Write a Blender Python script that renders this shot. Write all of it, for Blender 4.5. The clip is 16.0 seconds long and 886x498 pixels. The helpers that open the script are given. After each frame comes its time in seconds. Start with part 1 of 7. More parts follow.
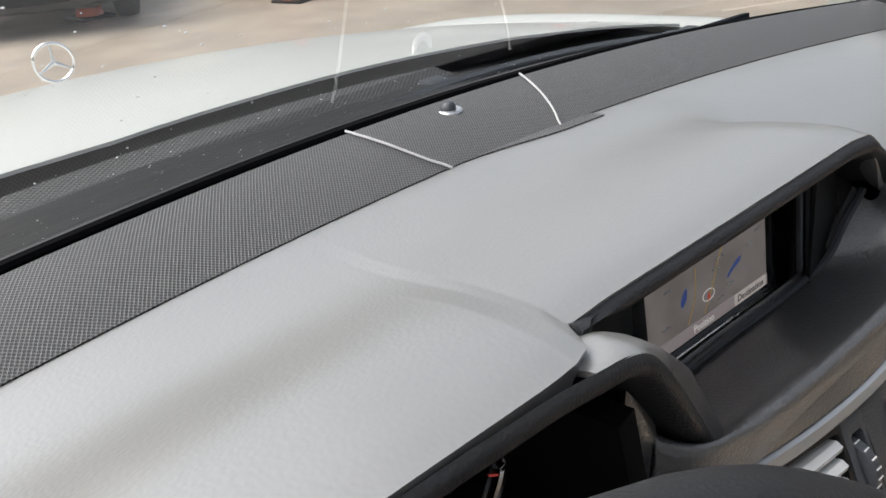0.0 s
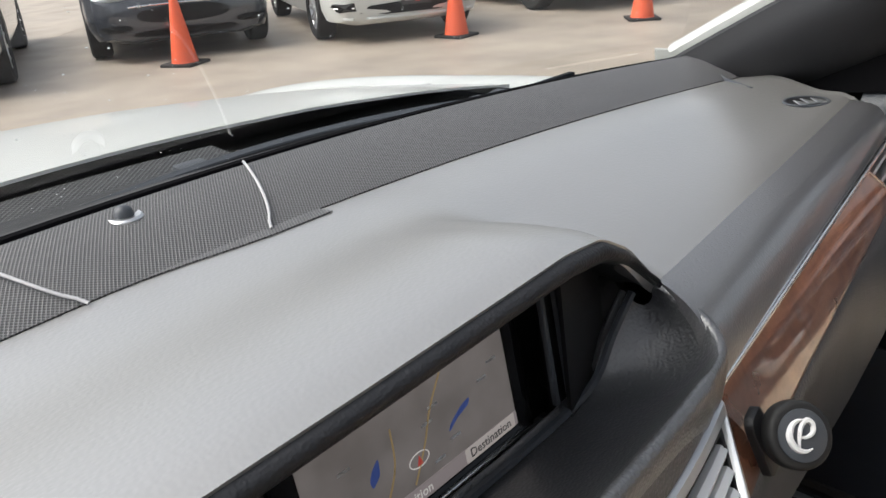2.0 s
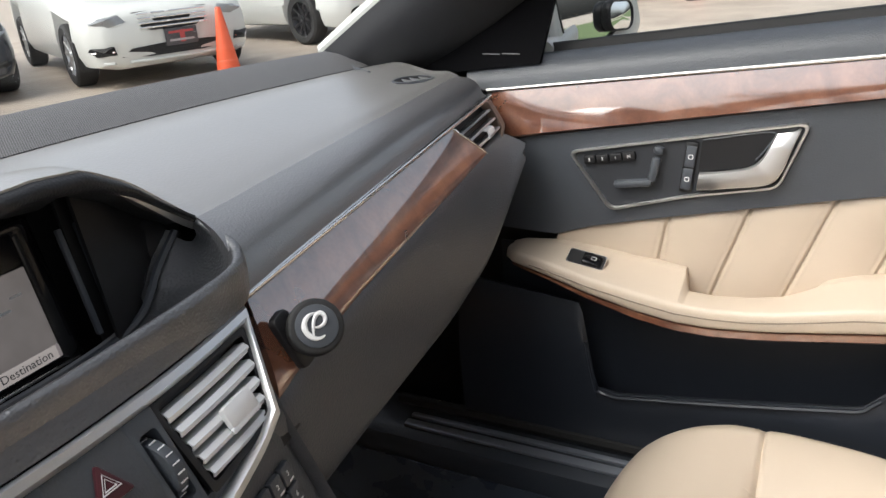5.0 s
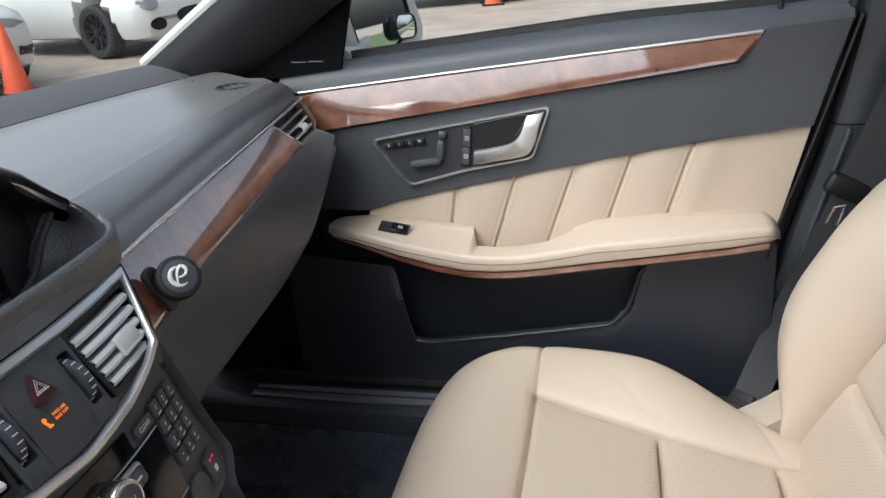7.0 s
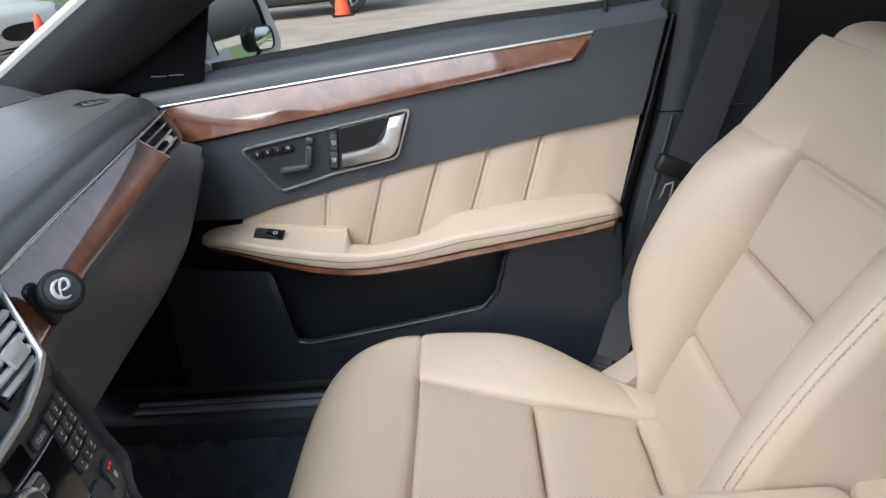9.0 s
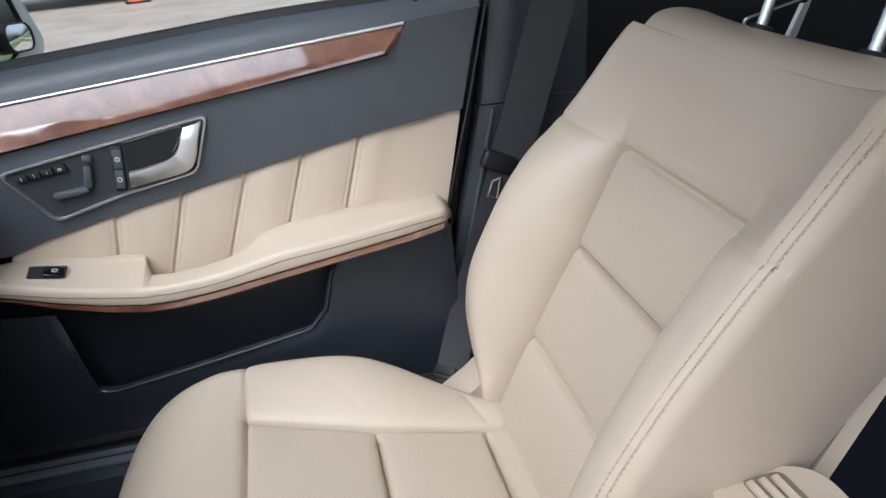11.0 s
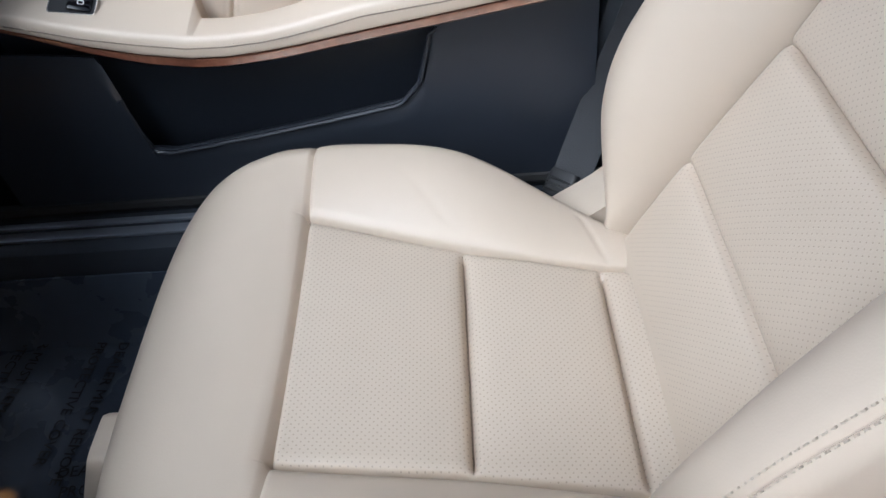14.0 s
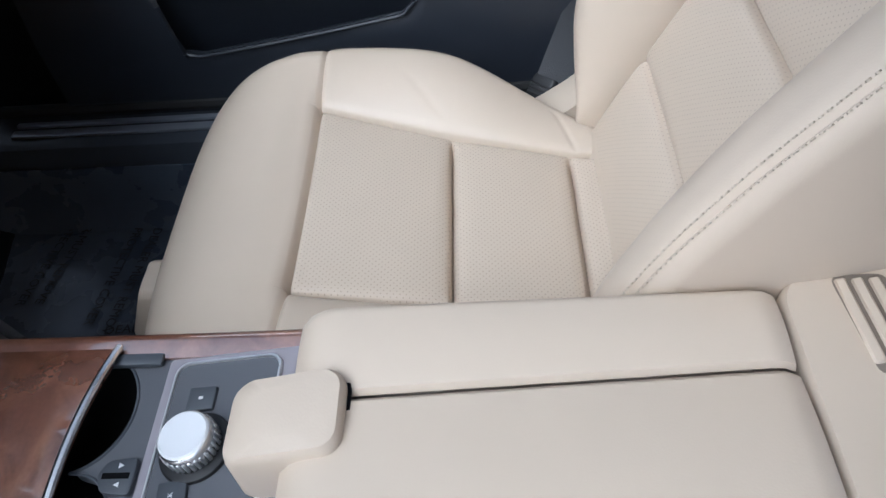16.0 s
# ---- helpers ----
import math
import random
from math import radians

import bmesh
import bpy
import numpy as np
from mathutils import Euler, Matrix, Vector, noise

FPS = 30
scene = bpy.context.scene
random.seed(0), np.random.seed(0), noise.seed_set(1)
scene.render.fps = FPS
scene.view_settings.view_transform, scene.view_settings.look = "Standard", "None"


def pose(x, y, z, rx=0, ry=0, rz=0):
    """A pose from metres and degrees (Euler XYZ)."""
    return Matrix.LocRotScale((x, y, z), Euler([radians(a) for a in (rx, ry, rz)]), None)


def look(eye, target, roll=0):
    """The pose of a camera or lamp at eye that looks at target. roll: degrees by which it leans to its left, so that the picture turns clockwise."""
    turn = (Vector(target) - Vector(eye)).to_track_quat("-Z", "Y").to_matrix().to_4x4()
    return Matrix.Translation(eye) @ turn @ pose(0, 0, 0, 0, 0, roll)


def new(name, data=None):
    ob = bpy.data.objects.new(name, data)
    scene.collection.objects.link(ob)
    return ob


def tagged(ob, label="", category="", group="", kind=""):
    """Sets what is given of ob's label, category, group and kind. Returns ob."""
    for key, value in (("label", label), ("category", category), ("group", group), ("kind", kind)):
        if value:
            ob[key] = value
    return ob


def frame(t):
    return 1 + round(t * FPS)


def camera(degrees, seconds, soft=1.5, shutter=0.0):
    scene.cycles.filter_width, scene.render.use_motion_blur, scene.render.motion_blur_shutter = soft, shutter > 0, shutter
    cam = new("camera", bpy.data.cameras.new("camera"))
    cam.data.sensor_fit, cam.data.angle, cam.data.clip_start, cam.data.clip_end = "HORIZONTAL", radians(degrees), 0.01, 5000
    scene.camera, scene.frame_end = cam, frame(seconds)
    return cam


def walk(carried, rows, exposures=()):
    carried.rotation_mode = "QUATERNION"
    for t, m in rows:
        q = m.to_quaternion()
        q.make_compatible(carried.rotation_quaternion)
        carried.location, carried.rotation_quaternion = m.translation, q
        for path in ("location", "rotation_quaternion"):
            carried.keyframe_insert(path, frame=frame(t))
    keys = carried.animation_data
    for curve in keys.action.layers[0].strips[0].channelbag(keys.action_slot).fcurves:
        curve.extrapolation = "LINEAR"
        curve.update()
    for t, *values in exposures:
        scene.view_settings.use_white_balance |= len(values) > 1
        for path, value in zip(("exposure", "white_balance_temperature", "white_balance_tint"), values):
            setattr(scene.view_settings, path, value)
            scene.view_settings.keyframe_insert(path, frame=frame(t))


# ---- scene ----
cam = camera(61.9, 16.0)
PATH = [
    (0, (-0.398, 0.061, 1.245), (0.721, 1.429, 0.309), -3.4),
    (0.5, (-0.339, 0.061, 1.236), (0.812, 1.427, 0.335), -3.5),
    (1, (-0.281, 0.071, 1.229), (0.917, 1.413, 0.355), -3.6),
    (1.5, (-0.234, 0.07, 1.22), (1.027, 1.381, 0.387), -3.6),
    (2, (-0.189, 0.055, 1.224), (1.126, 1.318, 0.403), -3.8),
    (2.5, (-0.158, 0.026, 1.224), (1.217, 1.234, 0.418), -3.8),
    (3, (-0.141, -0.009, 1.22), (1.29, 1.14, 0.423), -3.9),
    (3.5, (-0.133, -0.043, 1.211), (1.351, 1.038, 0.418), -3.9),
    (4, (-0.138, -0.083, 1.201), (1.394, 0.929, 0.408), -4.0),
    (4.5, (-0.142, -0.116, 1.184), (1.438, 0.824, 0.396), -4.1),
    (4.7, (-0.148, -0.133, 1.176), (1.449, 0.786, 0.398), -4.5),
    (6.8, (-0.318, -0.221, 1.202), (1.454, 0.256, 0.408), -4.7),
    (7, (-0.338, -0.235, 1.204), (1.444, 0.21, 0.413), -4.7),
    (7.5, (-0.373, -0.245, 1.201), (1.425, 0.136, 0.413), -4.6),
    (8, (-0.409, -0.233, 1.2), (1.402, 0.085, 0.414), -4.6),
    (8.5, (-0.423, -0.239, 1.2), (1.401, -0.009, 0.412), -4.8),
    (9, (-0.4, -0.235, 1.209), (1.432, -0.14, 0.414), -5.0),
    (9.5, (-0.338, -0.236, 1.218), (1.49, -0.322, 0.409), -5.0),
    (10, (-0.307, -0.243, 1.209), (1.499, -0.493, 0.386), -4.9),
    (10.2, (-0.305, -0.244, 1.208), (1.49, -0.56, 0.387), -4.8),
    (12.3, (-0.189, -0.272, 1.199), (1.503, -0.526, 0.163), -4.3),
    (12.5, (-0.155, -0.259, 1.193), (1.495, -0.481, 0.084), -3.8),
    (13, (-0.097, -0.278, 1.158), (1.47, -0.357, -0.082), -4.6),
    (13.5, (-0.066, -0.301, 1.148), (1.413, -0.28, -0.199), -5.4),
    (14, (-0.052, -0.311, 1.131), (1.349, -0.23, -0.295), -6.1),
    (14.5, (-0.044, -0.314, 1.126), (1.303, -0.206, -0.348), -6.5),
    (15, (-0.055, -0.31, 1.13), (1.254, -0.186, -0.378), -6.9),
    (15.5, (-0.118, -0.32, 1.142), (1.185, -0.202, -0.37), -6.4),
    (16, (-0.211, -0.335, 1.17), (1.101, -0.222, -0.335), -6.1),
]
EXPOSURES = [
    (0, 0.40, 6500, 10),
    (2.0, 0.43, 6480, 10),
    (3.5, 0.64, 6460, 10),
    (4.5, 0.60, 6450, 10),
    (7.0, 0.30, 6000, 9),
    (8.5, 0.28, 5900, 9),
    (10.0, 0.22, 5760, 9),
    (12.5, 0.26, 5480, 9),
    (14.5, 0.32, 5330, 9),
    (16, 0.26, 5330, 9),
]
walk(cam, [(t, look(eye, target, roll)) for t, eye, target, roll in PATH], EXPOSURES)

# ---- light: an overcast sky over the lot ----
world = bpy.data.worlds.new("overcast_sky")
scene.world = world
world.use_nodes = True
wn, wl = world.node_tree.nodes, world.node_tree.links
sky = wn.new("ShaderNodeTexSky")
sky.sky_type = "NISHITA"
sky.sun_disc = False
sky.sun_elevation, sky.sun_rotation = radians(50), radians(-50)
sky.air_density, sky.dust_density = 1.0, 6.0
grey = wn.new("ShaderNodeHueSaturation")
grey.inputs["Saturation"].default_value = 0.40
wl.new(sky.outputs["Color"], grey.inputs["Color"])
wl.new(grey.outputs["Color"], wn["Background"].inputs["Color"])
wn["Background"].inputs["Strength"].default_value = 0.185

sun_data = bpy.data.lights.new("sun", "SUN")
sun_data.energy, sun_data.angle, sun_data.color = 1.35, radians(60), (1.0, 0.98, 0.95)
sun = new("sun", sun_data)
sun.matrix_world = look((0, 0, 0), (math.sin(radians(50)), -math.cos(radians(50)), -math.tan(radians(50))))


# ---- materials ----
def mat(name, col, rough=0.5, metal=0.0, spec=0.5, grain=0.0, grain_scale=900.0, var=0.12, var_scale=14.0, coat=0.0,
        sheen=0.0, rough_var=0.08, voronoi=True):
    """A surface with a slow change of tone, a fine relief and an uneven gloss."""
    m = bpy.data.materials.new(name)
    m.use_nodes = True
    n, l = m.node_tree.nodes, m.node_tree.links
    b = n["Principled BSDF"]
    b.inputs["Metallic"].default_value = metal
    b.inputs["Specular IOR Level"].default_value = spec
    b.inputs["Coat Weight"].default_value = coat
    b.inputs["Coat Roughness"].default_value = max(0.06, rough * 0.7) if rough > 0.35 else 0.06
    b.inputs["Sheen Weight"].default_value = sheen
    tc = n.new("ShaderNodeTexCoord")
    big = n.new("ShaderNodeTexNoise")
    big.inputs["Scale"].default_value, big.inputs["Detail"].default_value = var_scale, 5
    l.new(tc.outputs["Object"], big.inputs["Vector"])
    mix = n.new("ShaderNodeMix")
    mix.data_type = "RGBA"
    mix.inputs[6].default_value = (*[c * (1 - var) for c in col], 1)
    mix.inputs[7].default_value = (*[min(1, c * (1 + var)) for c in col], 1)
    l.new(big.outputs["Fac"], mix.inputs["Factor"])
    l.new(mix.outputs[2], b.inputs["Base Color"])
    rr = n.new("ShaderNodeMapRange")
    rr.inputs["To Min"].default_value, rr.inputs["To Max"].default_value = max(0.02, rough - rough_var), min(1, rough + rough_var)
    l.new(big.outputs["Fac"], rr.inputs["Value"])
    l.new(rr.outputs["Result"], b.inputs["Roughness"])
    if grain:
        if voronoi:
            fine = n.new("ShaderNodeTexVoronoi")
            fine.feature = "SMOOTH_F1"
            out = fine.outputs["Distance"]
        else:
            fine = n.new("ShaderNodeTexNoise")
            fine.inputs["Detail"].default_value = 3
            out = fine.outputs["Fac"]
        fine.inputs["Scale"].default_value = grain_scale
        l.new(tc.outputs["Object"], fine.inputs["Vector"])
        bump = n.new("ShaderNodeBump")
        bump.inputs["Strength"].default_value, bump.inputs["Distance"].default_value = grain, 0.0006
        l.new(out, bump.inputs["Height"])
        l.new(bump.outputs["Normal"], b.inputs["Normal"])
    return m


def dotted(m, pitch, radius, colour, depth=0.5, turn=0.785, axes=(0, 1), arc=False):
    """Adds rows of small round holes to a material: a real pitch in metres, laid over two axes of the object."""
    n, l = m.node_tree.nodes, m.node_tree.links
    b = n["Principled BSDF"]
    tc = n.new("ShaderNodeTexCoord")
    sep = n.new("ShaderNodeSeparateXYZ")
    l.new(tc.outputs["Object"], sep.inputs[0])
    com = n.new("ShaderNodeCombineXYZ")
    l.new(sep.outputs[axes[0]], com.inputs[0])
    if arc:  # along a surface that leans back
        run = n.new("ShaderNodeVectorMath")
        run.operation = "DOT_PRODUCT"
        run.inputs[1].default_value = (0, -0.64, 0.77)
        l.new(tc.outputs["Object"], run.inputs[0])
        l.new(run.outputs["Value"], com.inputs[1])
    else:
        l.new(sep.outputs[axes[1]], com.inputs[1])
    mp = n.new("ShaderNodeMapping")
    mp.inputs["Rotation"].default_value[2] = turn
    l.new(com.outputs[0], mp.inputs["Vector"])
    v = n.new("ShaderNodeTexVoronoi")
    v.voronoi_dimensions = "2D"
    v.inputs["Scale"].default_value = 1 / pitch
    v.inputs["Randomness"].default_value = 0.0
    l.new(mp.outputs[0], v.inputs["Vector"])
    r = n.new("ShaderNodeMapRange")
    r.inputs["From Min"].default_value, r.inputs["From Max"].default_value = radius, radius * 1.5
    l.new(v.outputs["Distance"], r.inputs["Value"])
    mix = n.new("ShaderNodeMix")
    mix.data_type = "RGBA"
    mix.inputs[6].default_value = (*colour, 1)
    old = b.inputs["Base Color"].links[0].from_socket
    l.new(old, mix.inputs[7])
    l.new(r.outputs["Result"], mix.inputs["Factor"])
    l.new(mix.outputs[2], b.inputs["Base Color"])
    bump = n.new("ShaderNodeBump")
    bump.inputs["Strength"].default_value, bump.inputs["Distance"].default_value = depth, 0.001
    l.new(r.outputs["Result"], bump.inputs["Height"])
    if b.inputs["Normal"].links:
        l.new(b.inputs["Normal"].links[0].from_socket, bump.inputs["Normal"])
    l.new(bump.outputs["Normal"], b.inputs["Normal"])
    return m


def glass(name, tint=(1, 1, 1), ior=1.3, rough=0.0):
    m = bpy.data.materials.new(name)
    m.use_nodes = True
    n, l = m.node_tree.nodes, m.node_tree.links
    n.remove(n["Principled BSDF"])
    tr, gl, fr, mx = (n.new("ShaderNode" + k) for k in ("BsdfTransparent", "BsdfGlossy", "Fresnel", "MixShader"))
    tr.inputs["Color"].default_value = (*tint, 1)
    gl.inputs["Roughness"].default_value = rough
    fr.inputs["IOR"].default_value = ior
    dim = n.new("ShaderNodeMath")
    dim.operation = "MULTIPLY"
    dim.inputs[1].default_value = 0.8
    l.new(fr.outputs[0], dim.inputs[0])
    l.new(dim.outputs[0], mx.inputs[0])
    l.new(tr.outputs[0], mx.inputs[1])
    l.new(gl.outputs[0], mx.inputs[2])
    l.new(mx.outputs[0], n["Material Output"].inputs["Surface"])
    return m


def glow(name, col, strength):
    m = mat(name, col, 0.5)
    b = m.node_tree.nodes["Principled BSDF"]
    b.inputs["Emission Color"].default_value = (*col, 1)
    b.inputs["Emission Strength"].default_value = strength
    return m


def burl(name):
    """Reddish burl walnut veneer under clear lacquer."""
    m = mat(name, (0.16, 0.055, 0.028), 0.3, coat=1.0, spec=0.5)
    m.node_tree.nodes["Principled BSDF"].inputs["Coat IOR"].default_value = 2.9
    m.node_tree.nodes["Principled BSDF"].inputs["Coat Roughness"].default_value = 0.06
    n, l = m.node_tree.nodes, m.node_tree.links
    b = n["Principled BSDF"]
    tc = n.new("ShaderNodeTexCoord")
    a = n.new("ShaderNodeTexNoise")
    a.inputs["Scale"].default_value, a.inputs["Detail"].default_value, a.inputs["Distortion"].default_value = 22, 7, 1.2
    l.new(tc.outputs["Object"], a.inputs["Vector"])
    c = n.new("ShaderNodeTexNoise")
    c.inputs["Scale"].default_value, c.inputs["Detail"].default_value = 260, 4
    l.new(tc.outputs["Object"], c.inputs["Vector"])
    add = n.new("ShaderNodeMath")
    add.operation = "MULTIPLY_ADD"
    add.inputs[1].default_value = 0.22
    l.new(c.outputs["Fac"], add.inputs[0])
    l.new(a.outputs["Fac"], add.inputs[2])
    ramp = n.new("ShaderNodeValToRGB")
    e = ramp.color_ramp.elements
    e[0].position, e[0].color = 0.38, (0.125, 0.046, 0.026, 1)
    e[1].position, e[1].color = 0.86, (0.30, 0.135, 0.075, 1)
    mid = e.new(0.62)
    mid.color = (0.21, 0.084, 0.047, 1)
    l.new(add.outputs[0], ramp.inputs["Fac"])
    l.new(ramp.outputs["Color"], b.inputs["Base Color"])
    return m


# the dash is one charcoal leather; the pad's paler colour holds the sky's light
PAD = mat("dash_leather_skylit", (0.200, 0.197, 0.192), 0.38, spec=1.0, coat=1.0, grain=0.34, grain_scale=430, var=0.06)
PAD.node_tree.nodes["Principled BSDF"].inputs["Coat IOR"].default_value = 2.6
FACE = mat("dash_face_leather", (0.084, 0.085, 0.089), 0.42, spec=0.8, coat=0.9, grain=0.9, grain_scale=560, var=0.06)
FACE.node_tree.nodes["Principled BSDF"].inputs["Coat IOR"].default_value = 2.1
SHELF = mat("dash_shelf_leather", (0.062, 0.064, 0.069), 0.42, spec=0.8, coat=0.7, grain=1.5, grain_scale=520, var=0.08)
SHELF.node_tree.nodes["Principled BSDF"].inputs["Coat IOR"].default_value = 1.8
# lip and rim leather, set darker than the face leather
HOODEDGE = mat("hood_edge_leather", (0.020, 0.021, 0.024), 0.5, spec=0.4, grain=0.6, grain_scale=650)
PILLAR = mat("dark_pillar_trim", (0.022, 0.023, 0.026), 0.7, spec=0.25, grain=0.3, grain_scale=900)
SATIN = mat("satin_handle_metal", (0.80, 0.79, 0.77), 0.36, metal=1.0, var=0.04, rough_var=0.05)
DARK = mat("charcoal_leather", (0.058, 0.065, 0.076), 0.45, spec=0.6, grain=0.6, grain_scale=600)
PLASTIC = mat("charcoal_plastic", (0.062, 0.069, 0.080), 0.42, grain=0.2, grain_scale=1400)
LOWER = mat("dark_lower_leather", (0.062, 0.066, 0.073), 0.42, grain=0.6, grain_scale=600)
BLACK = mat("black_plastic", (0.008, 0.008, 0.009), 0.5, grain=0.1, grain_scale=1200)
RUBBER = mat("black_rubber", (0.012, 0.012, 0.012), 0.65)
MATTE = mat("matte_black", (0.005, 0.005, 0.006), 0.95, spec=0.1)
GLOSSY = mat("gloss_black", (0.006, 0.006, 0.007), 0.08, spec=0.35, rough_var=0.03)
MESHCLOTH = dotted(mat("speaker_mesh", (0.145, 0.145, 0.148), 0.5), 0.0021, 0.33, (0.045, 0.045, 0.046), 0.5, 0.5)
BEIGE = mat("beige_leather", (0.54, 0.452, 0.355), 0.40, spec=0.45, grain=0.10, grain_scale=650, var=0.05)
PERF = dotted(mat("perforated_beige_leather", (0.54, 0.452, 0.355), 0.42, spec=0.45, grain=0.12, grain_scale=650, var=0.05),
              0.0047, 0.115, (0.36, 0.295, 0.23), 0.22)
PERF_BACK = dotted(mat("perforated_back_leather", (0.54, 0.452, 0.355), 0.42, spec=0.45, grain=0.12, grain_scale=650, var=0.05),
                   0.0047, 0.105, (0.39, 0.32, 0.25), 0.22, arc=True)
UNDER = mat("black_lower_trim", (0.020, 0.024, 0.032), 0.38, spec=0.6, grain=0.2, grain_scale=1400)
BEIGE_HARD = mat("beige_plastic", (0.55, 0.46, 0.36), 0.42, grain=0.12, grain_scale=1500, var=0.04)
THREAD = mat("beige_thread", (0.58, 0.51, 0.42), 0.7)
# seam colour, with the shade of the sunken seams put into it
SEAMDARK = mat("seam_shadow", (0.22, 0.18, 0.14), 0.8)
CHROME = mat("satin_chrome", (0.84, 0.84, 0.84), 0.26, metal=1.0, var=0.05, rough_var=0.06)
SILVER = mat("silver_plastic", (0.66, 0.67, 0.68), 0.34, metal=0.9, var=0.05)
SLAT = mat("silver_slat", (0.74, 0.75, 0.76), 0.38, metal=0.15, var=0.06)
WOOD = burl("burl_walnut")
BRONZE = mat("bronze_trim", (0.30, 0.22, 0.18), 0.3, metal=0.6, var=0.08)
WHITE_PAINT = mat("white_car_paint", (0.60, 0.615, 0.59), 0.35, coat=0.4, var=0.02)
PRINT = mat("white_print", (0.75, 0.75, 0.75), 0.6, var=0.03)
GLASS = glass("clear_glass", (0.93, 0.95, 0.94))
CARPET = mat("black_carpet", (0.018, 0.021, 0.027), 0.95, grain=0.9, grain_scale=500, voronoi=False, spec=0.1)
HEADLINER = mat("pale_headliner", (0.64, 0.60, 0.54), 0.9, grain=0.3, grain_scale=900, voronoi=False)


# ---- mesh helpers ----
def smooth(bm):
    for f in bm.faces:
        f.smooth = True
    return bm


def finish(name, bm, material, label="", angle=40):
    bmesh.ops.recalc_face_normals(bm, faces=bm.faces)
    me = bpy.data.meshes.new(name)
    smooth(bm)
    bm.to_mesh(me)
    bm.free()
    me.set_sharp_from_angle(angle=radians(angle))
    me.materials.append(material)
    return me


def thing(name, label, category, at=(0, 0, 0), group="", kind=""):
    """An empty at the base of a thing, to which its parts belong."""
    ob = new(name)
    ob.location = at
    return tagged(ob, label, category, group, kind)


def part(name, bm, material, parent, label="", angle=40):
    """One mesh object under a thing or a part. Meshes are given in the world and keep their place."""
    ob = new(name, finish(name, bm, material, angle=angle))
    up, off = parent, Vector((0, 0, 0))
    while up is not None:
        off += up.location
        up = up.parent
    ob.parent = parent
    ob.location = -off
    return tagged(ob, label)


def solo(name, bm, material, label, category="", group="", kind="", angle=40):
    return tagged(new(name, finish(name, bm, material, angle=angle)), label, category, group, kind)


def face_cabin(ob):
    """Turns a single pane's face to the cabin."""
    me = ob.data
    if sum(p.normal.dot(Vector((0.0, -0.4, 1.15)) - p.center) for p in me.polygons) < 0:
        me.flip_normals()
    ob.visible_shadow = False
    return ob


def spline(pts, n):
    """n points along a smooth curve through the given ones (any dimension)."""
    p = np.array(pts, float)
    if len(p) == 2:
        return [tuple(p[0] + (p[1] - p[0]) * k / (n - 1)) for k in range(n)]
    ext = np.vstack([2 * p[0] - p[1], p, 2 * p[-1] - p[-2]])
    out = []
    for k in range(n):
        u = k / (n - 1) * (len(p) - 1)
        i = min(int(u), len(p) - 2)
        f = u - i
        a, b, c, d = ext[i:i + 4]
        out.append(tuple(0.5 * (2 * b + (c - a) * f + (2 * a - 5 * b + 4 * c - d) * f * f + (3 * b - a - 3 * c + d) * f ** 3)))
    return out


def lerp(t, xs, ys):
    return float(np.interp(t, xs, ys))


def ease(t, a, b):
    """0 before a, 1 after b, smooth between."""
    f = min(1, max(0, (t - a) / (b - a)))
    return f * f * (3 - 2 * f)


def sheet(rows, thick=0.0, closed=False):
    """A surface through rows of points; thick gives it a body on the side away from the cabin's middle."""
    bm = bmesh.new()
    vs = [[bm.verts.new(p) for p in row] for row in rows]
    n = len(vs[0])
    for a, b in zip(vs, vs[1:]):
        for k in range(n if closed else n - 1):
            bm.faces.new((a[k], a[(k + 1) % n], b[(k + 1) % n], b[k]))
    if thick:
        bm.normal_update()
        lean = sum(v.normal.dot(Vector((0.1, -0.25, 1.2)) - v.co) for r in vs for v in r)
        d = -abs(thick) if (lean > 0) == (thick > 0) else abs(thick)
        bs = [[bm.verts.new(v.co + v.normal * d) for v in r] for r in vs]
        for a, b in zip(bs, bs[1:]):
            for k in range(n if closed else n - 1):
                bm.faces.new((b[k], b[(k + 1) % n], a[(k + 1) % n], a[k]))
        for k in range(n if closed else n - 1):
            q = (k + 1) % n
            bm.faces.new((vs[0][q], vs[0][k], bs[0][k], bs[0][q]))
            bm.faces.new((vs[-1][k], vs[-1][q], bs[-1][q], bs[-1][k]))
        if not closed:
            for a, b, c, e in zip(vs, vs[1:], bs, bs[1:]):
                bm.faces.new((a[0], b[0], e[0], c[0]))
                bm.faces.new((b[-1], a[-1], c[-1], e[-1]))
    return bm


def loft(rings, caps=True):
    """A closed skin over rings of points."""
    bm = bmesh.new()
    vs = [[bm.verts.new(p) for p in ring] for ring in rings]
    n = len(vs[0])
    for a, b in zip(vs, vs[1:]):
        for k in range(n):
            bm.faces.new((a[k], a[(k + 1) % n], b[(k + 1) % n], b[k]))
    if caps:
        bm.faces.new(vs[0][::-1])
        bm.faces.new(vs[-1])
    return bm


def tube(pts, r, sides=8, caps=True):
    pts = [Vector(p) for p in pts]
    rings = []
    for i, p in enumerate(pts):
        d = (pts[min(i + 1, len(pts) - 1)] - pts[max(i - 1, 0)]).normalized()
        a = d.cross(Vector((0, 0, 1)) if abs(d.z) < 0.9 else Vector((1, 0, 0))).normalized()
        b = d.cross(a)
        rr = float(r[i] if isinstance(r, (list, tuple)) else r)
        rings.append([p + rr * (math.cos(2 * math.pi * k / sides) * a + math.sin(2 * math.pi * k / sides) * b) for k in range(sides)])
    return loft(rings, caps)


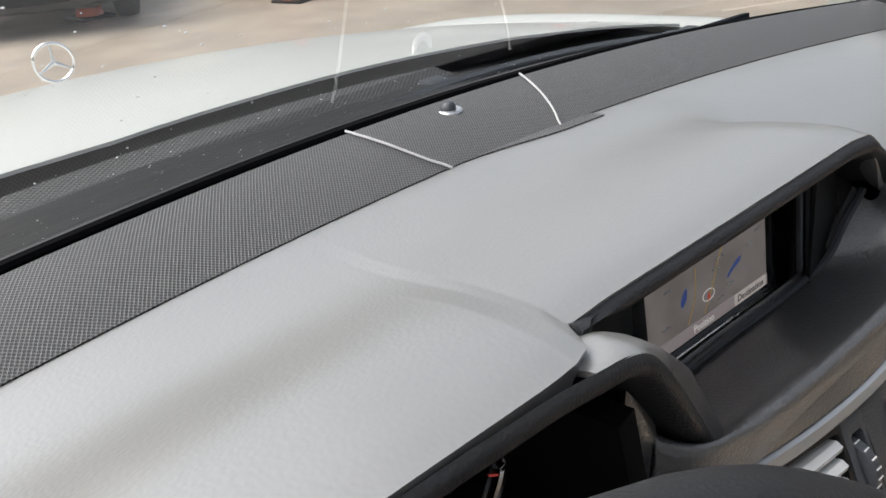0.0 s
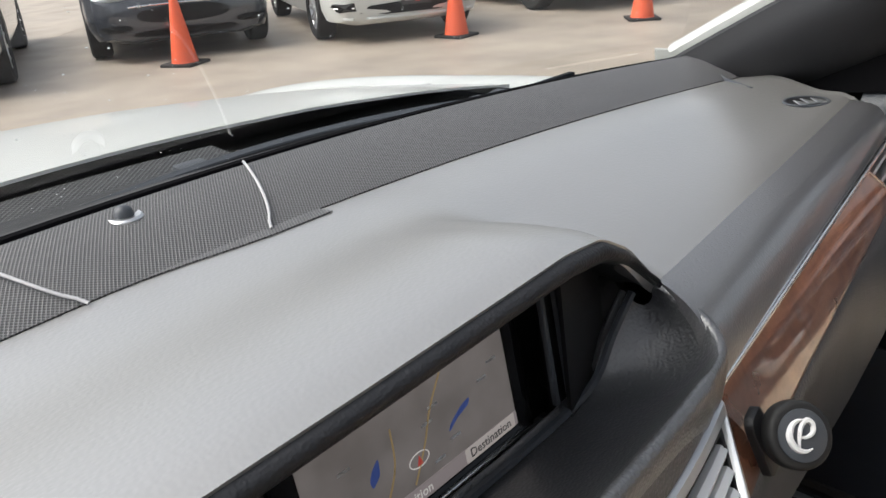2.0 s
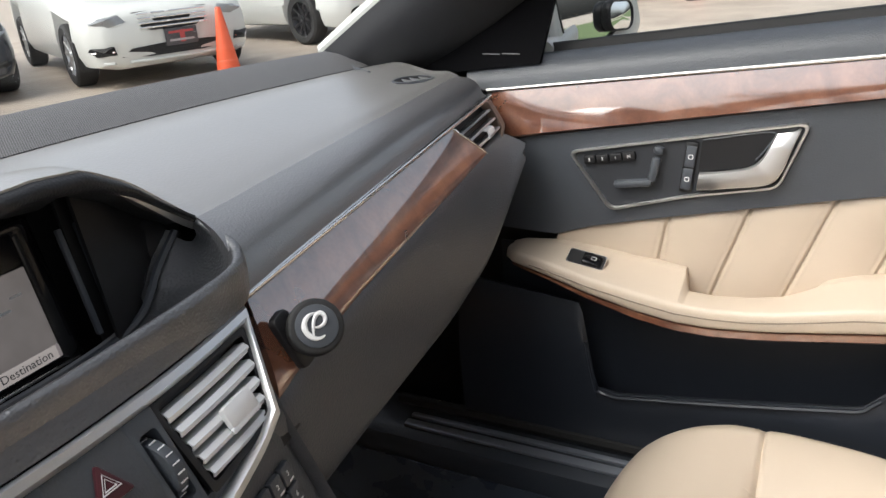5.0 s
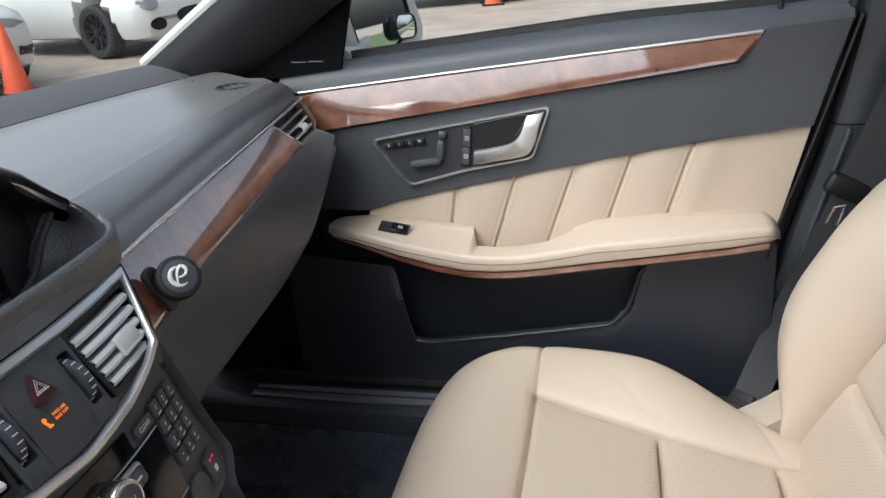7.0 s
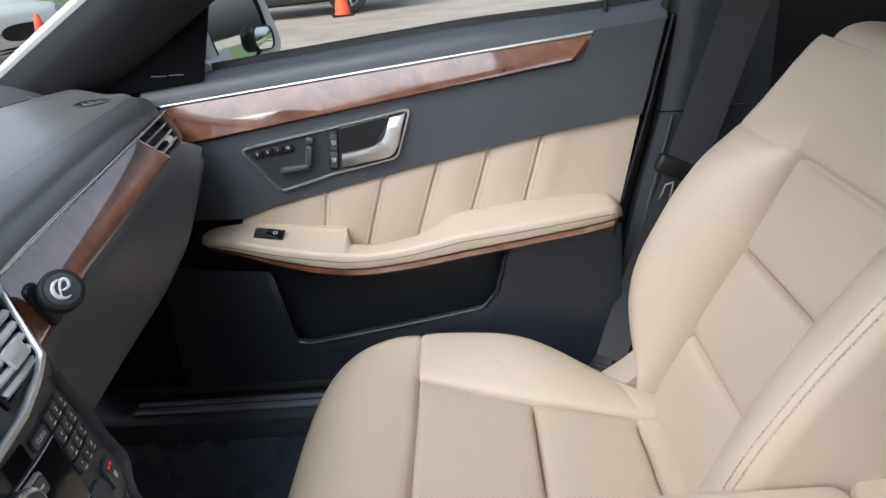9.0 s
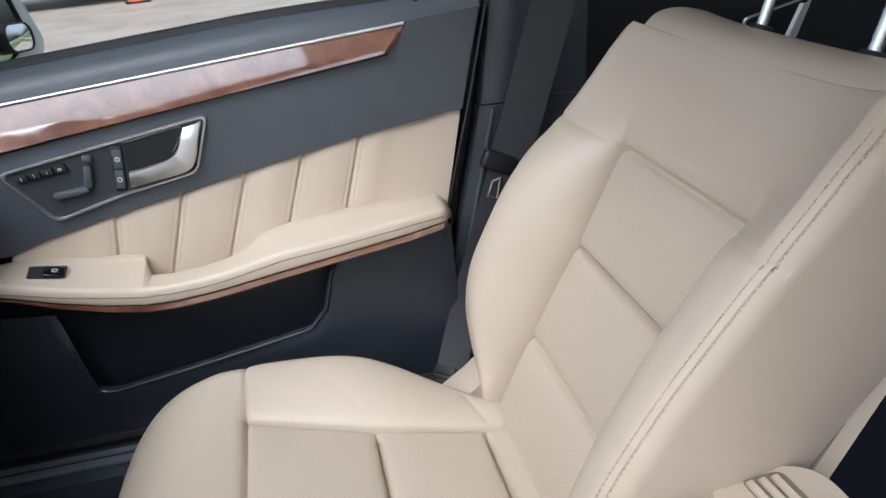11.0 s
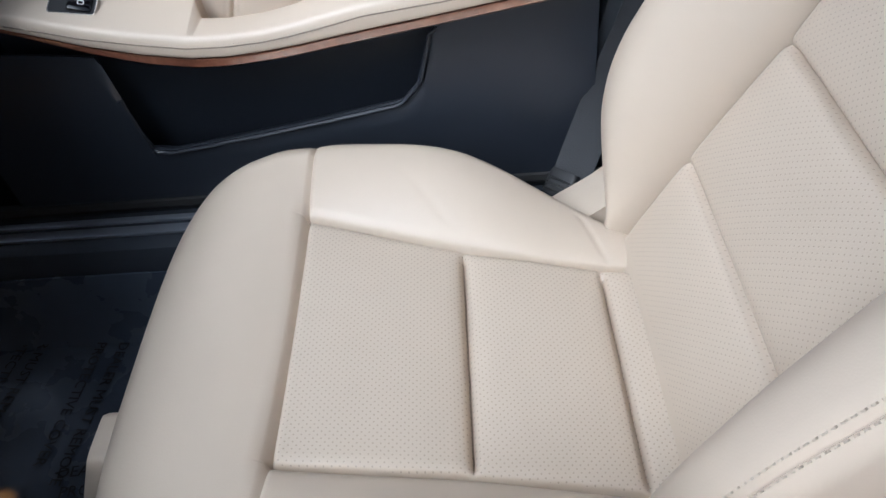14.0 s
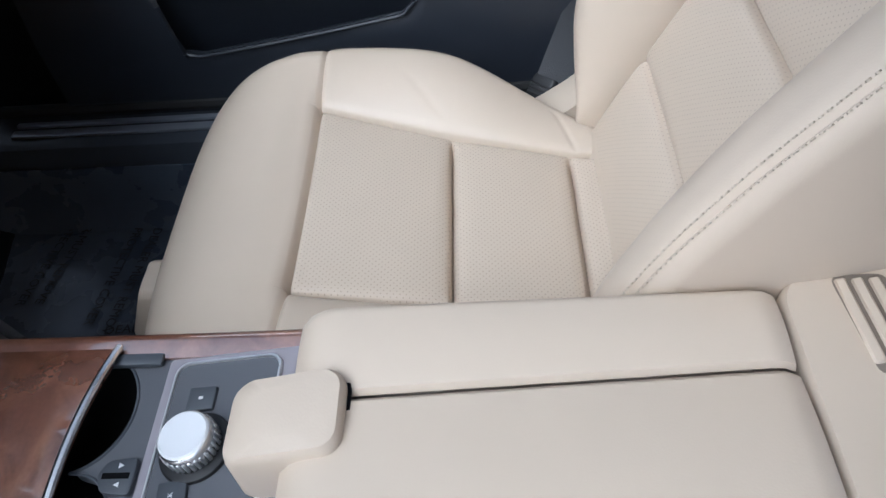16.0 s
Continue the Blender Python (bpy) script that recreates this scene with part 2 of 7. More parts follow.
def box(size, m=None, bevel=0.0, seg=2):
    """A rounded block about the origin, set by the matrix m."""
    bm = bmesh.new()
    bmesh.ops.create_cube(bm, size=1.0, matrix=Matrix.Diagonal((*size, 1)))
    if bevel:
        bmesh.ops.bevel(bm, geom=bm.edges[:], offset=bevel, segments=seg, affect="EDGES", profile=0.5)
    if m is not None:
        bm.transform(m)
    return bm


def disc(r, h, m=None, bevel=0.0, sides=40, seg=2):
    """A round block about the origin, its axis along z."""
    bm = bmesh.new()
    bmesh.ops.create_cone(bm, cap_ends=True, segments=sides, radius1=r, radius2=r, depth=h)
    if bevel:
        e = [x for x in bm.edges if abs(x.verts[0].co.z - x.verts[1].co.z) < 1e-6 and len(x.link_faces) == 2]
        bmesh.ops.bevel(bm, geom=e, offset=bevel, segments=seg, affect="EDGES", profile=0.5)
    if m is not None:
        bm.transform(m)
    return bm


def plate(poly, h, m=None, bevel=0.0, seg=2):
    """A flat outline in x, y, raised by h along z."""
    bm = bmesh.new()
    f = bm.faces.new([bm.verts.new((x, y, 0)) for x, y in poly])
    if f.normal.z < 0:
        f.normal_flip()
    top = bmesh.ops.extrude_face_region(bm, geom=[f])
    v = [x for x in top["geom"] if isinstance(x, bmesh.types.BMVert)]
    bmesh.ops.translate(bm, verts=v, vec=(0, 0, h))
    if bevel:
        bm.normal_update()
        e = [x for x in bm.edges if x.verts[0].co.z > h - 1e-6 and x.verts[1].co.z > h - 1e-6]
        bmesh.ops.bevel(bm, geom=e, offset=bevel, segments=seg, affect="EDGES", profile=0.5)
    if m is not None:
        bm.transform(m)
    return bm


def ring_plate(outer, inner, h, m=None):
    """A flat frame between two outlines of equally many points, raised by h along z."""
    bm = bmesh.new()
    n = len(outer)
    r = [[bm.verts.new((x, y, z)) for x, y in o] for o, z in ((outer, 0), (outer, h * 0.7), ([(a[0] * 0.8 + b[0] * 0.2, a[1] * 0.8 + b[1] * 0.2) for a, b in zip(outer, inner)], h),
         ([(a[0] * 0.2 + b[0] * 0.8, a[1] * 0.2 + b[1] * 0.8) for a, b in zip(outer, inner)], h), (inner, h * 0.7), (inner, 0))]
    for a, b in zip(r, r[1:] + r[:1]):
        for k in range(n):
            bm.faces.new((a[k], a[(k + 1) % n], b[(k + 1) % n], b[k]))
    if m is not None:
        bm.transform(m)
    return bm


def rounded(w, h, r, n=6, cx=0, cy=0):
    """The outline of a rectangle with round corners."""
    out = []
    for sx, sy, a0 in ((1, 1, 0), (-1, 1, 90), (-1, -1, 180), (1, -1, 270)):
        for k in range(n):
            a = radians(a0 + 90 * k / (n - 1))
            out.append((cx + sx * (w / 2 - r) + r * math.cos(a), cy + sy * (h / 2 - r) + r * math.sin(a)))
    return out


def round_poly(poly, r, n=5):
    """An outline with its corners rounded."""
    out = []
    m = len(poly)
    for i in range(m):
        p, a, b = (Vector(poly[j % m]) for j in (i, i - 1, i + 1))
        da, db = (a - p), (b - p)
        ra = min(r, da.length * 0.45, db.length * 0.45)
        s, e = p + da.normalized() * ra, p + db.normalized() * ra
        for k in range(n):
            t = k / (n - 1)
            q = s * (1 - t) ** 2 + p * 2 * t * (1 - t) + e * t * t
            out.append((q.x, q.y))
    return out


def join(*bms):
    """Several pieces of one part in one mesh."""
    out = bms[0]
    for b in bms[1:]:
        me = bpy.data.meshes.new("piece")
        b.to_mesh(me)
        b.free()
        out.from_mesh(me)
        bpy.data.meshes.remove(me)
    return out


def basis(o, x, y):
    """The matrix of a plane through o with its x and y along the given ways; z is its face."""
    x = Vector(x).normalized()
    z = x.cross(Vector(y)).normalized()
    y = z.cross(x)
    m = Matrix((x, y, z)).transposed().to_4x4()
    m.translation = Vector(o)
    return m


def words(text, size, m, material, parent, label="", name="lettering", align="CENTER"):
    """Raised lettering in the built-in font, turned into a mesh."""
    cu = bpy.data.curves.new(name, "FONT")
    cu.body, cu.size, cu.align_x, cu.align_y, cu.extrude = text, size, align, "CENTER", 0.00015
    cu.resolution_u = 2
    tmp = new(name, cu)
    me = bpy.data.meshes.new_from_object(tmp)
    bpy.data.objects.remove(tmp)
    bm = bmesh.new()
    bm.from_mesh(me)
    bpy.data.meshes.remove(me)
    bm.transform(m)
    return part(name, bm, material, parent, label)


def soft(t, xs, ys, r=0.03):
    """A broken line with its corners rounded."""
    return sum(lerp(t + r * k, xs, ys) for k in (-1, -0.5, 0, 0.5, 1)) / 5


def stitches(line, normal_from, gap=0.0032, long=0.0042, step=0.0066, r=0.00055):
    """Two rows of single stitches along a seam."""
    out = bmesh.new()
    pts = [Vector(p) for p in line]
    run, k = 0.0, 0
    for a, b in zip(pts, pts[1:]):
        seg = (b - a).length
        d = (b - a) / seg
        up = ((a + b) / 2 - Vector(normal_from(a))).normalized()
        side = d.cross(up).normalized()
        n_at = step - run
        while n_at < seg:
            c = a + d * n_at
            for s in (-gap, gap):
                e = c + side * s - up * (abs(s) * 0.15)
                q = [e - d * long / 2 - up * 0.0005, e - d * long / 4 + up * r, e + d * long / 4 + up * r, e + d * long / 2 - up * 0.0005]
                ring = []
                for p in q:
                    ring.append([out.verts.new(p + side * r), out.verts.new(p - side * r)])
                for u, v in zip(ring, ring[1:]):
                    out.faces.new((u[0], u[1], v[1], v[0]))
            n_at += step
        run = seg - (n_at - step)
    return out


# ---- the lot outside ----
def concrete():
    m = mat("worn_concrete", (0.40, 0.345, 0.285), 0.55, grain=0.12, grain_scale=25, voronoi=False, var=0.10, var_scale=0.35, rough_var=0.2)
    n, l = m.node_tree.nodes, m.node_tree.links
    b = n["Principled BSDF"]
    tc = n.new("ShaderNodeTexCoord")
    s = n.new("ShaderNodeTexNoise")
    s.inputs["Scale"].default_value, s.inputs["Detail"].default_value = 1.6, 8
    l.new(tc.outputs["Object"], s.inputs["Vector"])
    r = n.new("ShaderNodeValToRGB")
    r.color_ramp.elements[0].position, r.color_ramp.elements[0].color = 0.36, (0.80, 0.79, 0.78, 1)
    r.color_ramp.elements[1].position, r.color_ramp.elements[1].color = 0.64, (1.06, 1.05, 1.04, 1)
    l.new(s.outputs["Fac"], r.inputs["Fac"])
    mul = n.new("ShaderNodeMix")
    mul.data_type, mul.blend_type = "RGBA", "MULTIPLY"
    mul.inputs["Factor"].default_value = 1
    l.new(b.inputs["Base Color"].links[0].from_socket, mul.inputs[6])
    l.new(r.outputs["Color"], mul.inputs[7])
    l.new(mul.outputs[2], b.inputs["Base Color"])
    return m


CONCRETE = concrete()
GRASS = mat("mown_grass", (0.085, 0.125, 0.040), 0.9, grain=1.0, grain_scale=40, voronoi=False, var=0.35, var_scale=6)
KERB = mat("kerb_concrete", (0.42, 0.40, 0.36), 0.85, grain=0.4, grain_scale=80, voronoi=False)
CONE = mat("orange_cone_rubber", (0.83, 0.13, 0.05), 0.5, var=0.08)
TYRE = mat("tyre_rubber", (0.018, 0.018, 0.018), 0.8, grain=0.3, grain_scale=200)
ALLOY = mat("alloy_wheel", (0.60, 0.61, 0.62), 0.3, metal=0.9)
DARK_ALLOY = mat("dark_alloy_wheel", (0.05, 0.05, 0.055), 0.35, metal=0.8)
GREY_PAINT = mat("grey_car_paint", (0.060, 0.066, 0.080), 0.25, metal=0.3, coat=0.9, var=0.04)
BLACK_PAINT = mat("black_car_paint", (0.012, 0.012, 0.013), 0.2, coat=1.0, var=0.04)
DARK_GLASS = mat("tinted_glass", (0.01, 0.012, 0.013), 0.06, spec=0.7, rough_var=0.02)
LAMP = mat("headlamp_lens", (0.55, 0.57, 0.58), 0.12, metal=0.5, coat=1.0, var=0.25, var_scale=30)
PLATE_DARK = mat("dealer_plate_dark", (0.05, 0.045, 0.05), 0.4)
PLATE_PALE = mat("dealer_plate_pale", (0.35, 0.33, 0.33), 0.5)
PLATE_RED = mat("dealer_plate_red", (0.45, 0.05, 0.05), 0.4)

g = sheet([[(x, y, 0) for x in (-600, -60, -20, 0, 20, 60, 600)] for y in (-600, -60, -20, 0, 20, 60, 600)])
solo("ground", g, CONCRETE, "worn tan concrete of a car lot, damp in places", kind="structure")


def cone(at, turn=0.0):
    t = thing("traffic_cone", "orange rubber traffic cone standing on the concrete lot", "traffic cone", at, "row of traffic cones")
    prof = [(0.138, 0.03), (0.132, 0.034), (0.045, 0.60), (0.030, 0.70), (0.026, 0.706), (0.012, 0.706)]
    part("cone_body", loft([[(at[0] + r * math.cos(a * math.pi / 14), at[1] + r * math.sin(a * math.pi / 14), at[2] + z) for a in range(28)] for r, z in prof]), CONE, t)
    part("foot", box((0.36, 0.36, 0.03), pose(at[0], at[1], at[2] + 0.015, 0, 0, turn), 0.008), RUBBER, t, "square black rubber foot")
    return t


for x, y, turn in ((1.89, 8.24, 10), (3.65, 7.20, 25), (6.09, 5.66, 5), (7.85, 4.36, 40), (12.4, 1.75, 15)):
    cone((x, y, 0), turn)


def parked_car(name, label, at, heading, paint, length=4.8, width=1.88, height=1.43, nose=0.70, hood=0.96, rims=ALLOY, style="sedan"):
    """A whole car whose front stands at `at` and faces `heading` (degrees from +x)."""
    t = thing(name, label, "car", (at[0], at[1], 0), "cars parked across the lot")
    M = Matrix.Translation((at[0], at[1], 0)) @ pose(0, 0, 0, 0, 0, heading)
    w = width / 2
    # stations from the nose (x = 0) to the tail (x = -length): half width, sill, shoulder, crown
    hb = hood
    st = [(-0.00, w * 0.70, 0.32, nose * 0.78, nose * 0.84), (-0.06, w * 0.80, 0.22, nose * 0.92, nose * 0.98), (-0.22, w * 0.93, 0.19, nose * 1.0, nose + 0.06),
          (-0.55, w * 0.985, 0.20, hb - 0.14, hb - 0.09), (-1.05, w, 0.21, hb - 0.07, hb - 0.02), (-1.45, w, 0.21, hb - 0.03, hb + 0.01), (-2.4, w, 0.20, hb, hb + 0.02),
          (-3.6, w, 0.21, hb + 0.02, hb + 0.04), (-4.2, w * 0.98, 0.24, hb + 0.02, hb + 0.05), (-length + 0.1, w * 0.9, 0.30, hb, hb + 0.03), (-length, w * 0.8, 0.38, hb - 0.1, hb - 0.06)]
    rings = []
    for x, hw, lo, sh, cr in st:
        half = [(0, lo), (hw * 0.7, lo), (hw * 0.94, lo + 0.05), (hw * 0.99, lo + 0.16), (hw, (lo + sh) / 2), (hw * 0.985, sh - 0.10), (hw * 0.94, sh - 0.02), (hw * 0.82, (sh + cr) / 2), (hw * 0.5, cr - 0.004), (0, cr)]
        rings.append([(x, y, z) for y, z in half] + [(x, -y, z) for y, z in half[-2:0:-1]])
    keys = np.array(rings)
    dense = [spline([tuple(keys[i, k]) for i in range(len(st))], 60) for k in range(keys.shape[1])]
    b = loft([[dense[k][i] for k in range(len(dense))] for i in range(60)])
    # wheel arches pressed into the flanks
    wb = (-0.86, -0.86 - length * 0.595)
    for v in b.verts:
        for wx in wb:
            d = math.hypot(v.co.x - wx, v.co.z - 0.33)
            if d < 0.37 and abs(v.co.y) > w * 0.6:
                v.co.y *= 0.80
    b.transform(M)
    body = part("body", b, paint, t)
    # cabin
    gh = [(-1.15, w * 0.80, hb + 0.0, w * 0.80), (-1.95, w * 0.78, height - 0.03, w * 0.62), (-2.6, w * 0.78, height, w * 0.60), (-3.4, w * 0.77, height - 0.06, w * 0.58), (-4.15, w * 0.74, hb + 0.03, w * 0.70)]
    rr = []
    for x, lw, top, tw in gh:
        rr.append([(x, lw, hb - 0.02), (x, tw, top - 0.05), (x, tw * 0.85, top), (x, 0, top + 0.015), (x, -tw * 0.85, top), (x, -tw, top - 0.05), (x, -lw, hb - 0.02)])
    c = loft(rr)
    c.transform(M)
    part("cabin_glass", c, DARK_GLASS, t, "dark tinted cabin glass")
    rf = loft([[(x, y, z) for y, z in ((tw, top - 0.045), (tw * 0.86, top + 0.012), (0, top + 0.028), (-tw * 0.86, top + 0.012), (-tw, top - 0.045), (0, top - 0.02))] for x, lw, top, tw in gh[1:4]])
    rf.transform(M)
    part("roof", rf, paint, t)
    # front face: grille, lower intake, lamps, plate
    def front(y, z, out=0.012):
        # the skin's x at that height and offset
        best = min((abs(abs(p[1]) - abs(y)) * 1.0 + abs(p[2] - z), -p[0]) for p in [tuple(q) for d in dense for q in d[:26]])
        return -best[1] + out
    def patch(nm, outline, material, lab, out=0.012, h=0.02, parent=None):
        bm = bmesh.new()
        vs = [bm.verts.new((front(y, z, out), y, z)) for y, z in outline]
        ce = bm.verts.new((max(v.co.x for v in vs) + 0.004, sum(v.co.y for v in vs) / len(vs), sum(v.co.z for v in vs) / len(vs)))
        for i in range(len(vs)):
            bm.faces.new((vs[i], vs[(i + 1) % len(vs)], ce))
        bmesh.ops.solidify(bm, geom=bm.faces[:], thickness=h)
        bm.transform(M)
        return part(nm, bm, material, parent or t, lab)
    def ell(cy, cz, a, bb, n=20, p=2.6):
        return [(cy + a * math.copysign(abs(math.cos(2 * math.pi * k / n)) ** (2 / p), math.cos(2 * math.pi * k / n)), cz + bb * math.copysign(abs(math.sin(2 * math.pi * k / n)) ** (2 / p), math.sin(2 * math.pi * k / n))) for k in range(n)]
    if style == "sleek":
        gr = patch("grille", ell(0, 0.47, w * 0.48, 0.085, p=2.4), BLACK, "black oval grille", 0.006)
        part("trim_bar", tube([tuple(M @ Vector((front(y, 0.575 - 0.03 * (y / w) ** 2, 0.01), y, 0.575 - 0.03 * (y / w) ** 2))) for y in np.linspace(-w * 0.55, w * 0.55, 16)], 0.011), CHROME, gr, "bright chrome bar")
        for s in (-1, 1):
            patch("headlamp", ell(s * w * 0.70, 0.70, 0.22, 0.07, p=2.0), LAMP, "long swept headlamp", 0.008)
            patch("fog_vent", ell(s * w * 0.70, 0.36, 0.16, 0.035), BLACK, "black slotted corner vent", 0.008)
        patch("lower_intake", ell(0, 0.29, w * 0.55, 0.04), BLACK, "black lower intake", 0.006)
    elif style == "luxury":
        gr = patch("grille", [(-w * 0.42, 0.74), (0, 0.755), (w * 0.42, 0.74), (w * 0.36, 0.60), (w * 0.25, 0.555), (0, 0.545), (-w * 0.25, 0.555), (-w * 0.36, 0.60)], BLACK, "chrome-barred radiator grille", 0.006)
        for k in range(4):
            z = 0.585 + 0.045 * k
            part("grille_bar", tube([tuple(M @ Vector((front(y, z, 0.030), y, z))) for y in np.linspace(-w * 0.38, w * 0.38, 12)], 0.010), CHROME, gr)
        patch("lower_intake", [(-w * 0.50, 0.40), (0, 0.425), (w * 0.50, 0.40), (w * 0.62, 0.325), (w * 0.30, 0.30), (-w * 0.30, 0.30), (-w * 0.62, 0.325)], BLACK, "wide black lower intake", 0.006)
        part("splitter", tube([tuple(M @ Vector((front(y, 0.27, 0.012), y, 0.262 + 0.02 * (y / w) ** 2))) for y in np.linspace(-w * 0.8, w * 0.8, 18)], 0.018), paint, t, "bright lower lip")
        for s in (-1, 1):
            patch("headlamp", [(s * w * 0.50, 0.66), (s * w * 0.56, 0.735), (s * w * 0.80, 0.775), (s * w * 0.90, 0.74), (s * w * 0.86, 0.66), (s * w * 0.68, 0.625)], LAMP, "clear headlamp", 0.008)
            patch("corner_intake", [(s * w * 0.66, 0.355), (s * w * 0.68, 0.445), (s * w * 0.90, 0.435), (s * w * 0.92, 0.385), (s * w * 0.84, 0.345)], BLACK, "black corner intake", 0.010)
            part("intake_blade", tube([tuple(M @ Vector((front(y, 0.39, 0.026), y, 0.39))) for y in np.linspace(s * w * 0.69, s * w * 0.89, 8)], 0.008), CHROME, t)
        pl = part("dealer_plate", box((0.012, 0.34, 0.17), M @ pose(front(0, 0.46, 0.034), 0.05, 0.465), 0.004), PLATE_DARK, t, "dark dealer plate with a red mark and an unreadable line")
        part("plate_mark", box((0.004, 0.05, 0.12), M @ pose(front(0, 0.46, 0.034) + 0.008, 0.06, 0.465)), PLATE_RED, pl, "red mark")
        for dz in (0.045, -0.035):
            part("plate_bar", box((0.004, 0.26, 0.022), M @ pose(front(0, 0.46, 0.034) + 0.0085, 0.05, 0.465 + dz)), PLATE_RED if dz > 0 else PLATE_PALE, pl, "dull bar of writing")
    elif style == "sport":
        patch("grille", ell(0, 0.46, w * 0.36, 0.10, p=2.6), BLACK, "black oval mesh grille", 0.006)
        for s in (-1, 1):
            patch("headlamp", ell(s * w * 0.72, 0.66, 0.12, 0.10, p=2.0), LAMP, "swept headlamp", 0.008)
            patch("side_gill", ell(s * w * 0.66, 0.40, 0.11, 0.075, p=2.2), BLACK, "black side gill", 0.008)
        patch("lower_intake", ell(0, 0.27, w * 0.6, 0.035), BLACK, "black lower intake", 0.006)
    else:
        patch("grille", ell(0, 0.60, w * 0.40, 0.12, p=3), BLACK, "black grille", 0.006)
        patch("lower_intake", ell(0, 0.34, w * 0.5, 0.07, p=3), BLACK, "black lower intake", 0.006)
        for s in (-1, 1):
            patch("headlamp", ell(s * w * 0.72, 0.68, 0.17, 0.085, p=2.4), LAMP, "clear headlamp", 0.008)
    # wheels
    for wx in wb:
        for s in (-1, 1):
            W = M @ pose(wx, s * (w - 0.115), 0.335, 90 * s, 0, 0)
            prof = [(0.215, -0.10), (0.30, -0.112), (0.33, -0.09), (0.336, 0), (0.33, 0.09), (0.30, 0.112), (0.225, 0.10), (0.215, 0.06)]
            ty = loft([[(r * math.cos(a * math.pi / 18), r * math.sin(a * math.pi / 18), -z) for a in range(36)] for r, z in prof], caps=False)
            ty.transform(W)
            wh = part("wheel", ty, TYRE, t, "black tyre on an alloy rim")
            rim = loft([[(r * math.cos(a * math.pi / 18), r * math.sin(a * math.pi / 18), z) for a in range(36)] for r, z in ((0.226, -0.10), (0.222, -0.085), (0.20, -0.06), (0.195, 0.02))], caps=False)
            sp = [box((0.20, 0.034, 0.02), pose(0, 0, 0, 0, 0, k * 36 + 4) @ pose(0.115, 0, -0.072, 0, 8, 0), 0.006) for k in range(10)]
            rim = join(rim, *sp, disc(0.05, 0.03, pose(0, 0, -0.075), 0.006, 18))
            rim.transform(W)
            part("rim", rim, rims, wh, "spoked alloy rim")
            dk = disc(0.19, 0.02, W @ pose(0, 0, -0.01), 0, 24)
            part("brake_disc", dk, DARK_ALLOY, wh)
    return t


HEAD = -112
parked_car("saloon_car", "dark grey saloon car with a black oval grille", (3.92, 7.52), HEAD - 1, GREY_PAINT, 4.97, 1.96, 1.44, 0.76, 0.93, style="sleek")
parked_car("saloon_car", "white saloon car with chrome grille bars and dark dealer plate", (5.74, 5.98), HEAD - 5, WHITE_PAINT, 4.88, 1.86, 1.47, 0.76, 0.95, style="luxury")
parked_car("sports_car", "white low sports car with black gills and dark wheels", (8.85, 5.10), HEAD + 4, WHITE_PAINT, 4.47, 1.92, 1.31, 0.70, 0.88, DARK_ALLOY, "sport")
parked_car("dark_car", "black saloon car parked at the end of the row", (1.15, 7.6), HEAD, BLACK_PAINT, 4.8, 1.86, 1.45, 0.74, 0.94, style="plain")
parked_car("black_car", "black car with bright multi-spoke alloy wheels beside the kerb", (12.75, 5.55), 102, BLACK_PAINT, 4.9, 1.9, 1.5, 0.8, 0.98, style="plain")


# lawn and kerb past the lot
lawn = sheet([[(x, y, 0.10 + 0.02 * math.sin(x * 0.7 + y)) for x in (15.2, 18, 24, 40, 90)] for y in (-60, -30, -12, -4, 2, 8, 20)])
solo("lawn", lawn, GRASS, "mown green lawn past the kerb", "lawn", kind="structure")
solo("lawn", sheet([[(x, y, 0.10) for x in (2.2, 4, 7, 11)] for y in (-40, -20, -9, -5)]), GRASS, "mown green lawn behind the car", "lawn", kind="structure")
solo("kerb", box((0.16, 70, 0.14), pose(15.1, -15, 0.06), 0.03), KERB, "pale concrete kerb", "kerb", kind="structure")
solo("kerb", box((9.2, 0.16, 0.14), pose(6.7, -4.9, 0.06), 0.03), KERB, "pale concrete kerb", "kerb", kind="structure")


def tree_row():
    """A far row of trees beyond the driver's side, one mass of trunks and leaves."""
    r = random.Random(21)
    bm = bmesh.new()
    for k in range(11):
        cx, cy, h = -24 - 3 * r.random(), 1.4 - 3.4 * k + r.uniform(-0.6, 0.6), r.uniform(6.5, 9.5)
        for a in range(6):
            p, q = 2 * math.pi * a / 6, 2 * math.pi * (a + 1) / 6
            bm.faces.new([bm.verts.new((cx + w * math.cos(g), cy + w * math.sin(g), z)) for g, w, z in ((p, 0.22, 0), (q, 0.22, 0), (q, 0.10, h * 0.7), (p, 0.10, h * 0.7))])
        for _ in range(9):
            lx, ly, lz, lr = cx + r.gauss(0, 0.9), cy + r.gauss(0, 1.0), r.uniform(0.22, 0.92) * h, r.uniform(0.7, 1.3)
            for _ in range(46):
                d = Vector((r.gauss(0, 1), r.gauss(0, 1), r.gauss(0, 0.8))).normalized() * lr * r.random() ** 0.4
                c, u, v = Vector((lx, ly, lz)) + d, Vector((r.gauss(0, 1), r.gauss(0, 1), r.gauss(0, 1))).normalized(), Vector((r.gauss(0, 1), r.gauss(0, 1), r.gauss(0, 1))).normalized()
                s = r.uniform(0.14, 0.30)
                bm.faces.new([bm.verts.new(c + e) for e in (u * s, v * s * 0.6, u * -s, v * s * -0.6)])
    return bm


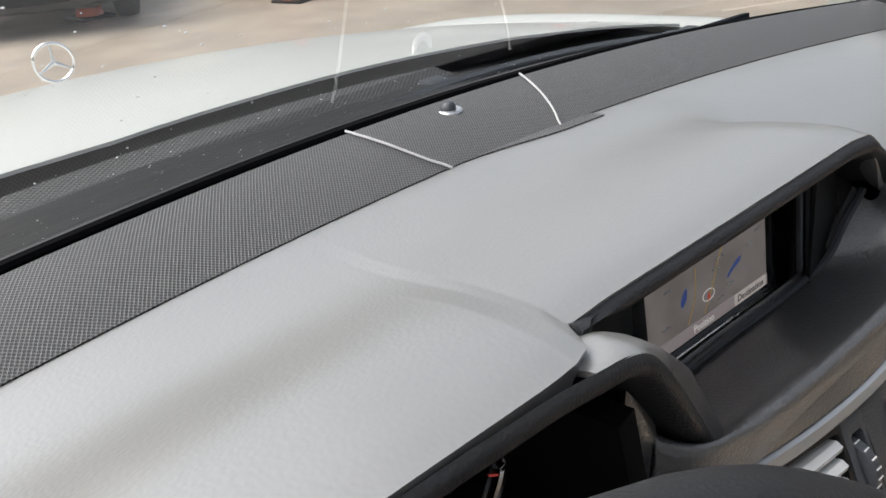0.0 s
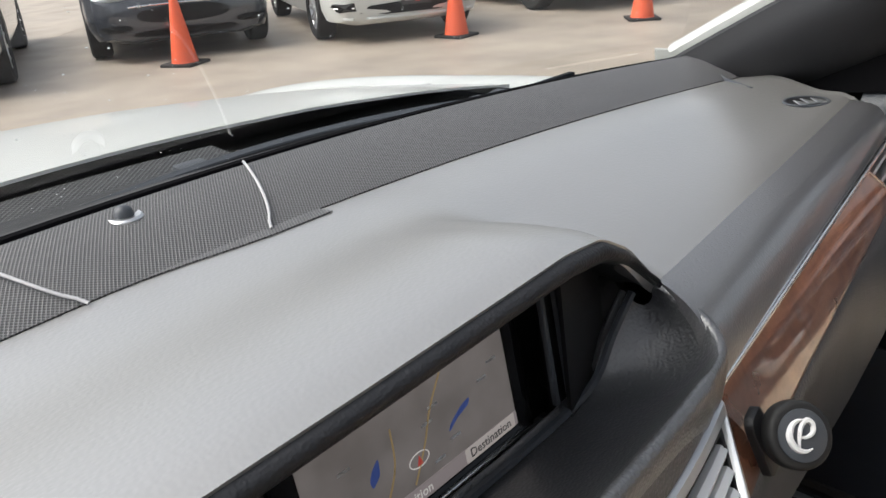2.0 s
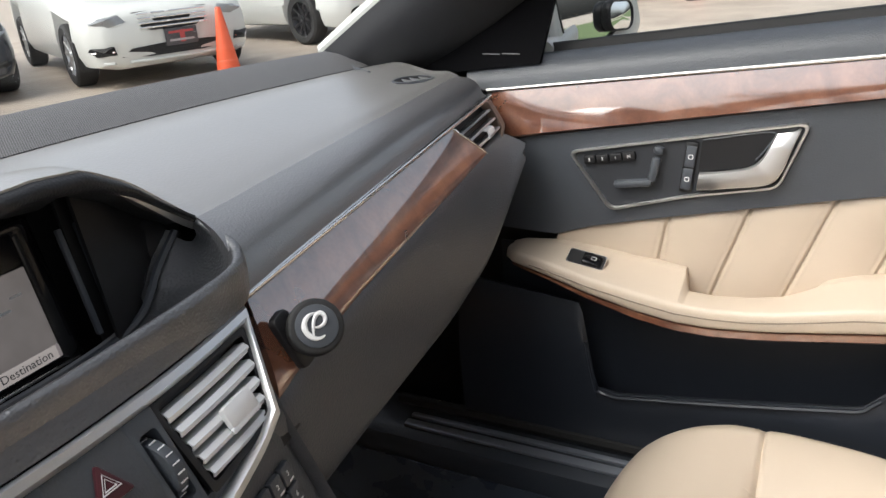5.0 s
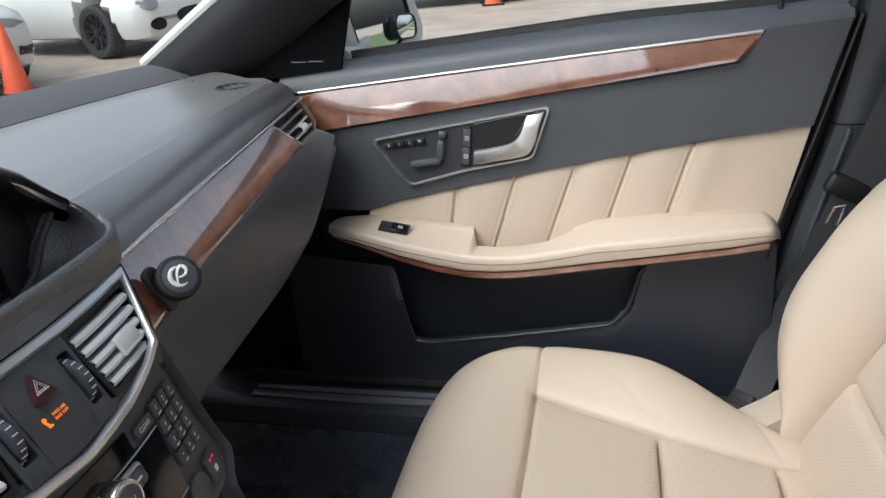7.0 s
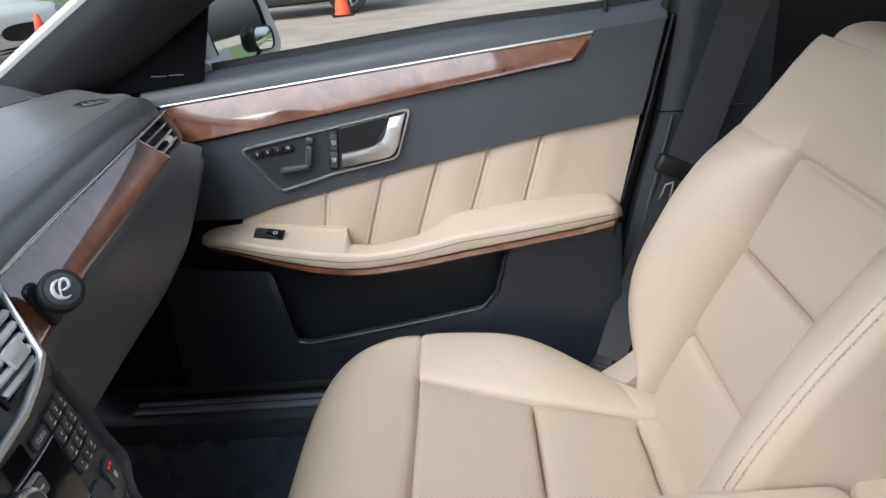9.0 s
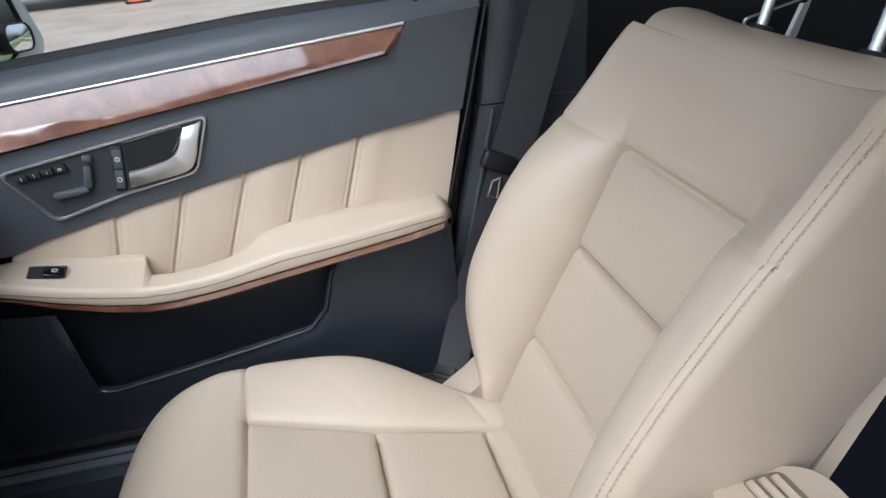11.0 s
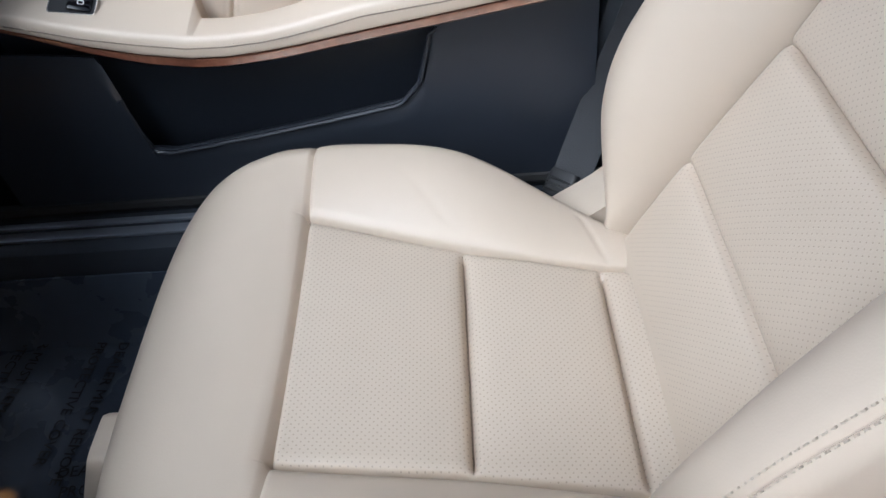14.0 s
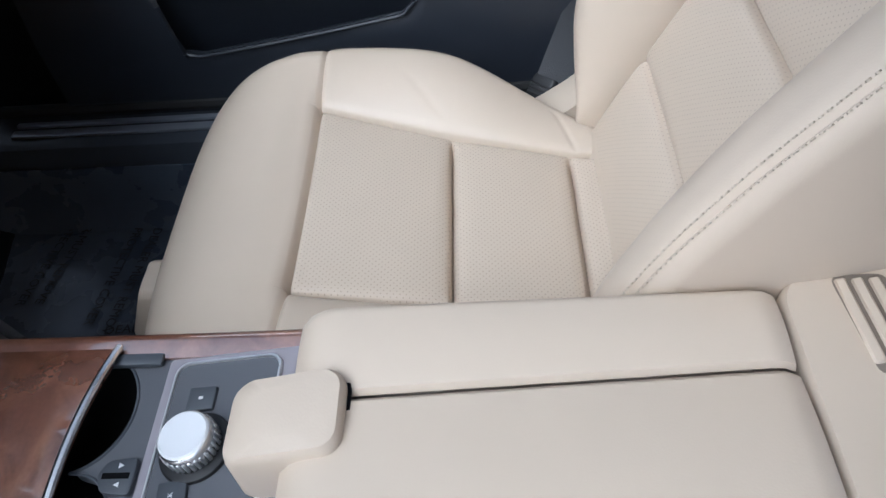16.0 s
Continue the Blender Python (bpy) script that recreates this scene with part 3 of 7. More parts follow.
LEAF = mat("dark_leaves", (0.045, 0.065, 0.028), 0.6, var=0.4, var_scale=1.5)
solo("far_trees", tree_row(), LEAF, "far row of green trees beyond the lot", "trees", kind="stuff")

# ---- the car's own shell: bonnet, cowl, screen, pillars ----
def front_edge(x):
    """Where the dash meets the windscreen, seen from above."""
    return 0.585 - 0.24 * (x - 0.12) ** 2


def strip_edge(x):
    """The rear edge of the mesh strip along the windscreen."""
    return 0.466 - 0.17 * (x - 0.08) ** 2 - 0.028 * max(0, -x)


bonnet = thing("bonnet", "white painted bonnet of the car, seen through the windscreen", "bonnet", (0, 1.4, 0.9))
rows = []
for k in range(25):
    v = k / 24
    row = []
    for j in range(33):
        x = -0.76 + 1.52 * j / 32
        y0 = 0.887 - 0.30 * (abs(x) - 0.20) ** 2 - 0.04 * (x < 0) * min(1, -x / 0.2)
        y = y0 + (1.93 - 0.35 * x * x - y0) * v
        z = 1.000 - 0.085 * v - 0.12 * v ** 3 - 0.030 * (x / 0.76) ** 2 - 0.07 * max(0, abs(x) - 0.6) ** 1.5
        z += 0.001 * math.exp(-((abs(x) - 0.33 - 0.1 * (1 - v)) / 0.05) ** 2)
        row.append((x, y, z))
    rows.append(row)
part("panel", sheet(rows, 0.004), WHITE_PAINT, bonnet)
nose_rows = []
for k in range(9):
    a = k / 8
    nose_rows.append([(x, 1.93 - 0.35 * x * x + 0.10 * math.sin(a * 1.4), 0.795 - 0.030 * (x / 0.76) ** 2 - 0.07 * max(0, abs(x) - 0.6) ** 1.5 - 0.32 * a ** 1.6) for x in np.linspace(-0.76, 0.76, 25)])
part("nose_panel", sheet(nose_rows, -0.012), WHITE_PAINT, bonnet)
for s in (-1, 1):
    fr = []
    for k in range(25):
        y = 0.72 + 1.2 * k / 24
        v = max(0, (y - 0.75) / 1.15)
        fr.append([(s * (0.765 + 0.15 * u), y, 0.955 - 0.085 * v - 0.12 * v ** 3 + 0.02 * math.sin(u * 2.2) - 0.35 * u ** 4) for u in np.linspace(0, 1, 9)])
    part("front_wing", sheet(fr, 0.012), WHITE_PAINT, bonnet)
star = thing("bonnet_ornament", "small round chrome ornament standing on the bonnet", "ornament", (0, 1.84, 0.83))
part("ring", tube([(0.041 * math.cos(a * math.pi / 20), 1.845, 0.895 + 0.041 * math.sin(a * math.pi / 20)) for a in range(41)], 0.0035, 8), CHROME, star)
for a in (90, 210, 330):
    part("spoke", tube([(0, 1.845, 0.895), (0.04 * math.cos(radians(a)), 1.845, 0.895 + 0.04 * math.sin(radians(a)))], [0.006, 0.0015], 6), CHROME, star)
part("stem", join(disc(0.014, 0.012, pose(0, 1.845, 0.838), 0.003, 20), tube([(0, 1.845, 0.838), (0, 1.845, 0.857)], [0.008, 0.004])), CHROME, star)

cowl = thing("cowl", "black plastic cowl grille below the windscreen", "cowl", (0, 0.7, 1.0), kind="structure")
part("panel", sheet([[(x, front_edge(x) + 0.012 + (1.08 - 0.30 * (abs(x) - 0.20) ** 2 - front_edge(x) - 0.012) * v, lerp(v, (0, 0.25, 0.6, 1), (1.046, 1.012, 0.966, 0.972)) - 0.02 * (x / 0.75) ** 2) for x in np.linspace(-0.78, 0.78, 40)] for v in np.linspace(0, 1, 12)], 0.006), BLACK, cowl)
COWLMESH = dotted(mat("cowl_mesh", (0.09, 0.09, 0.09), 0.5), 0.005, 0.33, (0.005, 0.005, 0.005), 0.8)
part("grille", sheet([[(x, front_edge(x) + 0.16 + 0.11 * v, 0.986 + 0.006 * v - 0.02 * (x / 0.75) ** 2) for x in np.linspace(-0.70, 0.25, 30)] for v in np.linspace(0, 1, 4)], 0.004), COWLMESH, cowl, "fine black mesh")
# matte black strip draws the shade of the recess below the glass
part("gap_shade_band", sheet([[(x, front_edge(x) - 0.039 + 0.030 * v, 1.0400 - 0.012 * (x / 0.75) ** 2 + 0.003 * v) for x in np.linspace(-0.76, 0.75, 40)] for v in np.linspace(0, 1, 4)], 0.004), MATTE, cowl, "matte black strip for the shaded gap below the glass")
part("edge_seal", tube([(x, front_edge(x) - 0.004, 1.047 - 0.012 * (x / 0.75) ** 2) for x in np.linspace(-0.76, 0.75, 40)], 0.0045, 8), MATTE, cowl, "black rubber seal")


def wiper(x0, x1, y0, y1):
    t = thing("wiper", "black windscreen wiper lying across the cowl, wet with drops", "wiper", (x0, y0, 1.03), "pair of wipers")
    pts = [(x0 + (x1 - x0) * u, front_edge(x0 + (x1 - x0) * u) + y0 + (y1 - y0) * u, 1.017 + 0.010 * math.sin(u * math.pi) - 0.02 * ((x0 + (x1 - x0) * u) / 0.75) ** 2) for u in np.linspace(0, 1, 16)]
    part("arm", tube(pts, [0.012 - 0.006 * u for u in np.linspace(0, 1, 16)], 8), PLASTIC, t)
    part("blade", sheet([[(p[0], p[1] - 0.03 - 0.006 * k, p[2] + 0.012 - 0.008 * k) for p in pts[2:]] for k in range(4)], 0.004), RUBBER, t, "flat black rubber blade")
    part("pivot", join(disc(0.019, 0.022, pose(*pts[0]), 0.006, 24), box((0.055, 0.022, 0.014), pose(pts[0][0] + 0.02, pts[0][1] - 0.004, pts[0][2] + 0.006, 0, 0, 12), 0.005)), PLASTIC, t, "round pivot cap")
    return t


wiper(-0.07, -0.70, 0.050, 0.045)
wiper(0.50, -0.10, 0.085, 0.065)
part("nozzle", box((0.035, 0.03, 0.014), pose(0.17, 0.75, 1.0), 0.004), PLASTIC, thing("washer_nozzle", "small black washer nozzle on the cowl", "washer nozzle", (0.17, 0.75, 1.0)))


def screen_point(x, v):
    """A point of the windscreen, from its foot (v = 0) to the roof (v = 1)."""
    y0 = front_edge(x) + 0.004
    w = 1 - 0.16 * v
    return (x * w, y0 - 0.80 * v - 0.04 * v * (1 - v) + 0.10 * v * x * x, 1.050 + 0.42 * v + 0.07 * v * (1 - v) - 0.014 * (x / 0.75) ** 2 - 0.03 * v * x * x)


ws = solo("windshield", sheet([[screen_point(x, v) for x in np.linspace(-0.75, 0.745, 24)] for v in np.linspace(0, 1, 14)]), GLASS, "clear curved windscreen glass spotted with rain", kind="structure")
face_cabin(ws)
drops = bmesh.new()
rng = random.Random(5)
for _ in range(1300):
    x, v = rng.uniform(-0.72, 0.72), rng.uniform(0.0, 0.42)
    p = Vector(screen_point(x, v))
    r = rng.choice((0.00025, 0.0003, 0.0003, 0.0004, 0.0006))
    bmesh.ops.create_icosphere(drops, subdivisions=1, radius=r, matrix=Matrix.Translation(p + Vector((0, 0.0, 0.001))) @ Matrix.Diagonal((1, 1, 0.6, 1)))
DROP = mat("rain_drop", (0.75, 0.77, 0.78), 0.08, spec=0.8, var=0.02)
solo("rain_drops", drops, DROP, "fine rain drops on the outside of the windscreen", "rain drops", kind="stuff")


def pillar(s):
    """The trimmed post beside the windscreen."""
    rings = []
    for v in np.linspace(-0.03, 1, 14):
        p = Vector(screen_point(s * 0.745, max(0, v)))
        if v < 0:
            p += Vector((s * 0.01, 0.035, -0.02))
        w = 1 - 0.35 * v
        rings.append([(p.x + s * dx, p.y + dy * w, p.z + dz) for dx, dy, dz in ((-0.03, 0.01, -0.006), (-0.046, -0.045, -0.012), (-0.036, -0.10, -0.018), (-0.005, -0.135, -0.03), (0.03, -0.150, -0.035), (0.06, -0.10, -0.02), (0.045, 0.01, 0.0))])
    return loft([spline(r + [r[0]], 29)[:-1] for r in rings])


for s, nm in ((1, "pillar_right"), (-1, "pillar_left")):
    solo(nm, pillar(s), PILLAR, "charcoal trimmed windscreen pillar", kind="structure")
    solo("screen_frame", tube([Vector(screen_point(s * 0.752, v)) + Vector((s * 0.006, 0.02, 0.004)) for v in np.linspace(0, 1, 14)], 0.011), WHITE_PAINT, "white painted edge of the windscreen opening", kind="structure")

# plain shell that closes the cabin above and behind
roof = sheet([[(x, -0.25 - 1.7 * v, 1.465 + 0.035 * math.sin(v * 2.6) - 0.06 * (abs(x) / 0.62) ** 3) for x in np.linspace(-0.62, 0.62, 13)] for v in np.linspace(0, 1, 9)], 0.03)
solo("ceiling", roof, HEADLINER, "plain pale headliner", kind="structure")
solo("wall_rear", sheet([[(x, -2.0 - 0.10 * z, z) for x in (-0.75, 0.75)] for z in (0.3, 0.7, 1.0)], 0.03), DARK, "plain dark rear wall of the cabin", kind="structure")
solo("wall_left", sheet([[(-0.76, y, z) for y in (-0.62, -1.3, -2.05)] for z in (0.2, 0.6, 0.95)], 0.03), DARK, "plain dark rear side wall", kind="structure")


# ---- dashboard ----
dash = thing("dashboard", "charcoal leather dashboard with a raised screen hood and burl trim", "dashboard", (0, 0.4, 0.9))
LX = (-0.72, -0.52, -0.30, -0.235, -0.218, -0.203, -0.193, -0.165, -0.05, 0.085, 0.118, 0.150, 0.206)
LY = (0.21, 0.200, 0.200, 0.202, 0.205, 0.212, 0.2305, 0.2335, 0.235, 0.235, 0.236, 0.238, 0.246)
LZ = (0.99, 1.070, 1.076, 1.075, 1.0735, 1.070, 1.0665, 1.066, 1.0675, 1.072, 1.068, 1.050, 1.004)


def chrome_line(x):
    return 0.199 + 0.068 * (x - 0.19), 0.955 + 0.056 * (x - 0.19)


def pad_edge(x):
    """The front edge of the upper pad: the hood's lip, and past the hood the crest above the burl."""
    if x <= 0.206:
        return lerp(x, LX, LY), lerp(x, LX, LZ)
    f = (x - 0.206) / 0.5
    return 0.246 + 0.03 * f, 1.004 + 0.008 * f


def pad_row(x, n=26):
    ye, ze = pad_edge(x)
    yb = strip_edge(x)
    zb = 1.036 - 0.010 * (x / 0.7) ** 2
    hood = ease(x, -0.74, -0.6) * (1 - ease(x, 0.118, 0.215))
    p1 = (yb + (ye - yb) * 0.34, zb + 0.002 + 0.006 * hood)
    p2 = (yb + (ye - yb) * 0.70, (1 - hood) * (zb - 0.009) + hood * max(ze - 0.006, zb))
    p3 = (yb + (ye - yb) * 0.90, (1 - hood) * ((ze * 0.7 + zb * 0.3)) + hood * (ze + 0.001))
    return [(x, y, z) for y, z in spline([(yb, zb), p1, p2, p3, (ye, ze)], n)]


def pad_z(x, y):
    r = pad_row(x)
    return lerp(-y, [-p[1] for p in r], [p[2] for p in r])


xs = sorted([-0.72 + 1.425 * k / 140 for k in range(141)] + [-0.2195 + 0.036 * k / 30 for k in range(31)])
part("upper_pad", sheet([pad_row(x) for x in xs], 0.010), PAD, dash, "grained leather pad, its grey lightened for the windscreen's light")

# lip and underside of the hood over screen and dials
lip = []
for x in np.linspace(-0.193, 0.200, 76):
    ye, ze = pad_edge(x)
    th = lerp(x, (-0.193, -0.150, 0.12, 0.206), (0.003, 0.013, 0.014, 0.005))
    lip.append([(x, ye + 0.004, ze - 0.0002), (x, ye - 0.0035, ze - 0.0032), (x, ye - 0.005, ze - th * 0.6), (x, ye + 0.001, ze - th), (x, ye + 0.022, ze - max(th, 0.012 if x < 0 else 0) - 0.004), (x, ye + 0.050, ze - (0.030 if x < 0.12 else 0.018))])
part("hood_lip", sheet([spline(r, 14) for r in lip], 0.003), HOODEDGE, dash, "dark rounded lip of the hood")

# face between crest and burl
face = []
for k in range(81):
    u = k / 80
    row = []
    for j in range(13):
        v = j / 12
        left = Vector((0.206 - 0.028 * v, 0.246 - 0.056 * v ** 0.9, 1.004 - 0.047 * v))
        ye, ze = pad_edge(0.705)
        yc, zc = chrome_line(0.705)
        right = Vector((0.705, ye + (yc - ye) * v, ze + (zc - ze) * v))
        p = left.lerp(right, u)
        y1, z1 = pad_edge(p.x) if p.x > 0.206 else (p.y, p.z)
        bulge = 0.015 * math.sin(v * math.pi)
        row.append((p.x, p.y - bulge * 0.5, p.z + bulge * 0.6))
    face.append(row)
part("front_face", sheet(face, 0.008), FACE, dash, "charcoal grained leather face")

# end of the dash by the door
part("end_cap", sheet([[(0.705 + 0.012 * math.sin(v * math.pi / 2), y, z - 0.05 * v) for y, z in [(p[1], p[2]) for p in pad_row(0.705, 16)] + [(chrome_line(0.705)[0], chrome_line(0.705)[1])]] for v in np.linspace(0, 1, 5)], 0.006), PAD, dash)

# mesh strip
part("mesh_strip", sheet([[(x, strip_edge(x) + (front_edge(x) - 0.036 - strip_edge(x)) * v, 1.037 - 0.010 * (x / 0.7) ** 2 + 0.020 * v + 0.003 * math.sin(v * 3.1)) for x in np.linspace(-0.72, 0.70, 60)] for v in np.linspace(0, 1, 6)], 0.006), MESHCLOTH, dash, "fine woven speaker mesh along the windscreen")


def strip_at(x, v):
    return (x, strip_edge(x) + (front_edge(x) - 0.036 - strip_edge(x)) * v, 1.0395 - 0.010 * (x / 0.7) ** 2 + 0.020 * v + 0.003 * math.sin(v * 3.1))


SEAM = mat("grey_piping", (0.45, 0.45, 0.46), 0.5)
for sx in (-1, 1):
    part("mesh_seam", tube([strip_at(0.004 + sx * (0.064 + 0.040 * max(0, v) ** 0.7), v) for v in np.linspace(-0.05, 1, 14)], 0.0011, 6), SEAM, dash, "light grey seam")
part("mesh_seam", tube([(x, y, 1.036 - 0.010 * (x / 0.7) ** 2 + 0.019 * max(0, min(1, (y - strip_edge(x)) / 0.08)) + 0.001) for x, y in spline([(0.722, 0.470), (0.704, 0.447), (0.684, 0.418), (0.662, 0.388), (0.640, 0.362)], 16)], 0.0022, 8), PLASTIC, dash, "grey ridge at the strip's end")
part("mesh_notch", sheet([[(x, y, pad_z(x, y) + 0.0012) for x, y in ((x, strip_edge(x) - 0.0005 - v * 0.015 * ease(x, -0.05, 0.07)) for x in np.linspace(-0.045, 0.112, 18))] for v in (0, 0.25, 0.5, 0.75, 1)], 0.001), MESHCLOTH, dash)
sensor = thing("light_sensor", "small grey domed light sensor on the dash mesh", "sensor", (0, 0.529, 1.056))
part("dome", loft([[(r * math.cos(a * math.pi / 12), 0.529 + r * math.sin(a * math.pi / 12), z) for a in range(24)] for r, z in ((0.0066, 1.052), (0.0065, 1.056), (0.0055, 1.0595), (0.003, 1.0615), (0.0006, 1.062))]), PLASTIC, sensor)
part("collar", loft([[(r * math.cos(a * math.pi / 14), 0.529 + r * math.sin(a * math.pi / 14), z) for a in range(28)] for r, z in ((0.0125, 1.051), (0.0125, 1.0535), (0.011, 1.055), (0.007, 1.0545))]), SILVER, sensor, "grey round collar")

# defroster grille near the pillar
dv = thing("defroster_vent", "oval black dash vent with pointed ribs near the pillar", "vent", (0.652, 0.306, 1.018))
_p = [Vector((x, y, pad_z(x, y))) for x, y in ((0.652, 0.306), (0.662, 0.306), (0.652, 0.312))]
DM = basis(_p[0], (_p[1] - _p[0]), (_p[2] - _p[0])) @ pose(0, 0, 0.0005, 0, 0, -20)
oval = [(math.cos(a), math.sin(a)) for a in np.linspace(0, 2 * math.pi, 40, endpoint=False)]
part("bezel", ring_plate([(0.033 * a, 0.017 * b) for a, b in oval], [(0.029 * a, 0.0135 * b) for a, b in oval], 0.0016, DM), PLASTIC, dv)
part("opening", plate([(0.029 * a, 0.0135 * b) for a, b in oval], 0.0006, DM), BLACK, dv)
for k in (-1, 0, 1):
    part("rib", plate([(-0.0075, -0.009), (0.0075, -0.009), (0, 0.009 - 0.002 * abs(k))], 0.0012, DM @ pose(0.014 * k, 0, 0.0004), 0.0004), SILVER, dv)

# burl trim along the passenger side
wt = thing("burl_trim", "glossy burl walnut trim strip across the passenger dash", "trim strip", (0.45, 0.2, 0.93))


def burl_section(x):
    """The veneer's section: one broad, slightly crowned face from the chrome edge down to its foot."""
    yc, zc = chrome_line(x)
    k = lerp(x, (0.15, 0.20, 0.30, 0.45, 0.60, 0.70), (0.97, 0.87, 0.78, 0.73, 0.69, 0.68))
    return [(x, yc - 0.002 + k * dy, zc - 0.003 + k * dz) for dy, dz in ((0, 0), (-0.0105, -0.0145), (-0.0205, -0.0300), (-0.0295, -0.0465), (-0.0355, -0.0630), (-0.0280, -0.0680))]


def vent_left(v):
    """Where the veneer ends and the side vent begins, from its top (0) to its foot (1)."""
    return 0.588 + 0.058 * v ** 1.2


def burl_point(x, v, out=0.0):
    """A point of the burl face, v from the chrome edge (0) to the foot (1), raised towards the cabin."""
    r = spline(burl_section(x), 21)
    p = Vector(r[0]).lerp(Vector(r[0]), 0) if v <= 0 else Vector(tuple(lerp(v * 20, range(21), [q[k] for q in r]) for k in range(3)))
    return p + Vector((0, -0.80, 0.60)) * out


rows = []
for k in range(60):
    row = []
    for j in range(16):
        v = j / 15
        z0 = 0.190 - 0.030 * v
        row.append(burl_point(z0 + (vent_left(v) - z0) * k / 59, v))
    rows.append(row)
part("veneer", sheet(rows, 0.006), WOOD, wt, "reddish burl walnut veneer under lacquer", 60)
part("chrome_edge", tube([(x, chrome_line(x)[0] - 0.0050, chrome_line(x)[1] + 0.0030) for x in np.linspace(0.180, 0.710, 60)], 0.0034, 10), CHROME, wt, "thin satin chrome edge")

part("backing", box((0.060, 0.026, 0.062), pose(0.186, 0.226, 0.893), 0.003), BLACK, wt)

# side vent
sv = thing("side_vent", "burl-framed side air vent with grey slats", "air vent", (0.65, 0.21, 0.95))


def vent_right(v):
    return 0.706 - 0.004 * v - 0.050 * max(0, v - 0.62) / 0.38


part("duct", sheet([[burl_point(vent_left(v) + (vent_right(v) - vent_left(v)) * u, v, -0.012) for v in np.linspace(0, 1, 12)] for u in np.linspace(0, 1, 8)], 0.002), BLACK, sv)
part("frame", sheet([[burl_point(vent_right(v) + dx, v, o) for dx, o in ((-0.001, -0.010), (-0.001, 0.001), (0.002, 0.0025), (0.008, 0.002), (0.011, -0.004))] for v in np.linspace(0, 1, 26)], 0.002), BRONZE, sv, "thin bronze-toned frame")
part("chrome_lip", tube([burl_point(vent_left(v), v, 0.0008) for v in np.linspace(0.02, 1, 20)], 0.0011, 6), CHROME, sv, "fine chrome lip")
for v in (0.14, 0.34, 0.54, 0.74):
    a, b = vent_left(v) + 0.003, vent_right(v) - 0.003
    part("slat", sheet([[burl_point(a + (b - a) * u, v + dv, o) for u in np.linspace(0, 1, 8)] for dv, o in ((-0.03, -0.009), (0.02, -0.0015), (0.06, -0.001), (0.07, -0.003))], 0.0012), SILVER, sv, "silver-grey slat")
part("slat_slider", sheet([[burl_point(0.655 + 0.020 * u, 0.46 + dv, o) for u in np.linspace(0, 1, 5)] for dv, o in ((-0.06, -0.002), (0.0, 0.003), (0.10, 0.003), (0.16, -0.001))], 0.002), SLAT, sv, "pale slider tab")

# lower dash and glove box
ld = thing("lower_dash", "charcoal plastic lower dash with a glove box", "lower dash", (0.45, 0.2, 0.8))


def low_edge(x):
    """The height at which the lower dash turns under, rising towards the door."""
    return soft(x, (0.16, 0.30, 0.45, 0.55, 0.61, 0.66, 0.70), (0.768, 0.785, 0.800, 0.824, 0.860, 0.895, 0.930), 0.02)


def low_section(x):
    b = burl_section(min(0.70, max(0.16, x)))[-2]
    zb = low_edge(x)
    h = b[2] - zb
    return [(x, b[1] + 0.010, b[2] - 0.001), (x, b[1] + 0.002, b[2] - 0.10 * h), (x, b[1] * 0.55 + 0.176 * 0.45, b[2] - 0.45 * h), (x, 0.178, zb + 0.10 * h), (x, 0.184, zb + 0.004), (x, 0.196, zb - 0.002), (x, 0.24, zb + 0.004), (x, 0.34, zb + 0.01), (x, 0.56, zb)]


def low_point(x, z):
    """A point of the lower dash's front at that height."""
    r = spline(low_section(x), 40)[:24]
    return Vector((x, lerp(-z, [-p[2] for p in r], [p[1] for p in r]), z))


part("panel", sheet([spline(low_section(x), 40) for x in np.linspace(0.150, 0.698, 70)], 0.006), LOWER, ld)
part("glovebox_gap", tube([low_point(x, z) + Vector((0, -0.0004, 0.0002)) for x, z in spline([(0.205, 0.893), (0.226, 0.880), (0.240, 0.862), (0.246, 0.840), (0.248, 0.815), (0.247, 0.792)], 16)], 0.0016, 6), BLACK, ld, "dark joint of the glove box lid")
LATCH = basis(low_point(0.330, 0.812) + Vector((0, -0.001, 0)), (1, 0, 0), low_point(0.330, 0.825) - low_point(0.330, 0.800))
part("glovebox_latch", join(ring_plate(rounded(0.058, 0.024, 0.008), rounded(0.050, 0.017, 0.006), 0.002, LATCH), plate(rounded(0.050, 0.017, 0.006), 0.0004, LATCH)), BLACK, ld, "recessed black glove box latch")

# the recess with the display
rec = thing("screen_recess", "deep black recess under the hood with a leather shelf", "recess", (0.025, 0.25, 0.95))
CX = 0.023
rim_r = [(0.207, 0.247, 1.003), (0.2045, 0.227, 0.998), (0.197, 0.206, 0.992), (0.181, 0.192, 0.987), (0.152, 0.187, 0.985), (0.09, 0.184, 0.984), (0.023, 0.183, 0.984)]
rim_l = [(2 * CX - x, y, z) for x, y, z in rim_r[-2::-1]]
rim_l[-2:] = [(-0.152, 0.211, 0.999), (-0.166, 0.217, 1.034)]
rim = spline(rim_r + rim_l, 72)
back_r = [(0.194, 0.262, 0.996), (0.172, 0.262, 0.976), (0.152, 0.262, 0.952), (0.128, 0.266, 0.940), (0.08, 0.268, 0.936), (0.023, 0.269, 0.936)]
back = spline(back_r + [(2 * CX - x, y, z) for x, y, z in back_r[-2::-1]], 72)
shelf = []
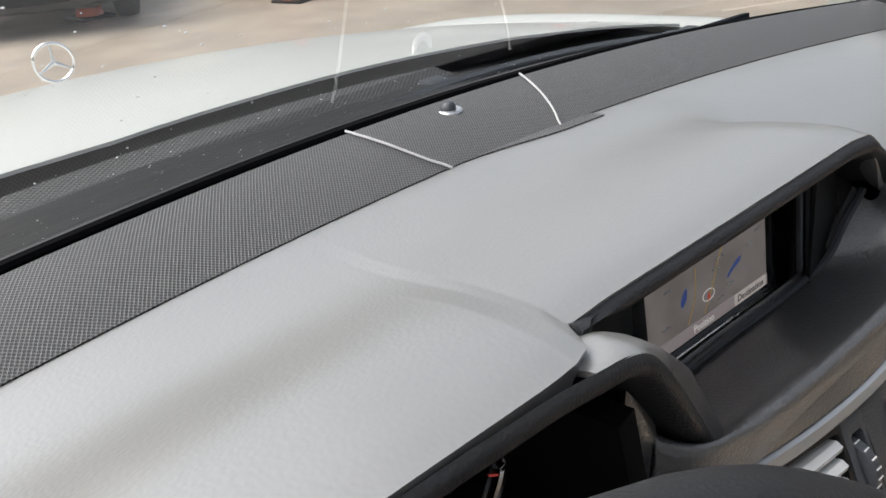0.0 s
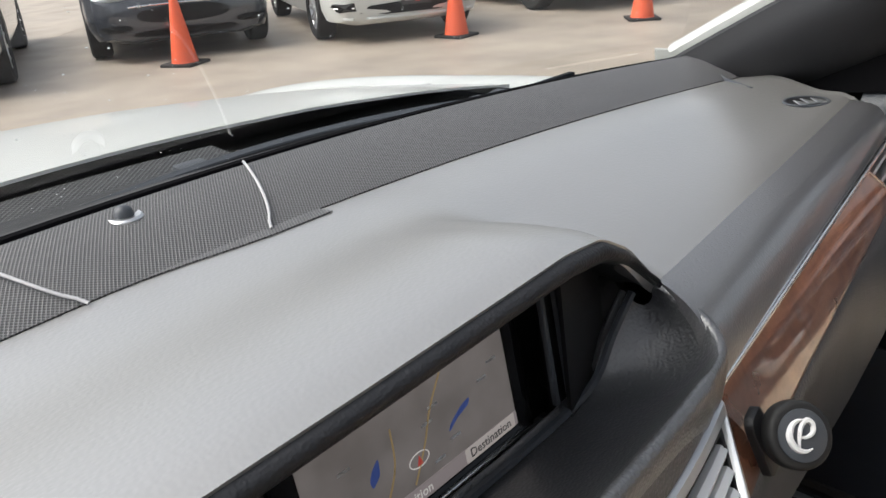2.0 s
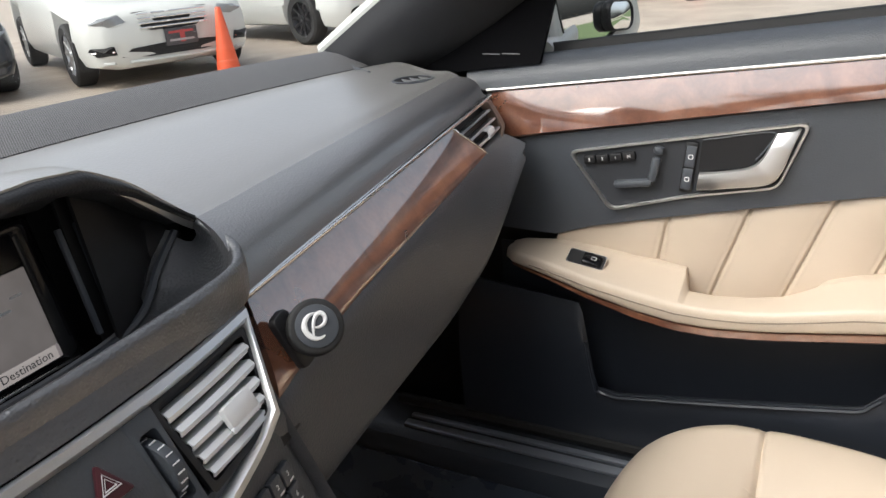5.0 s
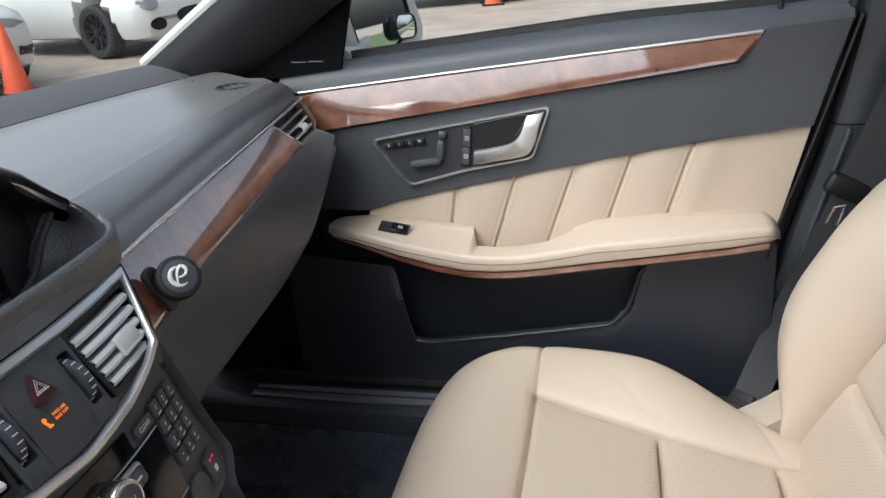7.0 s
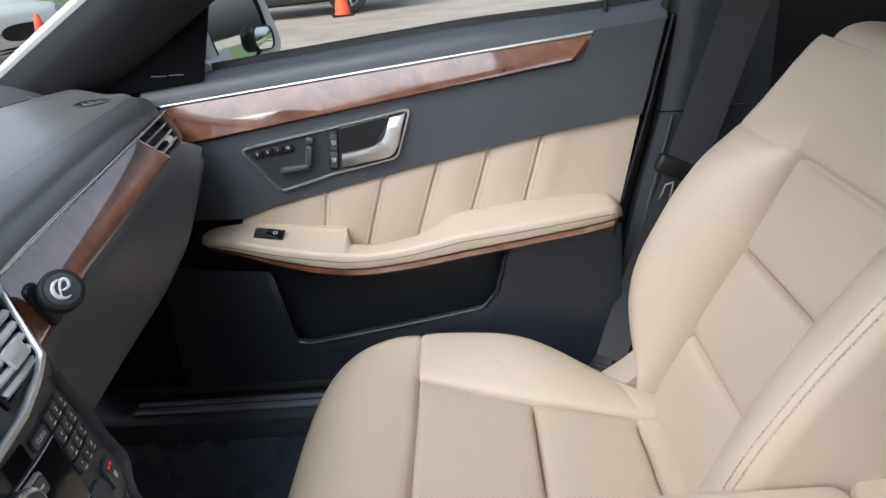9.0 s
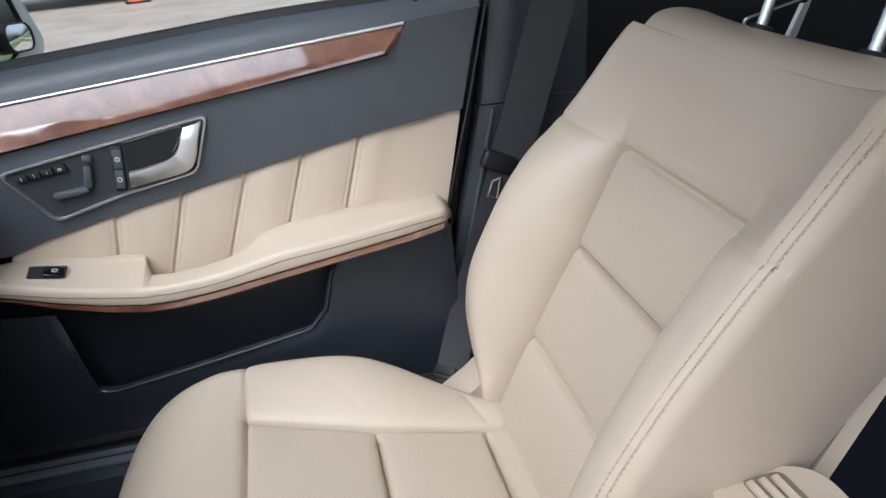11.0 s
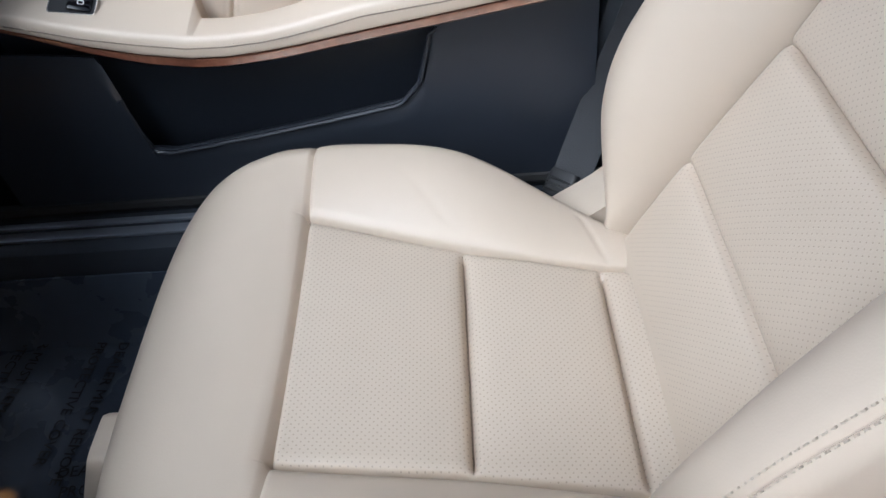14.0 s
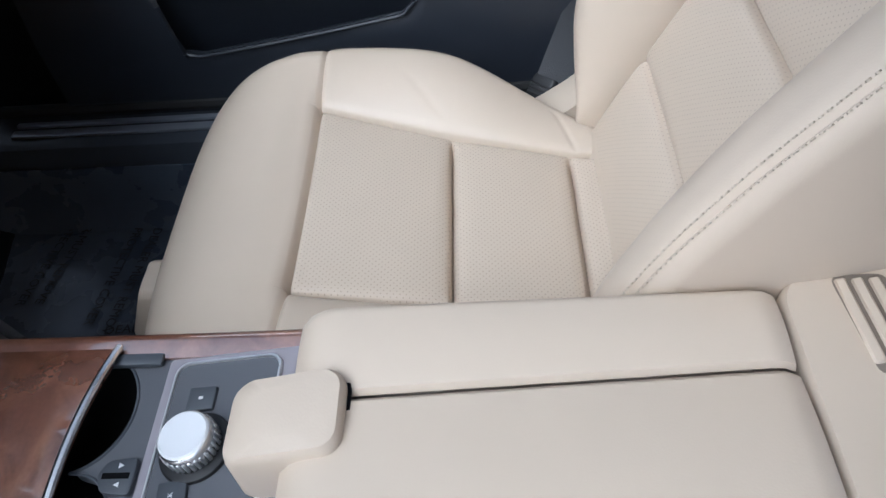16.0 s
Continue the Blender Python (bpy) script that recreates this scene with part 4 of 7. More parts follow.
for a, b in zip(rim, back):
    a, b = Vector(a), Vector(b)
    out = Vector((a.x - CX, -0.10, 0)).normalized() if abs(a.x - CX) > 0.13 else Vector((0, -1, 0))
    shelf.append([a + out * 0.004 + Vector((0, 0, -0.030)), a + out * 0.005 + Vector((0, 0, -0.012)), a + out * 0.004 + Vector((0, 0, -0.0035)), a, a - out * 0.005 + Vector((0, 0, -0.003)), a + (b - a) * 0.16 + Vector((0, 0, -0.011)), a + (b - a) * 0.45 + Vector((0, 0, -0.014)), b + Vector((0, 0, -0.003)), b])
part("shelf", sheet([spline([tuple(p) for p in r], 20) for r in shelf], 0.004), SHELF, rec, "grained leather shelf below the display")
part("shelf_edge", tube([Vector(p) + Vector((0, -0.004, 0.001)) for p in back], 0.003, 6), PLASTIC, rec)
for sgn in (-1, 1):
    wp = [Vector(p) + Vector((0, 0.004, 0)) for p in back if sgn * (p[0] - CX) > 0.098]
    part("side_wall", sheet([[(p.x, p.y + 0.012 * v, p.z + (min(1.045, pad_z(p.x, p.y + 0.012) - 0.014) - p.z) * v) for v in np.linspace(0, 1, 6)] for p in wp], 0.003), BLACK, rec, "ribbed black side wall")
gus = []
for x in np.linspace(0.128, 0.2065, 14):
    ye, ze = pad_edge(x)
    zb_ = lerp(x, (0.125, 0.150, 0.172, 0.196, 0.21), (0.936, 0.943, 0.964, 0.984, 0.992))
    gus.append([(x, ye + 0.034 - 0.012 * v, ze - 0.012 - (ze - 0.012 - zb_) * v) for v in np.linspace(0, 1, 5)])
part("hood_cheek", sheet(gus, 0.003), BLACK, rec)
part("rear_wall", sheet([[(x, 0.306, 0.90 + (min(1.046, pad_z(x, 0.306) - 0.012) - 0.90) * v) for x in np.linspace(-0.165, 0.19, 16)] for v in np.linspace(0, 1, 4)], 0.004), BLACK, rec)

part("inner_body", box((0.50, 0.18, 0.24), pose(0.45, 0.405, 0.850), 0.01), BLACK, dash)
part("hood_filler", box((0.056, 0.034, 0.085), pose(0.186, 0.290, 0.966), 0.004), BLACK, rec)

# display
dsp = thing("display", "colour navigation display showing a grey map, set deep in the dash", "display", (CX, 0.28, 0.94))
S0 = Vector((CX, 0.2785, 0.9425))
SUP = Vector((0, 0.185, 0.983)).normalized()
SM = basis(S0, (1, 0, 0), SUP)
part("bezel", ring_plate(rounded(0.178, 0.104, 0.004, cy=0.044), rounded(0.150, 0.086, 0.002, cy=0.043), 0.006, SM @ pose(0, 0, -0.003)), GLOSSY, dsp)
part("chrome_bar", box((0.160, 0.0022, 0.003), SM @ pose(0.004, -0.004, 0.003), 0.0006, 1), CHROME, dsp, "bright chrome bar below the picture")


def screen_map():
    m = glow("map_picture", (0.10, 0.095, 0.092), 0.19)
    n, l = m.node_tree.nodes, m.node_tree.links
    b = n["Principled BSDF"]
    tc = n.new("ShaderNodeTexCoord")
    a = n.new("ShaderNodeTexNoise")
    a.inputs["Scale"].default_value, a.inputs["Detail"].default_value = 40, 4
    l.new(tc.outputs["Object"], a.inputs["Vector"])
    r = n.new("ShaderNodeValToRGB")
    r.color_ramp.elements[0].position, r.color_ramp.elements[0].color = 0.35, (0.33, 0.29, 0.27, 1)
    r.color_ramp.elements[1].position, r.color_ramp.elements[1].color = 0.65, (0.47, 0.42, 0.40, 1)
    l.new(a.outputs["Fac"], r.inputs["Fac"])
    l.new(r.outputs["Color"], b.inputs["Emission Color"])
    b.inputs["Roughness"].default_value = 0.25
    return m


pic = part("picture", plate(rounded(0.149, 0.064, 0.001, cy=0.033), 0.0004, SM @ pose(0, 0, 0.0004)), screen_map(), dsp, "grey map picture with roads and lakes")
bar = part("menu_bar", plate(rounded(0.149, 0.020, 0.001, cy=0.076), 0.0004, SM @ pose(0, 0, 0.0004)), GLOSSY, dsp, "black menu bar")
bar2 = part("bottom_bar", plate(rounded(0.149, 0.009, 0.001, cy=0.0055), 0.0005, SM @ pose(0, 0, 0.0008)), glow("bar_grey", (0.22, 0.19, 0.19), 0.5), dsp, "grey bottom bar")
LIT = glow("lit_letters", (0.55, 0.53, 0.51), 0.40)
DARKINK = mat("dark_letters", (0.05, 0.045, 0.045), 0.5)
for txt, px, py, sz in (("Navi", -0.060, 0.070, 0.0085), ("Audio", -0.038, 0.070, 0.0085), ("Phone", -0.010, 0.070, 0.0085), ("Video", 0.017, 0.070, 0.0085), ("System", 0.045, 0.070, 0.0085), ("NE", 0.052, 0.081, 0.0080)):
    words(txt, sz, SM @ pose(px, py, 0.0013), LIT, dsp)
for txt, px, py in (("Position", -0.012, 0.0055), ("Destination", 0.050, 0.0055)):
    words(txt, 0.0078, SM @ pose(px, py, 0.0016), LIT if txt == "Position" else DARKINK, dsp)
part("compass_ring", tube([tuple(SM @ Vector((0.041 + 0.0042 * math.cos(a), 0.0815 + 0.0042 * math.sin(a), 0.0012))) for a in np.linspace(0, 6.2832, 21)], 0.0005, 5), LIT, dsp, "pale compass ring")
part("tab", plate(rounded(0.044, 0.0088, 0.001, cx=0.050, cy=0.0055), 0.0003, SM @ pose(0, 0, 0.0012)), glow("tab_grey", (0.42, 0.38, 0.36), 0.45), dsp, "pale tab")
BLUE, YELLOW, RED = glow("map_blue", (0.06, 0.10, 0.32), 0.22), glow("map_yellow", (0.40, 0.29, 0.14), 0.22), glow("map_red", (0.45, 0.06, 0.05), 0.35)
part("compass_needle", tube([tuple(SM @ Vector((0.041 - 0.003, 0.0815 + 0.002, 0.0012))), tuple(SM @ Vector((0.041 + 0.003, 0.0815 - 0.002, 0.0012)))], 0.0008, 5), RED, dsp, "red compass needle")
part("map_lake", plate(round_poly([(0.020, 0.026), (0.028, 0.031), (0.038, 0.034), (0.040, 0.038), (0.032, 0.036), (0.022, 0.030)], 0.002), 0.0003, SM @ pose(0, 0, 0.0009)), BLUE, dsp, "blue lake")
part("map_lake", plate(round_poly([(-0.036, 0.026), (-0.030, 0.031), (-0.029, 0.040), (-0.034, 0.036), (-0.037, 0.031)], 0.002), 0.0003, SM @ pose(0, 0, 0.0009)), BLUE, dsp, "blue lake")
for pts in ([(-0.010, 0.012), (0.002, 0.030), (0.010, 0.046), (0.022, 0.062)], [(-0.030, 0.012), (-0.020, 0.030), (-0.018, 0.050)]):
    part("map_road", tube([tuple(SM @ Vector((x, y, 0.0010))) for x, y in spline(pts, 14)], 0.0006, 4), YELLOW, dsp, "ochre road line")
part("map_marker", ring_plate([(0.0075 * math.cos(a), 0.0045 * math.sin(a)) for a in np.linspace(0, 6.28, 24, endpoint=False)], [(0.0068 * math.cos(a), 0.0038 * math.sin(a)) for a in np.linspace(0, 6.28, 24, endpoint=False)], 0.0004, SM @ pose(-0.004, 0.024, 0.001)), LIT, dsp, "pale ring")
part("map_arrow", plate([(-0.002, -0.0025), (0.002, -0.0025), (0, 0.003)], 0.0003, SM @ pose(-0.004, 0.0235, 0.0012)), RED, dsp, "red arrow")
for px, py in ((0.062, 0.050), (0.052, 0.043), (0.012, 0.047), (0.006, 0.040), (0.024, 0.022), (0.010, 0.016), (-0.05, 0.045), (-0.055, 0.02)):
    part("map_caption", plate(rounded(0.008, 0.0016, 0.0005, 3), 0.0003, SM @ pose(px, py, 0.001)), PRINT, dsp, "tiny pale caption bar")
for k in (0, 1):
    part("side_rib", box((0.004, 0.004, 0.075), pose(0.118 + 0.014 * k, 0.270, 0.988, -10, 0, 0), 0.001), PLASTIC, rec)


# ---- centre stack ----
stack = thing("centre_stack", "charcoal centre stack with silver vents and rows of buttons", "centre stack", (0.025, 0.15, 0.85))


def stack_point(s, w, out=0.0):
    """A point on the bowed face of the vents: s across from the middle, w down along the face."""
    y = 0.178 + 0.016 * (s / 0.15) ** 2
    m = 0.60 - 3.4 * w
    n = math.hypot(0.80, m)
    return Vector((0.025 + s, y - 0.60 * w + 1.7 * w * w - 0.80 / n * out, 0.956 - 0.80 * w + m / n * out))


def on_stack(s, w, out=0.0):
    """The matrix of a small plane on that face: x across, y up along the face."""
    dx = stack_point(s + 0.001, w) - stack_point(s - 0.001, w)
    dy = stack_point(s, w - 0.001) - stack_point(s, w + 0.001)
    return basis(stack_point(s, w, out), dx, dy)


def frame_outline(inset=0.0):
    t, r = 0.004 + inset, 0.157 - inset
    top = [(s, t) for s in np.linspace(r - 0.004, -r + 0.004, 28)]
    low = 0.088 - inset
    bottom = [(s, lerp(abs(s), (0, 0.06, 0.10, 0.125 - inset * 0.4), (low + 0.020, low + 0.013, low + 0.002, low - 0.008))) for s in np.linspace(-0.125 + inset * 0.6, 0.125 - inset * 0.6, 28)]
    return round_poly(top, 0.0, 2)[::2] + bottom


def bowed(outer, inner, h):
    """A raised frame that follows the bowed face."""
    bm = bmesh.new()
    n = len(outer)
    lay = []
    for f, o in ((0, -0.004), (0.0, h * 0.6), (0.25, h), (0.75, h), (1.0, h * 0.5), (1.0, -0.012)):
        lay.append([bm.verts.new(stack_point(a[0] * (1 - f) + b[0] * f, a[1] * (1 - f) + b[1] * f, o)) for a, b in zip(outer, inner)])
    for a, b in zip(lay, lay[1:]):
        for k in range(n):
            bm.faces.new((a[k], a[(k + 1) % n], b[(k + 1) % n], b[k]))
    return bm


part("vent_frame", bowed(frame_outline(0.0), frame_outline(0.0095), 0.006), SILVER, stack, "satin silver frame round the vents")
part("vent_back", sheet([[stack_point(s, w, -0.012) for s in np.linspace(-0.155, 0.155, 20)] for w in np.linspace(0.0, 0.115, 6)], 0.003), BLACK, stack)
part("upper_band", sheet([[tuple(Vector((0.025 + s, 0.1805 + 0.017 * (s / 0.158) ** 4, 0.974)).lerp(stack_point(s, 0.003, 0.005), v)) for s in np.linspace(-0.160, 0.160, 40)] for v in np.linspace(0, 1, 5)], 0.003), SHELF, stack, "grained leather band above the vents")
for sgn in (-1, 1):
    vent = part("air_vent", bowed([(sgn * x, y) for x, y in round_poly([(0.046, 0.014), (0.143, 0.014), (0.124, 0.076), (0.100, 0.082), (0.052, 0.086)], 0.004)], [(sgn * x, y) for x, y in round_poly([(0.050, 0.018), (0.137, 0.018), (0.119, 0.071), (0.098, 0.077), (0.056, 0.080)], 0.004)], 0.001), BLACK, stack, "dark rimmed air vent with silver slats")
    for k in range(5):
        w = 0.024 + 0.0118 * k
        a, b = 0.052 + 0.0015 * k, 0.135 - 0.0042 * k
        sl = sheet([[stack_point(sgn * (a + (b - a) * u), w + dw, o) for u in np.linspace(0, 1, 8)] for dw, o in ((-0.0030, -0.010), (-0.0010, -0.001), (0.0030, 0.0015), (0.0062, -0.0005))], 0.0014)
        part("slat", sl, SLAT, vent, "silver slat")
    part("slat_slider", join(box((0.030, 0.016, 0.006), on_stack(sgn * 0.097, 0.053, 0.003), 0.003), box((0.030, 0.004, 0.003), on_stack(sgn * 0.097, 0.062, 0.004), 0.001)), SLAT, vent, "silver slider tab")
    whl = part("thumb_wheel", disc(0.0205, 0.008, on_stack(sgn * 0.036, 0.050, -0.0135) @ pose(0, 0, 0, 0, 90, 0), 0.0015, 40), DARK, stack, "dark thumb wheel with pale marks")
    for a in range(20, 175, 17):
        part("mark", box((0.0050, 0.0011, 0.0008), on_stack(sgn * 0.036, 0.050, -0.0135) @ pose(0, 0.0205 * math.cos(radians(a)), 0.0205 * math.sin(radians(a)), a, 0, 0)), PRINT, whl)
    part("wheel_surround", bowed([(sgn * x, y) for x, y in rounded(0.022, 0.082, 0.003, 4, 0.036, 0.052)], [(sgn * x, y) for x, y in rounded(0.013, 0.050, 0.003, 4, 0.036, 0.050)], 0.002), PLASTIC, stack)
sw = part("switch_plate", sheet([[stack_point(s, w, 0.001 + 0.002 * math.sin((s / 0.05 + 0.5) * math.pi)) for s in np.linspace(-0.0255, 0.0255, 12)] for w in np.linspace(0.012, 0.094, 8)], 0.006), LOWER, stack, "black switch plate")
MAROON = mat("maroon_button", (0.06, 0.012, 0.018), 0.35)
hz = part("hazard_button", plate(round_poly([(-0.012, -0.009), (0.012, -0.009), (0, 0.014)], 0.003), 0.0025, on_stack(0.0, 0.035, 0.0035), 0.001), MAROON, sw, "dark maroon hazard button")
for r in (0.0066, 0.004):
    tri = [(-0.0087 * r / 0.01, -0.005 * r / 0.01), (0.0087 * r / 0.01, -0.005 * r / 0.01), (0, 0.010 * r / 0.01)]
    part("triangle_mark", tube([tuple(on_stack(0.0, 0.0345, 0.0062) @ Vector((x, y, 0))) for x, y in tri + tri[:2]], 0.0005, 5), PRINT, sw, "white triangle outline")
AMBER = glow("amber_letters", (0.95, 0.22, 0.01), 0.65)
words("PASS AIR", 0.0034, on_stack(0.002, 0.0565, 0.0036), AMBER, sw, "lit amber lettering")
words("BAG OFF", 0.0034, on_stack(0.002, 0.0605, 0.0036), AMBER, sw, "lit amber lettering")
part("airbag_symbol", join(disc(0.0018, 0.0006, on_stack(-0.0125, 0.0560, 0.0034), 0, 12), box((0.0018, 0.005, 0.0006), on_stack(-0.0120, 0.0600, 0.0034) @ pose(0, 0, 0, 0, 0, 30)), box((0.004, 0.0016, 0.0006), on_stack(-0.0105, 0.0625, 0.0034))), AMBER, sw, "lit amber airbag symbol")


def panel_point(s, w, out=0.0):
    """The panel below the vents, w down along it."""
    y = 0.140 + 0.012 * (s / 0.11) ** 2
    return Vector((0.025 + s, y - 0.24 * w - 0.97 * out, 0.884 - 0.97 * w + 0.24 * out))


def on_panel(s, w, out=0.0):
    dx = panel_point(s + 0.001, w) - panel_point(s - 0.001, w)
    dy = panel_point(s, w - 0.001) - panel_point(s, w + 0.001)
    return basis(panel_point(s, w, out), dx, dy)


part("control_panel", sheet([[panel_point(s * (0.116 + 0.16 * w), w) for s in np.linspace(-1, 1, 24)] for w in np.linspace(-0.004, 0.150, 12)], 0.010), LOWER, stack, "charcoal control panel")
part("player_front", sheet([[panel_point(s, w, 0.0022) for s in np.linspace(-0.077, 0.077, 12)] for w in np.linspace(0.044, 0.106, 5)], 0.003), GLOSSY, stack, "gloss black player front")
part("disc_slot", sheet([[panel_point(s, w, 0.0020) for s in np.linspace(-0.042, 0.042, 10)] for w in np.linspace(0.022, 0.040, 4)], 0.003), GLOSSY, stack, "gloss black slot cover")
for w in (0.0425, 0.1075):
    part("player_edge", tube([panel_point(s, w, 0.0025) for s in np.linspace(-0.077, 0.077, 10)], 0.0007, 5), SILVER, stack, "thin bright edge")
kb = thing("keypad", "block of twelve small grey telephone keys", "keypad", panel_point(0.09, 0.05))
for i in range(3):
    for j in range(4):
        M = on_panel(0.0845 + 0.0140 * i + 0.0013 * j, 0.031 + 0.0174 * j, 0.002)
        k = part("key", box((0.0126, 0.0150, 0.006), M, 0.0016), LOWER, kb)
        words("123456789*0#"[3 * j + i], 0.0056, M @ pose(-0.001, 0.001, 0.0034), PRINT, k)
        part("key_mark", box((0.0052, 0.0012, 0.0003), M @ pose(0.001, -0.0052, 0.0031)), PRINT, k, "tiny pale bar")
clr = part("clear_key", box((0.026, 0.011, 0.005), on_panel(0.062, 0.032, 0.002), 0.0015), PLASTIC, stack)
words("CLEAR", 0.0058, on_panel(0.062, 0.032, 0.0048), PRINT, clr)
part("left_key", box((0.026, 0.011, 0.005), on_panel(-0.062, 0.032, 0.002), 0.0015), PLASTIC, stack)
on = part("power_knob", disc(0.0165, 0.016, on_panel(0.001, 0.056, 0.009), 0.002, 48), CHROME, stack, "ribbed chrome knob")
part("knob_cap", disc(0.0125, 0.003, on_panel(0.001, 0.056, 0.0175), 0.001, 40), PLASTIC, on)
words("ON", 0.0062, on_panel(0.001, 0.056, 0.0192), PRINT, on)
for s in (0.026, -0.024):
    rk = part("rocker_key", box((0.026, 0.020, 0.007), on_panel(s, 0.056, 0.003), 0.004), SILVER, stack, "silver-edged rocker key")
    part("key_face", box((0.020, 0.015, 0.003), on_panel(s, 0.056, 0.0065), 0.002), PLASTIC, rk)
    part("key_mark", box((0.009, 0.002, 0.0004), on_panel(s, 0.056, 0.0082)), PRINT, rk, "small pale bar")
ht = part("seat_heat_key", box((0.024, 0.026, 0.006), on_panel(0.122, 0.122, 0.002), 0.002), PLASTIC, stack)
for k in (0, 1):
    part("red_light", box((0.0034, 0.0016, 0.001), on_panel(0.118 + 0.0065 * k, 0.114, 0.0056)), glow("red_light", (0.8, 0.03, 0.04), 0.45) if k == 0 else bpy.data.materials["red_light"], ht, "lit red dash")
part("heat_symbol", box((0.005, 0.006, 0.0006), on_panel(0.123, 0.126, 0.0054)), PRINT, ht)
part("round_key", disc(0.017, 0.004, on_panel(0.090, 0.124, 0.002), 0.001, 32), PLASTIC, stack)

# stack sides down to the tunnel
for s in (-1, 1):
    side = []
    for w in np.linspace(-0.02, 0.42, 40):
        p = panel_point(s * lerp(w, (0.0, 0.150, 0.165), (0.116, 0.140, 0.128)), w)
        x = 0.025 + s * lerp(w, (-0.02, 0.0, 0.1, 0.145, 0.165, 0.45), (0.130, 0.132, 0.151, 0.163, 0.142, 0.150))
        side.append([(p.x, p.y + 0.002, p.z), (x, p.y + 0.012, p.z), (x + s * 0.010, p.y + 0.04, p.z), (x + s * 0.012, p.y + 0.40, p.z - 0.02)])
    part("stack_flank", sheet([spline(r, 12) for r in side], 0.006), LOWER, stack)

# ---- phone mount on the burl ----
pm = thing("phone_mount", "black round magnetic phone mount stuck to the burl trim", "phone mount", (0.198, 0.150, 0.93))
PMN = Vector((-0.42, -0.72, 0.55)).normalized()
pr = Vector((0.80, -0.60, 0)).normalized()
PM = basis((0.200, 0.147, 0.934), pr, PMN.cross(pr))
part("head", disc(0.0205, 0.013, PM @ pose(0, 0, -0.007), 0.003, 56, 3), RUBBER, pm, "round black rubber-rimmed magnet head")
part("face", disc(0.0155, 0.0012, PM, 0.0005, 48), PLASTIC, pm)
part("emblem", join(tube([tuple(PM @ Vector((0.0086 * math.cos(a) - 0.0004, 0.0090 * math.sin(a), 0.0012))) for a in np.linspace(1.25, 5.2, 30)], [0.0005 + 0.0017 * math.sin(k / 29 * math.pi) for k in range(30)], 6),
                    tube([tuple(PM @ Vector((x, y, 0.0012))) for x, y in spline([(-0.0046, -0.0086), (-0.0034, -0.002), (-0.0006, 0.0052), (0.0040, 0.0084), (0.0070, 0.0052), (0.0056, 0.0006), (0.0012, -0.0012), (-0.0022, -0.0006)], 30)], [0.0006 + 0.0011 * math.sin(k / 29 * math.pi) for k in range(30)], 6)), PRINT, pm, "white looped emblem")
part("stem", tube([tuple(PM @ Vector((0, 0, -0.012))), tuple(PM @ Vector((-0.003, 0.001, -0.020))), (0.196, 0.170, 0.926)], [0.006, 0.005, 0.007], 12), BLACK, pm)
part("foot", plate(rounded(0.019, 0.046, 0.006), 0.006, basis((0.196, 0.170, 0.921), (0.95, 0.1, 0.2), (-0.32, 0.30, 0.90)), 0.002), BLACK, pm, "oblong adhesive foot")

# ---- passenger door ----
door = thing("door_1", "charcoal door panel with beige leather insert, armrest and burl strip", "door", (0.74, -0.1, 0.4), kind="structure")


def zchrome(y):
    return 0.989 + (0.228 - y) * 0.0915


def zwood(y):
    return 0.926 + (0.214 - y) * 0.1405


def zbelt(y):
    return zchrome(y) + 0.034 - 0.01 * ease(y, -0.2, -0.5)


def zbeige(y):
    return lerp(y, (-0.50, -0.347, -0.174, 0.006, 0.100, 0.150), (0.922, 0.902, 0.870, 0.833, 0.812, 0.795))


YF, YR = 0.275, -0.535
ys = np.linspace(YF, YR, 60)
part("belt_rail", sheet([spline([(0.790, y, zbelt(y) - 0.002), (0.772, y, zbelt(y) + 0.003), (0.752, y, zbelt(y) - 0.003), (0.740, y, zbelt(y) - 0.016), (0.735, y, zchrome(y) + 0.002)], 14) for y in ys], 0.006), DARK, door, "soft charcoal rail below the window")
part("window_seal", sheet([[(0.778, y, zbelt(y) + 0.002), (0.783, y, zbelt(y) + 0.012), (0.789, y, zbelt(y) + 0.013), (0.792, y, zbelt(y))] for y in ys], 0.002), RUBBER, door, "black rubber window seal")
yw = np.linspace(0.243, -0.425, 60)
part("chrome_strip", tube([(0.7335, y, zchrome(y) + 0.0012) for y in yw], 0.0023, 10), SATIN, door, "thin chrome strip")
wood = []
for k in range(70):
    u = k / 69
    row = []
    for j in range(14):
        v = j / 13
        y = 0.236 - 0.008 * v + (-0.428 + 0.030 * v ** 1.3 - 0.236 + 0.008 * v) * u
        z = zchrome(y) - 0.002 + (zwood(y) - zchrome(y) + 0.002) * v
        row.append((0.7335 - 0.011 * v - 0.0012 * math.sin(v * math.pi) + 0.010 * ease(v, 0.93, 1.0) + 0.006 * ease(u, 0.985, 1.0), y, z))
    wood.append(row)
part("burl_strip", sheet(wood, 0.004), WOOD, door, "glossy reddish burl walnut strip")
part("burl_shadow_gap", sheet([[(0.7345, y, zwood(y) + 0.001), (0.7335, y, zwood(y) - 0.003)] for y in np.linspace(0.23, -0.40, 50)], 0.002), BLACK, door)


def xdoor(y, z):
    """The inner skin of the door."""
    x = 0.7345 + 0.012 * ease(y, 0.15, 0.30) - 0.004 * math.sin(max(0, min(1, (z - 0.8) / 0.2)) * math.pi)
    return x


